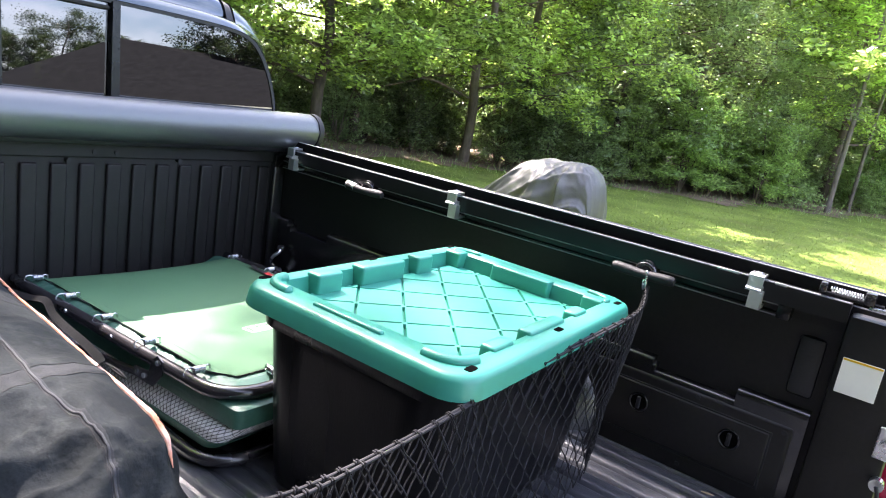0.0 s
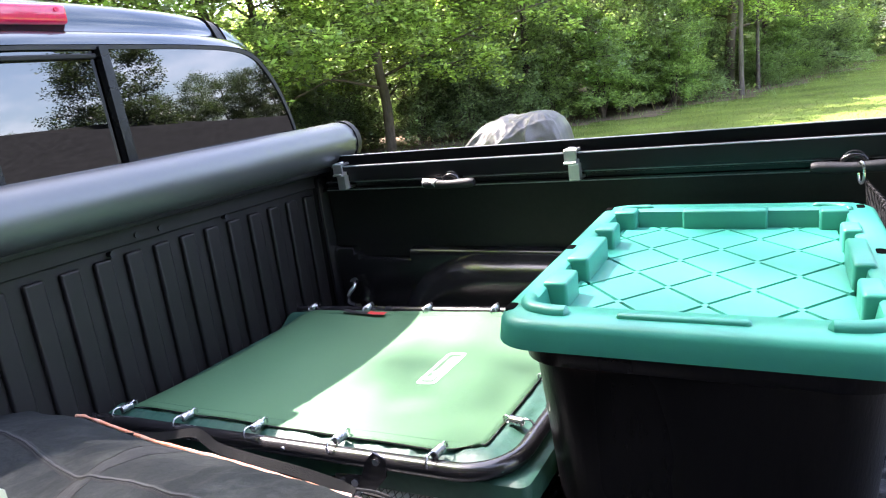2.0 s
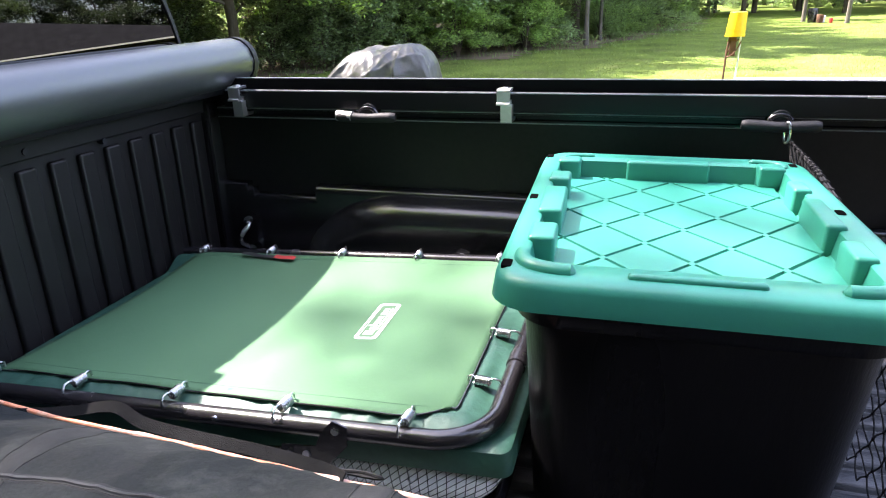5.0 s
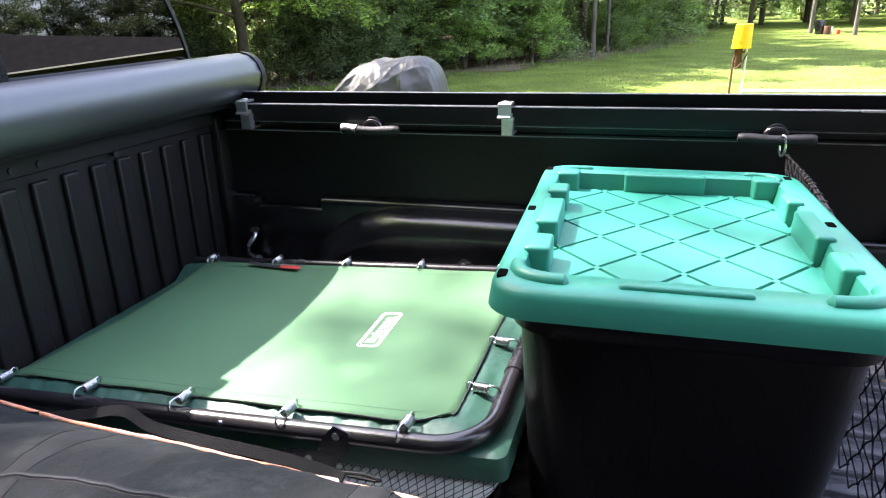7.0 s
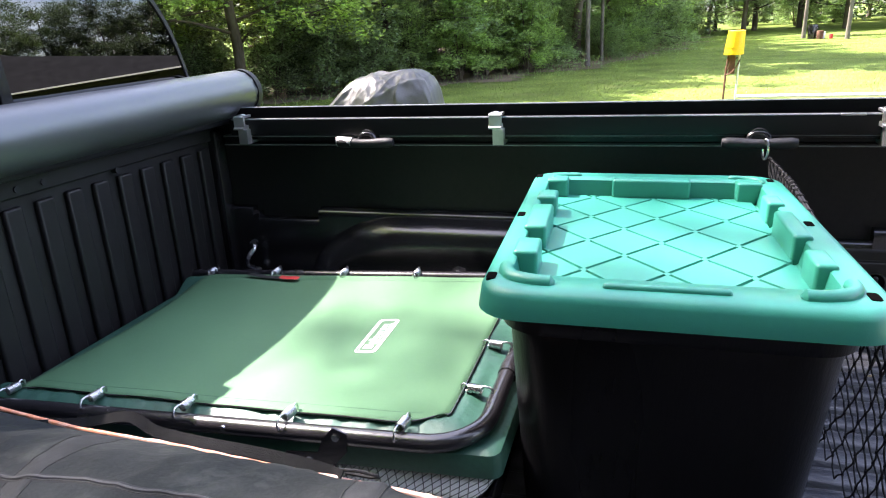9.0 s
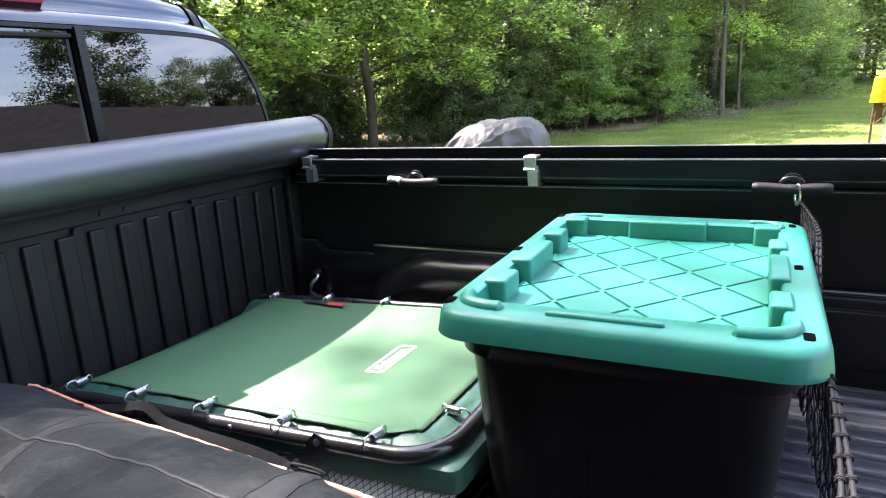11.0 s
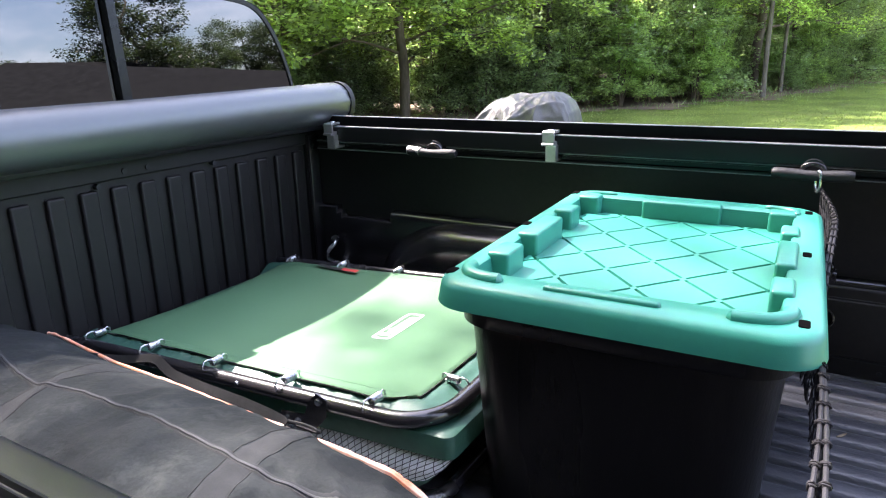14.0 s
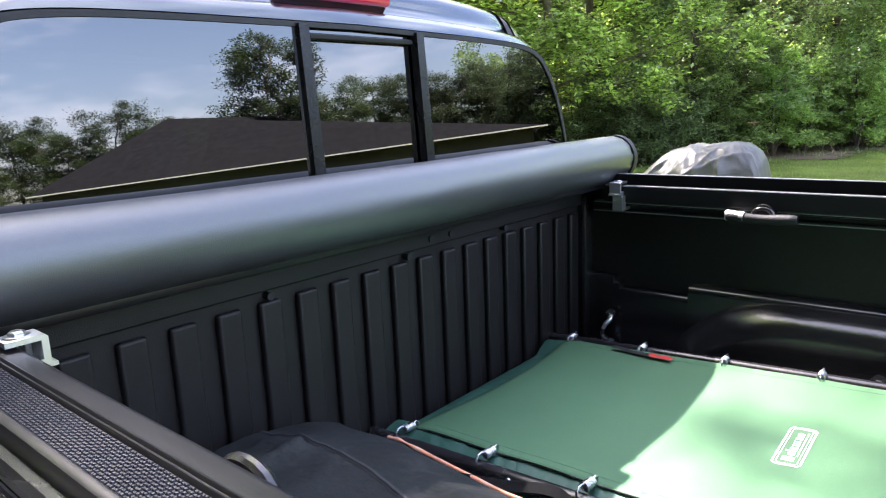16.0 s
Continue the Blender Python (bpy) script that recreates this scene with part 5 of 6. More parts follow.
def bag_band(name, pts, half, material, label, lift=0.0012, n=12):
    """A flat band that follows the bag's surface along a line of (x, y)."""
    line = spline([(x, yv, 0) for x, yv in pts], n)
    vs, fs = [], []
    for i, p in enumerate(line):
        d = (line[min(i + 1, len(line) - 1)] - line[max(i - 1, 0)]).normalized()
        nrm = Vector((-d.y, d.x, 0))
        k = len(vs)
        for j in range(7):
            f = (j - 3) / 3
            q = p + nrm * half * f
            vs.append(bag_pt(q.x, w_of(q.x, q.y)) + Vector((0, 0, lift if abs(f) < 0.9 else -0.0005)))
        if i:
            fs += [(k - 7 + j, k + j, k + j + 1, k - 6 + j) for j in range(6)]
    return part(name, mesh_of(name, vs, fs, True), material, bag_body, label)


bag_band("zipper", zip_line, 0.0075, M_BAND, "black covered zipper", 0.0012)
for dy, rz, mz in ((-0.0042, 0.0006, M_SEAM), (0.0, 0.0024, M_ZIP)):
    part("zipper_edge", tube(bag_line([(x, yv + dy) for x, yv in zip_line], 0.0012, 14), rz, 8), mz, bag_body, smooth=True)
for xs in (-1.42, -1.04):
    for dx in (-0.020, 0.020):
        part("band_stitch", tube(bag_line([(xs + dx - 0.02, 0.575), (xs + dx - 0.01, 0.50), (xs + dx, 0.43), (xs + dx + 0.02, 0.34), (xs + dx + 0.03, 0.22)], 0.0003, 12), 0.0006, 5), M_SEAM, bag_body, smooth=True)
for xs in (-1.42, -1.04):
    bag_band("webbing_band", [(xs - 0.02, 0.575), (xs - 0.01, 0.50), (xs, 0.43), (xs + 0.02, 0.34), (xs + 0.03, 0.26), (xs + 0.03, 0.22)], 0.019, M_BAND, "black webbing band sewn across the bag")
pipe_pts = [(-1.765, 0.6135)] + [(x, yv) for x, yv, z in PIPE[2:-3]]
part("piping", tube(bag_line(pipe_pts, 0.003, 14), [min(1.0, 0.15 + (14 * (len(pipe_pts) - 1) - i) / 22) * (0.0030 + 0.0030 * min(1, max(0, i - 50) / 40) + 0.0016 * noise.noise((i * 0.35, 0, 5)) + 0.0010 * noise.noise((i * 1.1, 2, 5))) for i in range(14 * (len(pipe_pts) - 1) + 1)], 8), M_PIPING, bag_body, "frayed orange piping", smooth=True)
part("piping", tube(bag_line([(-1.88, 0.22), (-1.6, 0.212), (-1.3, 0.212), (-1.0, 0.21), (-0.82, 0.22)], 0.002), 0.0055, 8), M_PIPING, bag_body, "frayed orange piping", smooth=True)
# carry strap: loop standing up off the far edge
strap_pts = [Vector(p) for p in ((-1.600, 0.585, 0.972), (-1.57, 0.605, 0.966), (-1.53, 0.619, 0.967), (-1.465, 0.625, 0.980), (-1.42, 0.622, 0.964), (-1.34, 0.612, 0.965), (-1.24, 0.603, 0.968), (-1.17, 0.592, 0.971), (-1.13, 0.580, 0.975), (-1.105, 0.562, 0.984))]
strap = ribbon("carry_strap", spline(strap_pts, 8), 0.0080, (0, 0.80, 0.6), M_STRAP, "black webbing carry strap", 0.0016)
strap.data.polygons.foreach_set("use_smooth", [False] * len(strap.data.polygons))
part("strap_loop", tube(spline([(-1.12, 0.584, 0.976), (-1.095, 0.592, 0.972), (-1.073, 0.596, 0.965), (-1.085, 0.599, 0.960), (-1.115, 0.594, 0.965)], 6), 0.0022, 6), M_SEAM, bag_body, "webbing end loop", smooth=True)

# ---- cargo net strung across behind the tote ----
net = thing("cargo_net", "black knotted cargo net strung across the bed behind the tote", "cargo net")


ROPE = spline([(-0.516, 1.575, 1.178), (-0.497, 1.50, 1.152), (-0.484, 1.40, 1.139), (-0.476, 1.15, 1.124), (-0.470, 0.90, 1.113), (-0.468, 0.74, 1.110), (-0.472, 0.55, 1.106), (-0.475, 0.44, 1.104), (-0.468, 0.30, 1.128), (-0.45, 0.175, 1.195)], 12)


def net_pt(u, v, layer=0):
    """u from the far cleat to the near side, v from the border cord down; the net hangs doubled in two layers."""
    q = u * (len(ROPE) - 1)
    i = min(int(q), len(ROPE) - 2)
    top = ROPE[i].lerp(ROPE[i + 1], q - i)
    apart = (0.0025 + 0.040 * max(0.0, u - 0.45)) * min(1.0, u * 6) * layer
    top = top + Vector((-apart, 0.0, -0.004 * layer * math.sin(u * 9 + 1)))
    drop = min(0.37, top.z - FLOOR_Z - 0.01)
    gather = max(0.0, 1 - u / 0.30)
    p = top + Vector((0.012 * v + 0.010 * math.sin(u * 11 + v * 3 + 0.3 * layer), -0.21 * v * gather, -drop * v * (1 - 0.10 * gather)))
    p.z = max(p.z, FLOOR_Z + 0.006)
    p.x += 0.014 * noise.noise((u * 12, v * 8, 2 + 0.2 * layer)) * v
    return p


CU, CV = 46, 13
for layer, rows in ((0, CV), (1, 3)):
    bm = bmesh.new()
    knots = bmesh.new()
    loops = bmesh.new()
    ph = 0.04 * layer
    for i in range(CU):
        for j in range(rows):
            # knotted lozenge mesh, slack strands
            a = net_pt((i + ph + (0.5 if j % 2 else 0.0)) / (CU + 1), j / CV, layer)
            r_ = bmesh.ops.create_icosphere(knots, subdivisions=1, radius=0.0026)
            for vv in r_["verts"]:
                vv.co = Vector((vv.co.x, vv.co.y, vv.co.z * 1.5)) + a
            for d in (-0.5, 0.5):
                ui = i + ph + (0.5 if j % 2 else 0.0) + d
                if 0 <= ui <= CU:
                    b = net_pt(ui / (CU + 1), (j + 1) / CV, layer)
                    mid = (a + b) / 2 + Vector((random.uniform(-0.002, 0.002), random.uniform(-0.002, 0.002), random.uniform(-0.002, 0.002)))
                    bm_tube(bm, [a, mid, b], 0.0013, 5, caps=False)
        c0 = net_pt((i + ph + 0.05) / (CU + 1), 0, layer)
        d0 = (net_pt((i + ph + 0.4) / (CU + 1), 0, layer) - c0).normalized()
        sd0 = d0.cross(Vector((0, 0, 1))).normalized()
        up0 = sd0.cross(d0)
        bm_tube(loops, [c0 + d0 * 0.006 * (q / 12 - 0.5) + (sd0 * math.cos(q * 0.785) + up0 * math.sin(q * 0.785)) * (0.0036 + 0.0014 * random.random()) for q in range(13)], 0.0011, 5, caps=False)
    tagged(part("cord_mesh", bm, M_NET, net, "black knotted cord mesh", smooth=True), kind="stuff")
    tagged(part("knotting", knots, M_NET, net, smooth=True), kind="stuff")
    tagged(part("cord_winding", loops, M_NET, net, "cord looped round the border cord", smooth=True), kind="stuff")
    part("border_cord", tube([net_pt(i / 80, 0, layer) for i in range(81)], 0.0025, 8), M_NET, net, "grey-black border cord", smooth=True)
part("side_rope", tube([net_pt(0.0, i / 10) + Vector((0.004, 0.004, 0)) for i in range(11)], [0.0035, 0.004] + [0.0055] * 9, 8), M_SEAM, net, "grey webbing edge strap", smooth=True)
# carabiner on the cleat
cb = [(-0.521 + 0.005 * math.cos(a), 1.572 - 0.006 * math.cos(a), 1.193 + 0.022 * math.sin(a)) for a in [i * 2 * math.pi / 20 for i in range(20)]]
part("carabiner", tube(cb, 0.0028, 8, closed=True), M_STEEL, net, "steel carabiner clipped over the cleat", smooth=True)
cb = [(-0.45 + 0.006 * math.cos(a), 0.16 - 0.01 * math.cos(a), 1.17 + 0.03 * math.sin(a)) for a in [i * 2 * math.pi / 20 for i in range(20)]]
part("carabiner", tube(cb, 0.0028, 8, closed=True), M_STEEL, net, "steel carabiner", smooth=True)

# ---- small litter on the bed floor ----
for lx, ly, tw, ln in ((-0.30, 1.40, 20, 0.016), (-0.24, 1.36, 75, 0.020), (-0.20, 1.30, 140, 0.013), (-0.42, 1.33, 50, 0.026), (-0.26, 1.57, 10, 0.030), (-0.19, 1.56, 28, 0.022)):
    chip = part("wood_chip", loft([[(-ln / 2, -0.002, 0.0), (-ln / 2, 0.001, 0.0), (-ln / 2, 0.0, 0.002)], [(0, -0.0035, 0.0), (0, 0.003, 0.0), (0, 0.0, 0.0035)], [(ln / 2, -0.001, 0.001), (ln / 2, 0.001, 0.001), (ln / 2, 0.0, 0.002)]]), M_DRY)
    chip.matrix_basis = pose(lx, ly, FLOOR_Z + 0.0005, 0, 0, tw)
    tagged(chip, "pale dry chip of wood lying on the bed floor", "wood chip", "litter on the bed floor")

# ---- ground ----
rng = np.random.default_rng(7)

bm = bmesh.new()
bmesh.ops.create_grid(bm, x_segments=80, y_segments=80, size=600)
for v in bm.verts:
    d = math.hypot(v.co.x, v.co.y)
    v.co.z = -0.004 + (0.25 * noise.noise((v.co.x * 0.02, v.co.y * 0.02, 0)) * min(1, max(0, (d - 40) / 60)))
tagged(part("ground", bm, M_LAWN, None), "mown lawn with thin and sunlit patches", "lawn", kind="structure")

# bare soil with brown leaves under the trees on the near side
M_SOIL = mat("brown_leafy_soil", (0.055, 0.030, 0.015), rough=0.95, var=0.5, scale=1.5, fine=18, bump=0.8, bump_scale=14)
tagged(part("bare_ground", grid_mesh("bare_ground", 40, 24, lambda u, v: (-15 + 21 * u + 0.5 * noise.noise((u * 9, v * 7, 1)), -11 + 10.2 * v + 0.35 * noise.noise((u * 12, v * 5, 5)), 0.004)), M_SOIL), "brown bare soil and fallen leaves beside the truck", "bare ground", kind="structure")

# edge of the wood, from ahead of the truck to the far glade
EDGE = [(-24, -22), (-17.5, -8), (-14.2, 1.5), (-11.6, 8.6), (-9.0, 13.2), (-5.8, 17.0), (-3.0, 21.0), (-1.0, 27.5), (0.4, 34.0), (1.5, 44.0), (2.0, 60.0)]


def edge_at(s):
    """Point and inward direction at length s along the wood's edge."""
    for a, b in zip(EDGE, EDGE[1:]):
        d = math.dist(a, b)
        if s <= d:
            t = s / d
            tx, ty = (b[0] - a[0]) / d, (b[1] - a[1]) / d
            return (a[0] + (b[0] - a[0]) * t, a[1] + (b[1] - a[1]) * t), (-ty, tx)
        s -= d
    return EDGE[-1], (-1, 0)


EDGE_LEN = sum(math.dist(a, b) for a, b in zip(EDGE, EDGE[1:]))


# ---- foliage ----
def leaf_mesh(name, centres, spread, count, size, flat=0.35, droop=0.0, sprays=5):
    """Leaves in sprays round the given centres: each spray a small shell of blades that face outwards and up."""
    c0 = np.asarray(centres, dtype=float)
    sp0 = np.asarray(spread, dtype=float)
    sp0 = sp0 if sp0.ndim else np.full(len(c0), float(spread))
    off = rng.normal(size=(len(c0), sprays, 3))
    off /= np.linalg.norm(off, axis=2)[:, :, None]
    c = (c0[:, None, :] + off * (sp0[:, None, None] * (0.35 + 0.65 * rng.random((len(c0), sprays, 1)))) * np.array([1, 1, 0.8])).reshape(-1, 3)
    weight = 0.3 + rng.random(len(c)) ** 2
    idx = rng.choice(len(c), count, p=weight / weight.sum())
    sp = np.repeat(sp0, sprays)[idx] * 0.42
    v = rng.normal(size=(count, 3))
    v /= np.linalg.norm(v, axis=1)[:, None]
    r = sp * rng.random(count) ** 0.4
    p = c[idx] + v * r[:, None] * np.array([1.15, 1.15, 0.6])
    # leaf axes: outward and loosely level
    ax = rng.normal(size=(count, 3)) * 0.8 + v * 0.9
    ax[:, 2] = ax[:, 2] * flat - droop
    ax /= np.linalg.norm(ax, axis=1)[:, None]
    nrm = rng.normal(size=(count, 3)) * 0.38 + v * 0.35 + np.array([0, 0, 0.85])
    sd = np.cross(ax, nrm)
    sd /= np.linalg.norm(sd, axis=1)[:, None]
    nrm = np.cross(sd, ax)
    s = size * (0.6 + 0.8 * rng.random(count))[:, None]
    a = p
    b = p + ax * s * 0.48 + sd * s * 0.27 + nrm * s * 0.05
    t = p + ax * s
    d = p + ax * s * 0.48 - sd * s * 0.27 + nrm * s * 0.05
    verts = np.stack([a, b, t, d], axis=1).reshape(-1, 3)
    me = bpy.data.meshes.new(name)
    me.vertices.add(count * 4)
    me.vertices.foreach_set("co", verts.ravel())
    me.loops.add(count * 4)
    me.loops.foreach_set("vertex_index", np.arange(count * 4, dtype=np.int32))
    me.polygons.add(count)
    me.polygons.foreach_set("loop_start", np.arange(0, count * 4, 4, dtype=np.int32))
    me.polygons.foreach_set("loop_total", np.full(count, 4, dtype=np.int32))
    me.update()
    me.validate()
    return me


def limb_lines(h, spread, n, low, seed, crook=0.25):
    """Trunk and limbs as lines of points with radii; limb tips carry the leaves."""
    rd = random.Random(seed)
    trunk = [Vector((0, 0, -0.1))]
    for i in range(1, 9):
        trunk.append(Vector((rd.uniform(-1, 1) * crook * i / 8, rd.uniform(-1, 1) * crook * i / 8, h * i / 8)))
    limbs, tips = [], []
    for k in range(n):
        f = low + (0.97 - low) * (k / max(1, n - 1)) ** 0.9
        z = h * f
        i = min(7, int(f * 8))
        t = f * 8 - i
        base = trunk[i].lerp(trunk[i + 1], t)
        a = k * 2.4 + rd.uniform(-0.5, 0.5)
        ln = spread * (1.0 - 0.55 * max(0, f - 0.3)) * rd.uniform(0.7, 1.15)
        rise = rd.uniform(-0.05, 0.45)
        line = [base]
        for q in range(1, 5):
            line.append(base + Vector((math.cos(a) * ln * q / 4 + rd.uniform(-0.15, 0.15), math.sin(a) * ln * q / 4 + rd.uniform(-0.15, 0.15), ln * rise * q / 4 - 0.10 * ln * (q / 4) ** 2 + rd.uniform(-0.1, 0.1))))
        limbs.append(line)
        tips += [line[2].lerp(line[3], 0.3), line[3], line[4], line[4] + Vector((rd.uniform(-0.5, 0.5), rd.uniform(-0.5, 0.5), rd.uniform(-0.6, 0.4)))]
        for q in (2, 3):
            a2 = a + rd.choice((-1, 1)) * rd.uniform(0.6, 1.1)
            tw = line[q] + Vector((math.cos(a2), math.sin(a2), rd.uniform(-0.3, 0.4))) * ln * rd.uniform(0.25, 0.45)
            limbs.append([line[q], line[q].lerp(tw, 0.5) + Vector((0, 0, 0.05)), tw])
            tips.append(tw)
    return trunk, limbs, tips


def make_tree(name, label, h, spread, n_limb, low, r0, leaves, leaf, clump, seed, bark, foliage, crook=0.25, group="trees at the edge of the wood"):
    """A tapered trunk with limbs, and a crown of single leaves in clumps."""
    trunk, limbs, tips = limb_lines(h, spread, n_limb, low, seed, crook)
    t_ob = thing(name, label, "tree", group)
    bm = bmesh.new()
    line = spline(trunk, 3)
    k = len(line)
    bm_tube(bm, line, [r0 * (1.25 if i == 0 else 1.0) * (1 - 0.82 * i / (k - 1)) for i in range(k)], 9)
    for lb in limbs:
        rb = max(0.008, r0 * 0.30 * (1 - 0.6 * lb[0].z / h) * (0.5 if len(lb) == 3 else 1))
        bm_tube(bm, lb, [rb * (1 - 0.8 * i / (len(lb) - 1)) for i in range(len(lb))], 5, caps=False)
    part("trunk", bm, bark, t_ob, smooth=True, sharp=80)
    if leaves:
        part("crown", leaf_mesh("crown", tips, [clump * (0.7 + 0.6 * random.Random(seed + i).random()) for i in range(len(tips))], leaves, leaf), foliage, t_ob)
    return t_ob


def make_shrub(name, label, w, h, leaves, leaf, seed, foliage, group="undergrowth"):
    rd = random.Random(seed)
    s_ob = thing(name, label, "shrub", group)
    bm = bmesh.new()
    tips = []
    for k in range(9):
        a = k * 2.4
        e = Vector((math.cos(a) * w * rd.uniform(0.3, 0.9), math.sin(a) * w * rd.uniform(0.3, 0.9), h * rd.uniform(0.55, 1.0)))
        m_ = Vector((e.x * 0.4, e.y * 0.4, e.z * 0.55))
        bm_tube(bm, [(0, 0, -0.05), m_, e], [0.022, 0.014, 0.004], 5, caps=False)
        tips += [m_, e, m_.lerp(e, 0.5), Vector((e.x, e.y, e.z * 0.45)), Vector((e.x * 1.05, e.y * 1.05, e.z * 0.2))]
    part("stem", bm, M_BARK, s_ob, smooth=True)
    part("foliage", leaf_mesh("foliage", tips, [0.34 * max(w, 0.6) * rd.uniform(0.8, 1.3) for _ in tips], leaves, leaf), foliage, s_ob)
    return s_ob


EDGE_LABEL = "leafy broadleaf tree at the edge of the wood"
edge_kinds = [
    make_tree("oak_tree", EDGE_LABEL, 8.5, 3.0, 30, 0.16, 0.14, 24000, 0.115, 0.56, 11, M_BARK, M_LEAF),
    make_tree("oak_tree", EDGE_LABEL, 9.5, 3.2, 32, 0.20, 0.17, 25000, 0.115, 0.56, 23, M_BARK, M_LEAF, 0.45),
    make_tree("oak_tree", EDGE_LABEL, 7.5, 2.8, 28, 0.15, 0.11, 23000, 0.110, 0.54, 37, M_BARK, M_LEAF, 0.5),
]
front_oak = make_tree("oak_tree", "broad oak whose lit lower branches reach over the lawn", 9.0, 3.9, 38, 0.13, 0.13, 60000, 0.115, 0.62, 311, M_BARK, M_LEAF, 0.4)
FEATHER_LABEL = "fine-leaved feathery tree at the edge of the wood"
feather_kinds = [
    make_tree("feathery_tree", FEATHER_LABEL, 9.0, 2.6, 36, 0.08, 0.12, 60000, 0.075, 0.60, 211, M_BARK, M_FEATHER, 0.4),
    make_tree("feathery_tree", FEATHER_LABEL, 8.0, 2.4, 34, 0.06, 0.10, 56000, 0.075, 0.58, 223, M_BARK, M_FEATHER, 0.5),
]
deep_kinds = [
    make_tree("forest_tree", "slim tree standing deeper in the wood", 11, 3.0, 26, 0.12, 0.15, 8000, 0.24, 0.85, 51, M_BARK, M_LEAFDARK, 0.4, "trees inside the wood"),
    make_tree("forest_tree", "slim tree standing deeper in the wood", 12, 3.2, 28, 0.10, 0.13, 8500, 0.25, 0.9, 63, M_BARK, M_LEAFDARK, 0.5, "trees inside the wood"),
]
pale_kind = make_tree("tall_trunk_tree", "tall tree with a bare pale lichened trunk", 13, 2.8, 20, 0.30, 0.075, 14000, 0.2, 0.75, 77, M_PALEBARK, M_LEAF, 0.12)
shrub_kinds = [
    make_shrub("shrub", "dense green shrub under the trees", 1.25, 2.4, 14000, 0.078, 5, M_LEAF2),
    make_shrub("shrub", "dense green shrub under the trees", 1.0, 1.7, 11000, 0.072, 6, M_LEAF2),
    make_shrub("shrub", "dense green shrub under the trees", 1.5, 3.2, 16000, 0.09, 8, M_FEATHER),
]
# lit and shaded shrubs: sun and shade are put into their leaf colours
sunny_shrub = make_shrub("shrub", "tall shrub at the lawn's edge, sunlight put into its bright leaf colour", 0.95, 2.9, 15000, 0.080, 14, M_SUNSHRUB)
dark_shrub = make_shrub("shrub", "shrub under the oak, shade put into its blue-green leaf colour", 1.1, 2.0, 13000, 0.075, 17, M_LEAFDARK)

rd = random.Random(3)


def stand(kind, x, yv, turn, size, first=[]):
    """Sets a kind of plant at a place; the first of its kind is moved there, the rest are copies."""
    m = Matrix.LocRotScale((x, yv, 0), Euler((0, 0, turn)), None)
    if kind not in first:
        first.append(kind)
        kind.scale = (size, size, size)
        kind.matrix_basis = m @ Matrix.Diagonal((size, size, size, 1))
        return kind
    ob = copy_thing(kind, m)
    ob.scale = (size, size, size)
    return ob


def along(s, inward):
    (x, yv), (nx, ny) = edge_at(s)
    return x + nx * inward, yv + ny * inward


k = 0
for s_, d_, sz in ((38.3, 0.5, 1.0), (34.6, 0.4, 1.05)):
    x, yv = along(s_, d_)
    stand(front_oak, x, yv, rd.uniform(0, 6.28), sz)
for s_, d_, sz in ((42.6, 0.5, 0.9), (44.0, 0.2, 1.05), (45.2, 0.5, 0.85), (46.6, 0.3, 1.0), (47.9, 0.9, 0.8), (53.0, 0.2, 0.75), (54.4, 0.5, 0.8)):
    x, yv = along(s_, d_)
    stand(sunny_shrub, x, yv, rd.uniform(0, 6.28), sz)
for s_, d_, sz in [(31.6 + 0.95 * i, 1.5 + 0.9 * (i % 2), 0.85 + 0.12 * (i % 3)) for i in range(8)] + [(39.2, 1.0, 1.0), (40.3, 0.6, 1.1), (41.3, 0.4, 0.9), (34.0, 4.0, 1.3), (36.0, 4.2, 1.3), (38.0, 4.0, 1.3)]:
    x, yv = along(s_, d_)
    stand(dark_shrub, x, yv, rd.uniform(0, 6.28), sz)
for s_, d_, sz in ((31.2, 0.4, 1.0),):
    x, yv = along(s_, d_)
    stand(edge_kinds[k % 3], x, yv, rd.uniform(0, 6.28), sz)
    k += 1
s_ = 2.0
while s_ < EDGE_LEN - 4:
    x, yv = along(s_, rd.uniform(1.2, 2.6))
    stand(edge_kinds[k % 3] if s_ < 39.5 or k % 4 == 0 else feather_kinds[k % 2], x, yv, rd.uniform(0, 6.28), rd.uniform(0.85, 1.15))
    s_ += rd.uniform(2.7, 3.9)
    k += 1
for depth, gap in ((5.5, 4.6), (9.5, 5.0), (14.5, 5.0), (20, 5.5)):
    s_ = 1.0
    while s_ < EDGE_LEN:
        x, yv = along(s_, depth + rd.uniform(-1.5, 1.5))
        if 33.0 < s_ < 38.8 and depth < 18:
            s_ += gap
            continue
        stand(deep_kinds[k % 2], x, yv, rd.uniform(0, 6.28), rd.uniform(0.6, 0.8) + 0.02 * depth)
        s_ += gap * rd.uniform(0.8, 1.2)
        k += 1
s_ = 8.0
while s_ < EDGE_LEN - 2:
    for off in (0.7, 2.6):
        x, yv = along(s_ + rd.uniform(-0.6, 0.6), off + rd.uniform(-0.5, 0.6))
        if off < 1 and (33.0 < s_ < 48.5 or 49.4 < s_ < 51.0):
            continue
        stand(shrub_kinds[k % 3 if off > 1 else k % 2], x, yv, rd.uniform(0, 6.28), rd.uniform(0.7, 1.2))
        k += 1
    s_ += rd.uniform(1.5, 2.3)
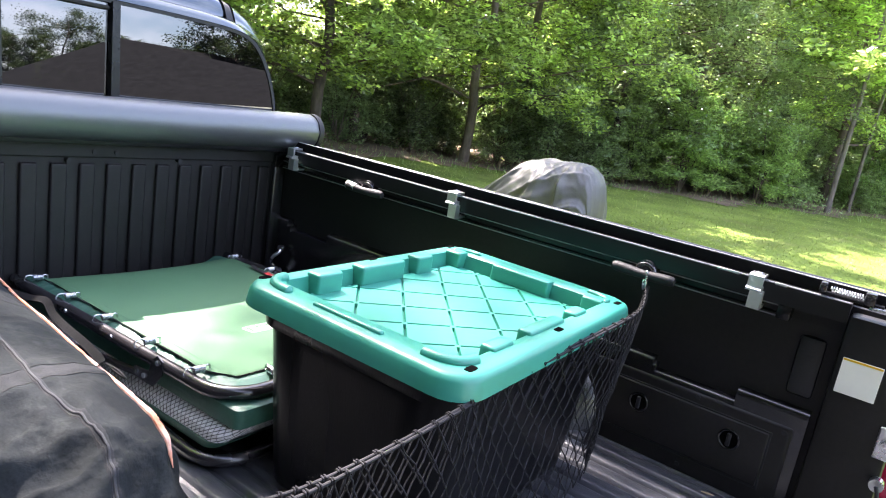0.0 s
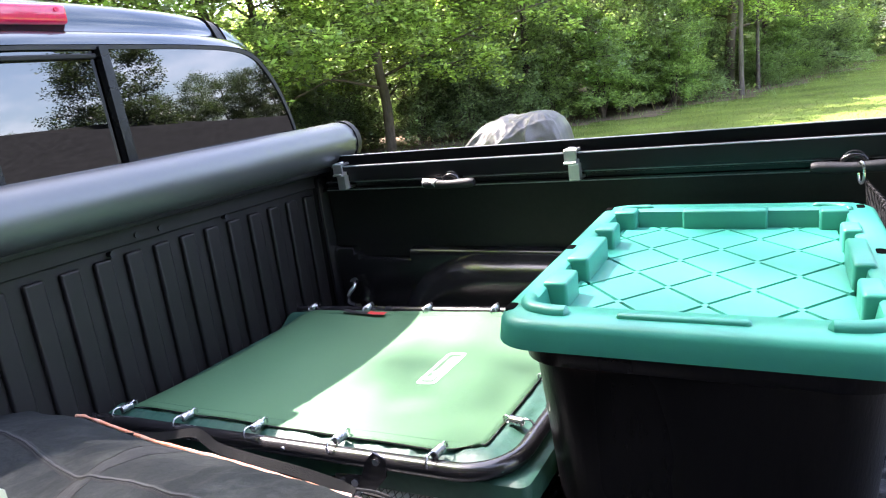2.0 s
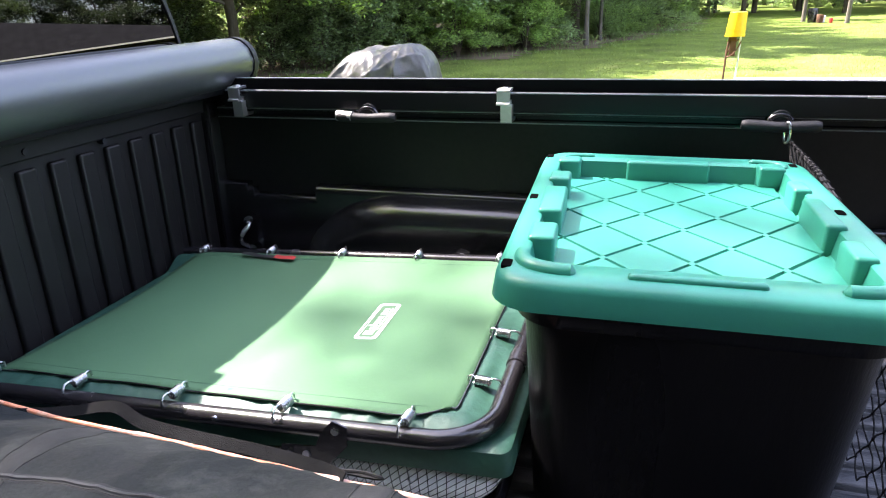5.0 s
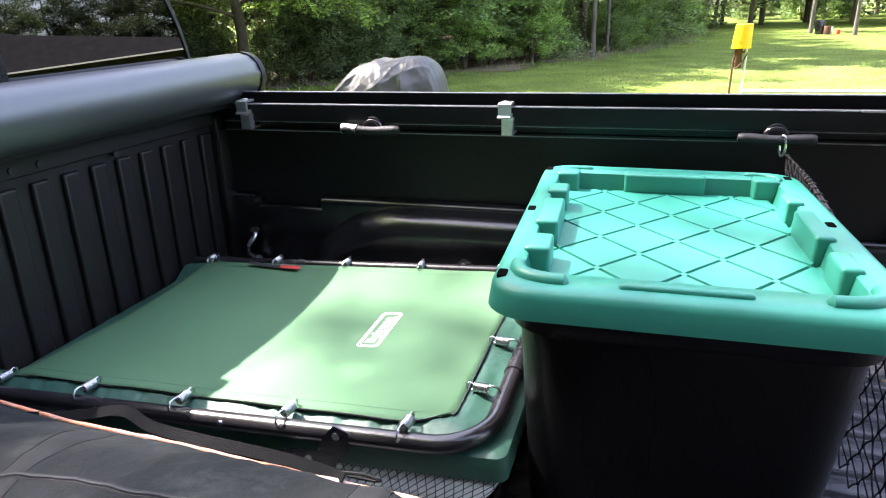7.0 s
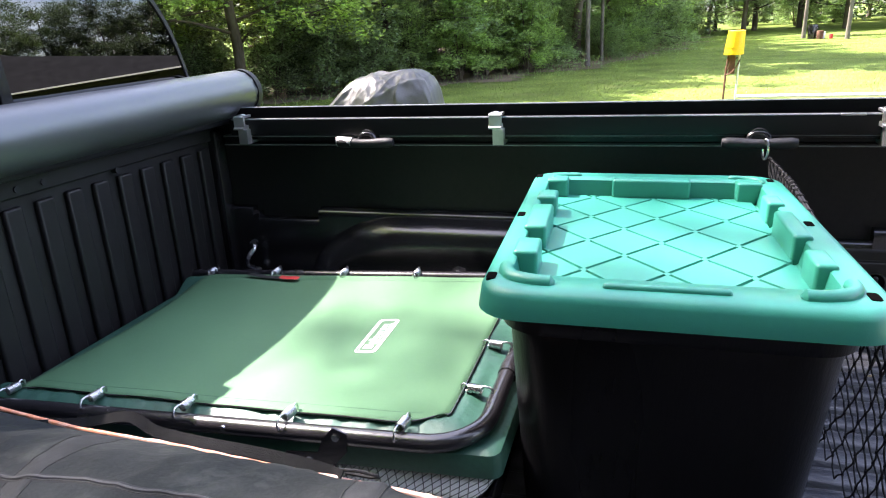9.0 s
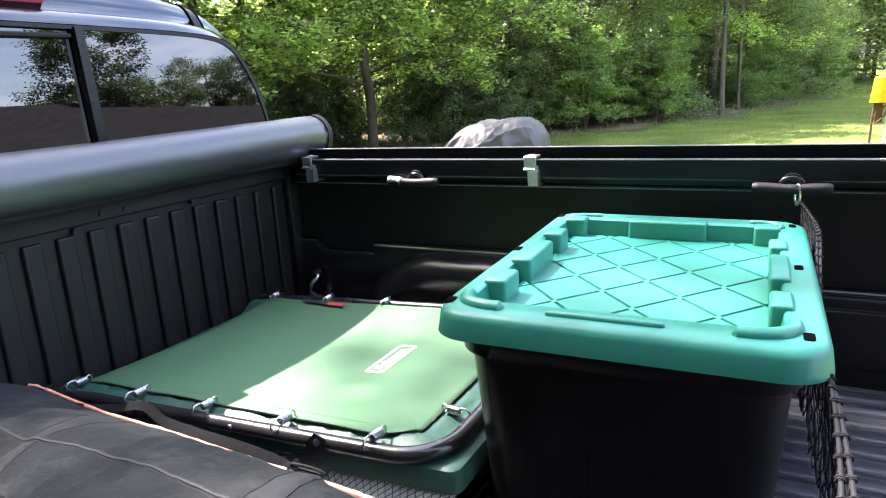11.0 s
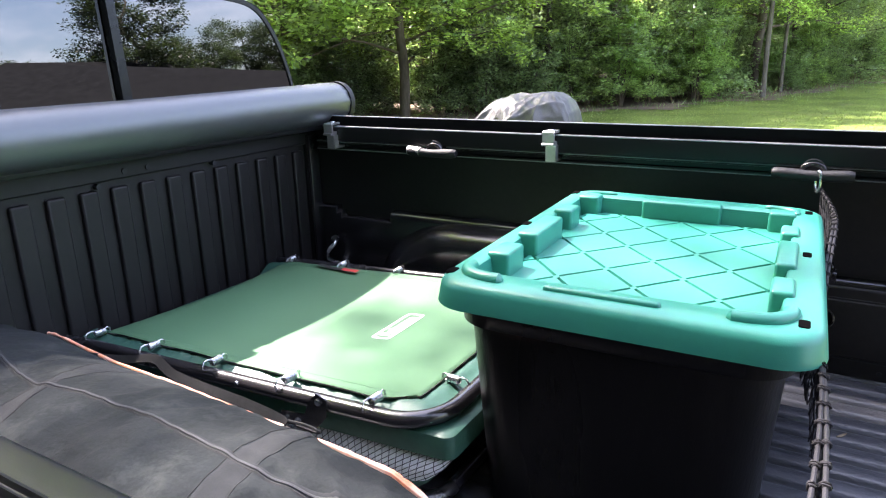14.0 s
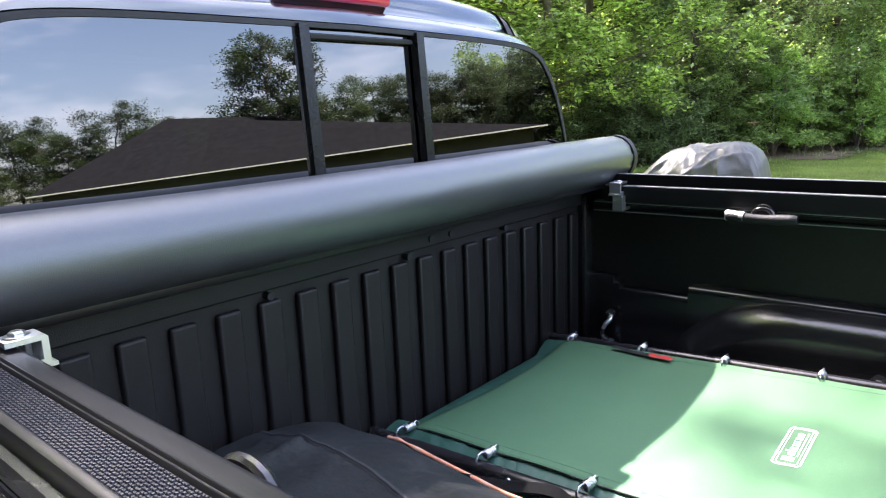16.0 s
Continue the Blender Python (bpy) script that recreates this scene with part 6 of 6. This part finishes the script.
for i in range(18):
    x, yv = along(25.0 + 1.3 * i + rd.uniform(-0.4, 0.4), 4.6 + 2.6 * (i % 3) + rd.uniform(-0.5, 0.5))
    stand(shrub_kinds[2 if i % 2 else 0], x, yv, rd.uniform(0, 6.28), rd.uniform(1.1, 1.5))

# pale trunks standing at the edge
for x, yv, sz in ((-2.62, 21.7, 1.0), (-2.35, 24.0, 0.8)):
    stand(pale_kind, x, yv, rd.uniform(0, 6.28), sz)

# ---- the glade beyond: scattered trees, far wood ----
for x, yv, sz in ((5.6, 50, 1.1), (8.6, 52, 1.2), (7.2, 33.6, 1.15), (5.95, 36, 1.15), (13.0, 44, 1.0), (16.5, 40, 1.0), (11.5, 60, 1.2), (19, 55, 1.1), (3.4, 52, 1.0), (4.5, 46, 1.0), (2.6, 47, 0.95), (6.4, 56, 1.1), (7.0, 66, 1.1), (10.2, 47, 1.05), (22, 47, 1.0)):
    stand(pale_kind if sz == 1.15 else deep_kinds[k % 2], x, yv, rd.uniform(0, 6.28), sz)
    k += 1
for i in range(34):
    x = -6 + 1.9 * i + rd.uniform(-0.8, 0.8)
    yv = 82 + rd.uniform(-5, 9) - 0.2 * i
    stand(deep_kinds[k % 2], x, yv, rd.uniform(0, 6.28), rd.uniform(1.0, 1.4))
    if i % 2 == 0:
        stand(shrub_kinds[k % 3], x + 1.0, yv - 6 + rd.uniform(-3, 2), rd.uniform(0, 6.28), rd.uniform(1.0, 1.7))
    k += 1
for x, yv, sz in ((23, 58, 1.0), (26, 62, 1.1), (20.5, 66, 1.1), (29, 56, 1.0), (17, 69, 1.2), (25, 72, 1.2), (14, 64, 1.1), (31, 66, 1.1), (21.5, 52, 0.9)):
    stand(deep_kinds[k % 2], x, yv, rd.uniform(0, 6.28), sz)
    k += 1
for x, yv, sz in ((23.5, 55, 1.4), (20.5, 58, 1.3), (26, 58, 1.5), (9.2, 57, 1.3), (12.0, 58, 1.2), (14.8, 49, 1.1), (17.2, 50, 1.3), (6.6, 62, 1.4)):
    stand(shrub_kinds[k % 2], x, yv, rd.uniform(0, 6.28), sz)
    k += 1

# ---- grass ----
def blades(name, label, pts, hmin, hmax, width, material, lean=0.35):
    n_ = len(pts)
    p = np.column_stack([pts, np.zeros(n_) - 0.01])
    a = rng.random(n_) * 2 * np.pi
    h = hmin + (hmax - hmin) * rng.random(n_)
    side = np.column_stack([np.cos(a), np.sin(a), np.zeros(n_)]) * (width * (0.6 + 0.8 * rng.random(n_)))[:, None]
    tip = p + np.column_stack([rng.normal(size=n_) * lean * h, rng.normal(size=n_) * lean * h, h])
    verts = np.stack([p - side, p + side, tip], axis=1).reshape(-1, 3)
    me = bpy.data.meshes.new(name)
    me.vertices.add(n_ * 3)
    me.vertices.foreach_set("co", verts.ravel())
    me.loops.add(n_ * 3)
    me.loops.foreach_set("vertex_index", np.arange(n_ * 3, dtype=np.int32))
    me.polygons.add(n_)
    me.polygons.foreach_set("loop_start", np.arange(0, n_ * 3, 3, dtype=np.int32))
    me.polygons.foreach_set("loop_total", np.full(n_, 3, dtype=np.int32))
    me.update()
    tagged(part(name, me, material), label, "grass", kind="stuff")


n_ = 150000
gx = rng.uniform(-9, 14, n_ * 2)
gy = 4 + 38 * rng.random(n_ * 2) ** 1.5
ex = np.interp(gy, [p[1] for p in EDGE], [p[0] for p in EDGE])
keep = gx > ex - 0.4
blades("lawn_grass", "short mown grass blades", np.column_stack([gx[keep], gy[keep]])[:n_], 0.015, 0.042, 0.007, M_GRASS, 0.6)
n_ = 5200
ss = rng.uniform(8, EDGE_LEN - 4, n_)
oo = rng.normal(-0.2, 0.65, n_)
pp_ = np.array([along(a, b) for a, b in zip(ss, oo)])
blades("tall_grass", "tall unmown grass along the wood's edge", pp_, 0.05, 0.20, 0.008, M_LEAF2, 0.6)
n_ = 900
ss = rng.uniform(14, EDGE_LEN - 10, n_)
pp_ = np.array([along(a, b) for a, b in zip(ss, rng.normal(0.3, 0.4, n_))])
blades("dry_stalks", "dry brown stalks and twigs along the wood's edge", pp_, 0.1, 0.6, 0.006, M_DRY, 0.9)

# dark leaf litter under the trees
M_LITTER = mat("brown_leaf_litter", (0.14, 0.098, 0.066), rough=0.95, var=0.5, scale=1.2, fine=18, bump=0.8, bump_scale=14)
bm = bmesh.new()
n_ = 420
r0 = [bm.verts.new((*along(EDGE_LEN * i / n_, -0.55 + 1.3 * noise.noise((i * 0.11, 0, 0)) + 0.7 * noise.noise((i * 0.63, 4, 0))), 0.012)) for i in range(n_ + 1)]
r1 = [bm.verts.new((*along(EDGE_LEN * i / n_, 26), 0.012)) for i in range(n_ + 1)]
for i in range(n_):
    bm.faces.new((r0[i], r0[i + 1], r1[i + 1], r1[i]))
tagged(part("forest_floor", bm, M_LITTER), "brown leaf litter under the trees", "forest floor", kind="structure")

# ---- covered machine on the lawn ----
def cover_pt(u, v):
    """A draped cover: u along the machine, v from one hem over the top to the other."""
    x = -4.42 + 1.80 * u
    prof = [(-4.42, 0.0), (-4.32, 0.26), (-4.12, 0.50), (-3.88, 0.71), (-3.70, 0.87), (-3.58, 0.985), (-3.52, 1.02), (-3.40, 1.050), (-3.30, 1.075), (-3.21, 1.060), (-3.10, 1.080), (-2.96, 1.090), (-2.86, 1.080), (-2.78, 1.03), (-2.725, 0.93), (-2.69, 0.78), (-2.66, 0.4), (-2.62, 0.0)]
    h = np.interp(x, [p[0] for p in prof], [p[1] for p in prof])
    hw = 0.22 + 0.20 * math.sin(math.pi * min(1, max(0, u))) ** 0.6
    a = (v - 0.5) * math.pi
    down = 1 - abs(math.cos(a))
    yy = hw * math.copysign(abs(math.sin(a)) ** 0.8, math.sin(a)) * (1.0 + 0.2 * down)
    zz = h * abs(math.cos(a)) ** 0.55
    # creases that fan out from the two high points, and slanting ones along the flank
    fan = 0.0
    for xp, fr, am in ((-3.32, 2.2, 0.060), (-2.95, 2.8, 0.038)):
        ang = math.atan2(x - xp - 0.25 * down, 0.10 + down)
        c_ = 1 - 2.5 * abs(noise.noise((ang * fr + 0.25 * noise.noise((x * 3, v * 5, 2)), xp, 0.7 * down)))
        fan += am * c_ * abs(c_) * math.exp(-((x - xp) / 0.42) ** 2)
    c_ = 1 - 2.5 * abs(noise.noise((x * 3.0 + 4.2 * down, v * 1.5, 23)))
    fan += 0.040 * c_ * abs(c_)
    r3 = 1 - 2.4 * abs(noise.noise((x * 9 + v * 9, v * 11 - x * 5, 31)))
    fold = fan * (0.15 + 0.85 * min(1.0, down * 3.0)) + 0.005 * r3 + 0.010 * noise.noise((x * 4, v * 6, 7)) - 0.012
    return (x + 3.35 + 0.02 * noise.noise((x * 5, v * 6, 9)), yy + fold * math.sin(a), max(0.0, zz + fold * math.cos(a) * 0.8))


cv = part("covered_motorcycle", grid_mesh("cover", 170, 120, cover_pt), M_COVER)
tagged(cv, "grey weathered fabric cover draped over a machine on the lawn", "vehicle cover")
cv.matrix_basis = pose(-3.35, 6.25, 0, 0, 0, 0)

# ---- yellow bucket upside down on a post, with pipe and slab ----
px_, py_ = 0.56, 12.75
post = thing("water_post", "rusty iron post with a yellow bucket over its top", "post", m=pose(px_, py_, 0))
part("rod", tube([(-0.10, 0, -0.05), (-0.085, 0, 0.5), (-0.05, 0, 0.80)], 0.018, 8), M_RUST, post, "rusty iron rod", smooth=True)
part("pipe", tube([(0.095, 0, -0.05), (0.11, 0, 0.68), (0.115, 0, 0.76)], 0.016, 10), M_PVC, post, "white plastic pipe", smooth=True)
part("coil", tube([(0.02 + 0.10 * math.cos(i * 0.5), 0.05 * math.sin(i * 0.5), 0.55 + 0.14 * math.sin(i * 0.5 + 1)) for i in range(40)], 0.011, 6), M_RUST, post, "coiled brown hose", smooth=True)
part("bracket", box(-0.05, 0.05, -0.03, 0.03, 0.42, 0.78, 0.01), M_RUST, post)
part("bucket", loft([[(0.03 + 0.06 * (z - 0.95) + r * math.cos(2 * math.pi * i / 24), r * math.sin(2 * math.pi * i / 24), z) for i in range(24)] for z, r in ((0.74, 0.158), (0.775, 0.160), (0.775, 0.152), (0.85, 0.150), (0.85, 0.154), (0.87, 0.154), (0.87, 0.148), (1.12, 0.136), (1.13, 0.125))]), M_YELLOW, post, "yellow plastic bucket upside down", smooth=True, sharp=30)
slab = part("slab", box(0.68, 4.6, 12.84, 13.1, -0.05, 0.03, 0.008), M_CONC)
tagged(slab, "pale concrete slab in the lawn", "slab")

# far clutter by a pale trunk
for i, (x, yv, w, h, mm) in enumerate(((6.35, 34.6, 0.35, 0.35, M_RUST), (6.75, 34.4, 0.2, 0.2, M_RED), (6.1, 34.9, 0.5, 0.6, M_TUBE), (6.55, 35.0, 0.25, 0.3, M_PVC))):
    cl = part("yard_can", loft([[(x + r * math.cos(2 * math.pi * j / 12), yv + r * math.sin(2 * math.pi * j / 12), z) for j in range(12)] for z, r in ((0, w * 0.36), (h * 0.9, w * 0.42), (h, w * 0.38))]), mm, smooth=True)
    tagged(cl, "small yard container standing by a pale tree trunk", "container", "yard clutter")

# ---- house behind the truck: hip roof with white gutter ----
house = thing("house", "single-storey house with a dark grey hip roof and white gutters", "house", m=pose(0, 0, 0))
EAVE = [(33.0, 11.5), (52.0, 30.0), (30.0, 46.0), (13.0, 26.0)]
part("wall", loft([[(x + (32 - x) * 0.04, yv + (28 - yv) * 0.04, z) for x, yv in EAVE] for z in (-0.05, 2.36)]), M_SIDING, house, "dark brown siding walls")
bm = bmesh.new()
c = [bm.verts.new((x, yv, 2.42)) for x, yv in EAVE]
peak = [bm.verts.new((33.5, 19.5, 5.9)), bm.verts.new((34.5, 30.0, 5.9))]
for f in ((c[3], c[0], peak[0]), (c[0], c[1], peak[1], peak[0]), (c[1], c[2], peak[1]), (c[2], c[3], peak[0], peak[1])):
    bm.faces.new(f)
bm.faces.new(c)
part("roof", bm, M_SHINGLE, house, "dark grey shingle hip roof")
for (xa, ya), (xb, yb) in zip(EAVE, EAVE[1:] + EAVE[:1]):
    d = Vector((xb - xa, yb - ya, 0)).normalized()
    nn = Vector((d.y, -d.x, 0))
    p0, p1 = Vector((xa, ya, 0)), Vector((xb, yb, 0))
    part("gutter", loft([[p + nn * w + Vector((0, 0, z)) for w, z in ((-0.06, 2.37), (0.07, 2.37), (0.07, 2.43), (-0.06, 2.43))] for p in (p0, p1)]), M_FASCIA, house, "white gutter")

# trees behind the house
yard_kinds = [
    make_tree("yard_tree", "broad leafy tree behind the house", 9, 3.4, 26, 0.22, 0.16, 40000, 0.13, 0.95, 91, M_BARK, M_YARD, 0.4, "trees behind the house"),
    make_tree("yard_tree", "broad leafy tree behind the house", 8, 3.0, 22, 0.30, 0.16, 32000, 0.13, 0.80, 97, M_BARK, M_YARD, 0.5, "trees behind the house"),
]
for i in range(36):
    a = radians(4 + 1.9 * i + rd.uniform(-0.6, 0.6))
    d = rd.uniform(54, 66)
    stand(yard_kinds[k % 2], -3 + d * math.cos(a), d * math.sin(a), rd.uniform(0, 6.28), rd.uniform(0.74, 1.0) + 0.014 * max(0, i - 20))
    k += 1
stand(yard_kinds[1], -3 + 46 * math.cos(radians(36.5)), 46 * math.sin(radians(36.5)), 1.0, 1.32)

# evergreens added behind the camera, unseen, to block sky and bounced light
cedar = make_tree("cedar_tree", "unseen dark evergreen added behind the camera to hold back light", 11, 2.6, 34, 0.05, 0.16, 26000, 0.2, 0.8, 171, M_BARK, M_CEDAR, 0.3, "evergreens on the near side")
for i in range(17):
    stand(cedar, -26 + 2.9 * i + rd.uniform(-0.8, 0.8), -7.0 + rd.uniform(-1.0, 1.0), rd.uniform(0, 6.28), rd.uniform(1.05, 1.3))
    k += 1

# unseen tall tree ahead of the truck, added to carry the shading sprays
rng = np.random.default_rng(19)
shade = make_tree("shade_tree", "unseen tall open-crowned tree added ahead of the truck for shade", 19, 4.2, 24, 0.52, 0.22, 12000, 0.19, 0.62, 131, M_BARK, M_LEAF, 0.3)
shade.matrix_basis = pose(-12.8, 7.9, 0, 0, 0, 105)
# unseen copies added on the near side to shade the ground there
for x, yv, sz, turn in ((-9.8, -4.0, 0.95, 40), (-14.5, -4.6, 1.0, 200), (-6.0, -5.2, 0.9, 310), (-16.2, 0.2, 0.95, 75), (-13.4, -1.6, 0.85, 250)):
    ob = copy_thing(shade, pose(x, yv, 0, 0, 0, turn))
    ob.scale = (sz, sz, sz)
    tagged(ob, "unseen tree added on the near side to shade the ground")

# unseen leaf sprays, added up-sun to shade chosen parts of bed and ground
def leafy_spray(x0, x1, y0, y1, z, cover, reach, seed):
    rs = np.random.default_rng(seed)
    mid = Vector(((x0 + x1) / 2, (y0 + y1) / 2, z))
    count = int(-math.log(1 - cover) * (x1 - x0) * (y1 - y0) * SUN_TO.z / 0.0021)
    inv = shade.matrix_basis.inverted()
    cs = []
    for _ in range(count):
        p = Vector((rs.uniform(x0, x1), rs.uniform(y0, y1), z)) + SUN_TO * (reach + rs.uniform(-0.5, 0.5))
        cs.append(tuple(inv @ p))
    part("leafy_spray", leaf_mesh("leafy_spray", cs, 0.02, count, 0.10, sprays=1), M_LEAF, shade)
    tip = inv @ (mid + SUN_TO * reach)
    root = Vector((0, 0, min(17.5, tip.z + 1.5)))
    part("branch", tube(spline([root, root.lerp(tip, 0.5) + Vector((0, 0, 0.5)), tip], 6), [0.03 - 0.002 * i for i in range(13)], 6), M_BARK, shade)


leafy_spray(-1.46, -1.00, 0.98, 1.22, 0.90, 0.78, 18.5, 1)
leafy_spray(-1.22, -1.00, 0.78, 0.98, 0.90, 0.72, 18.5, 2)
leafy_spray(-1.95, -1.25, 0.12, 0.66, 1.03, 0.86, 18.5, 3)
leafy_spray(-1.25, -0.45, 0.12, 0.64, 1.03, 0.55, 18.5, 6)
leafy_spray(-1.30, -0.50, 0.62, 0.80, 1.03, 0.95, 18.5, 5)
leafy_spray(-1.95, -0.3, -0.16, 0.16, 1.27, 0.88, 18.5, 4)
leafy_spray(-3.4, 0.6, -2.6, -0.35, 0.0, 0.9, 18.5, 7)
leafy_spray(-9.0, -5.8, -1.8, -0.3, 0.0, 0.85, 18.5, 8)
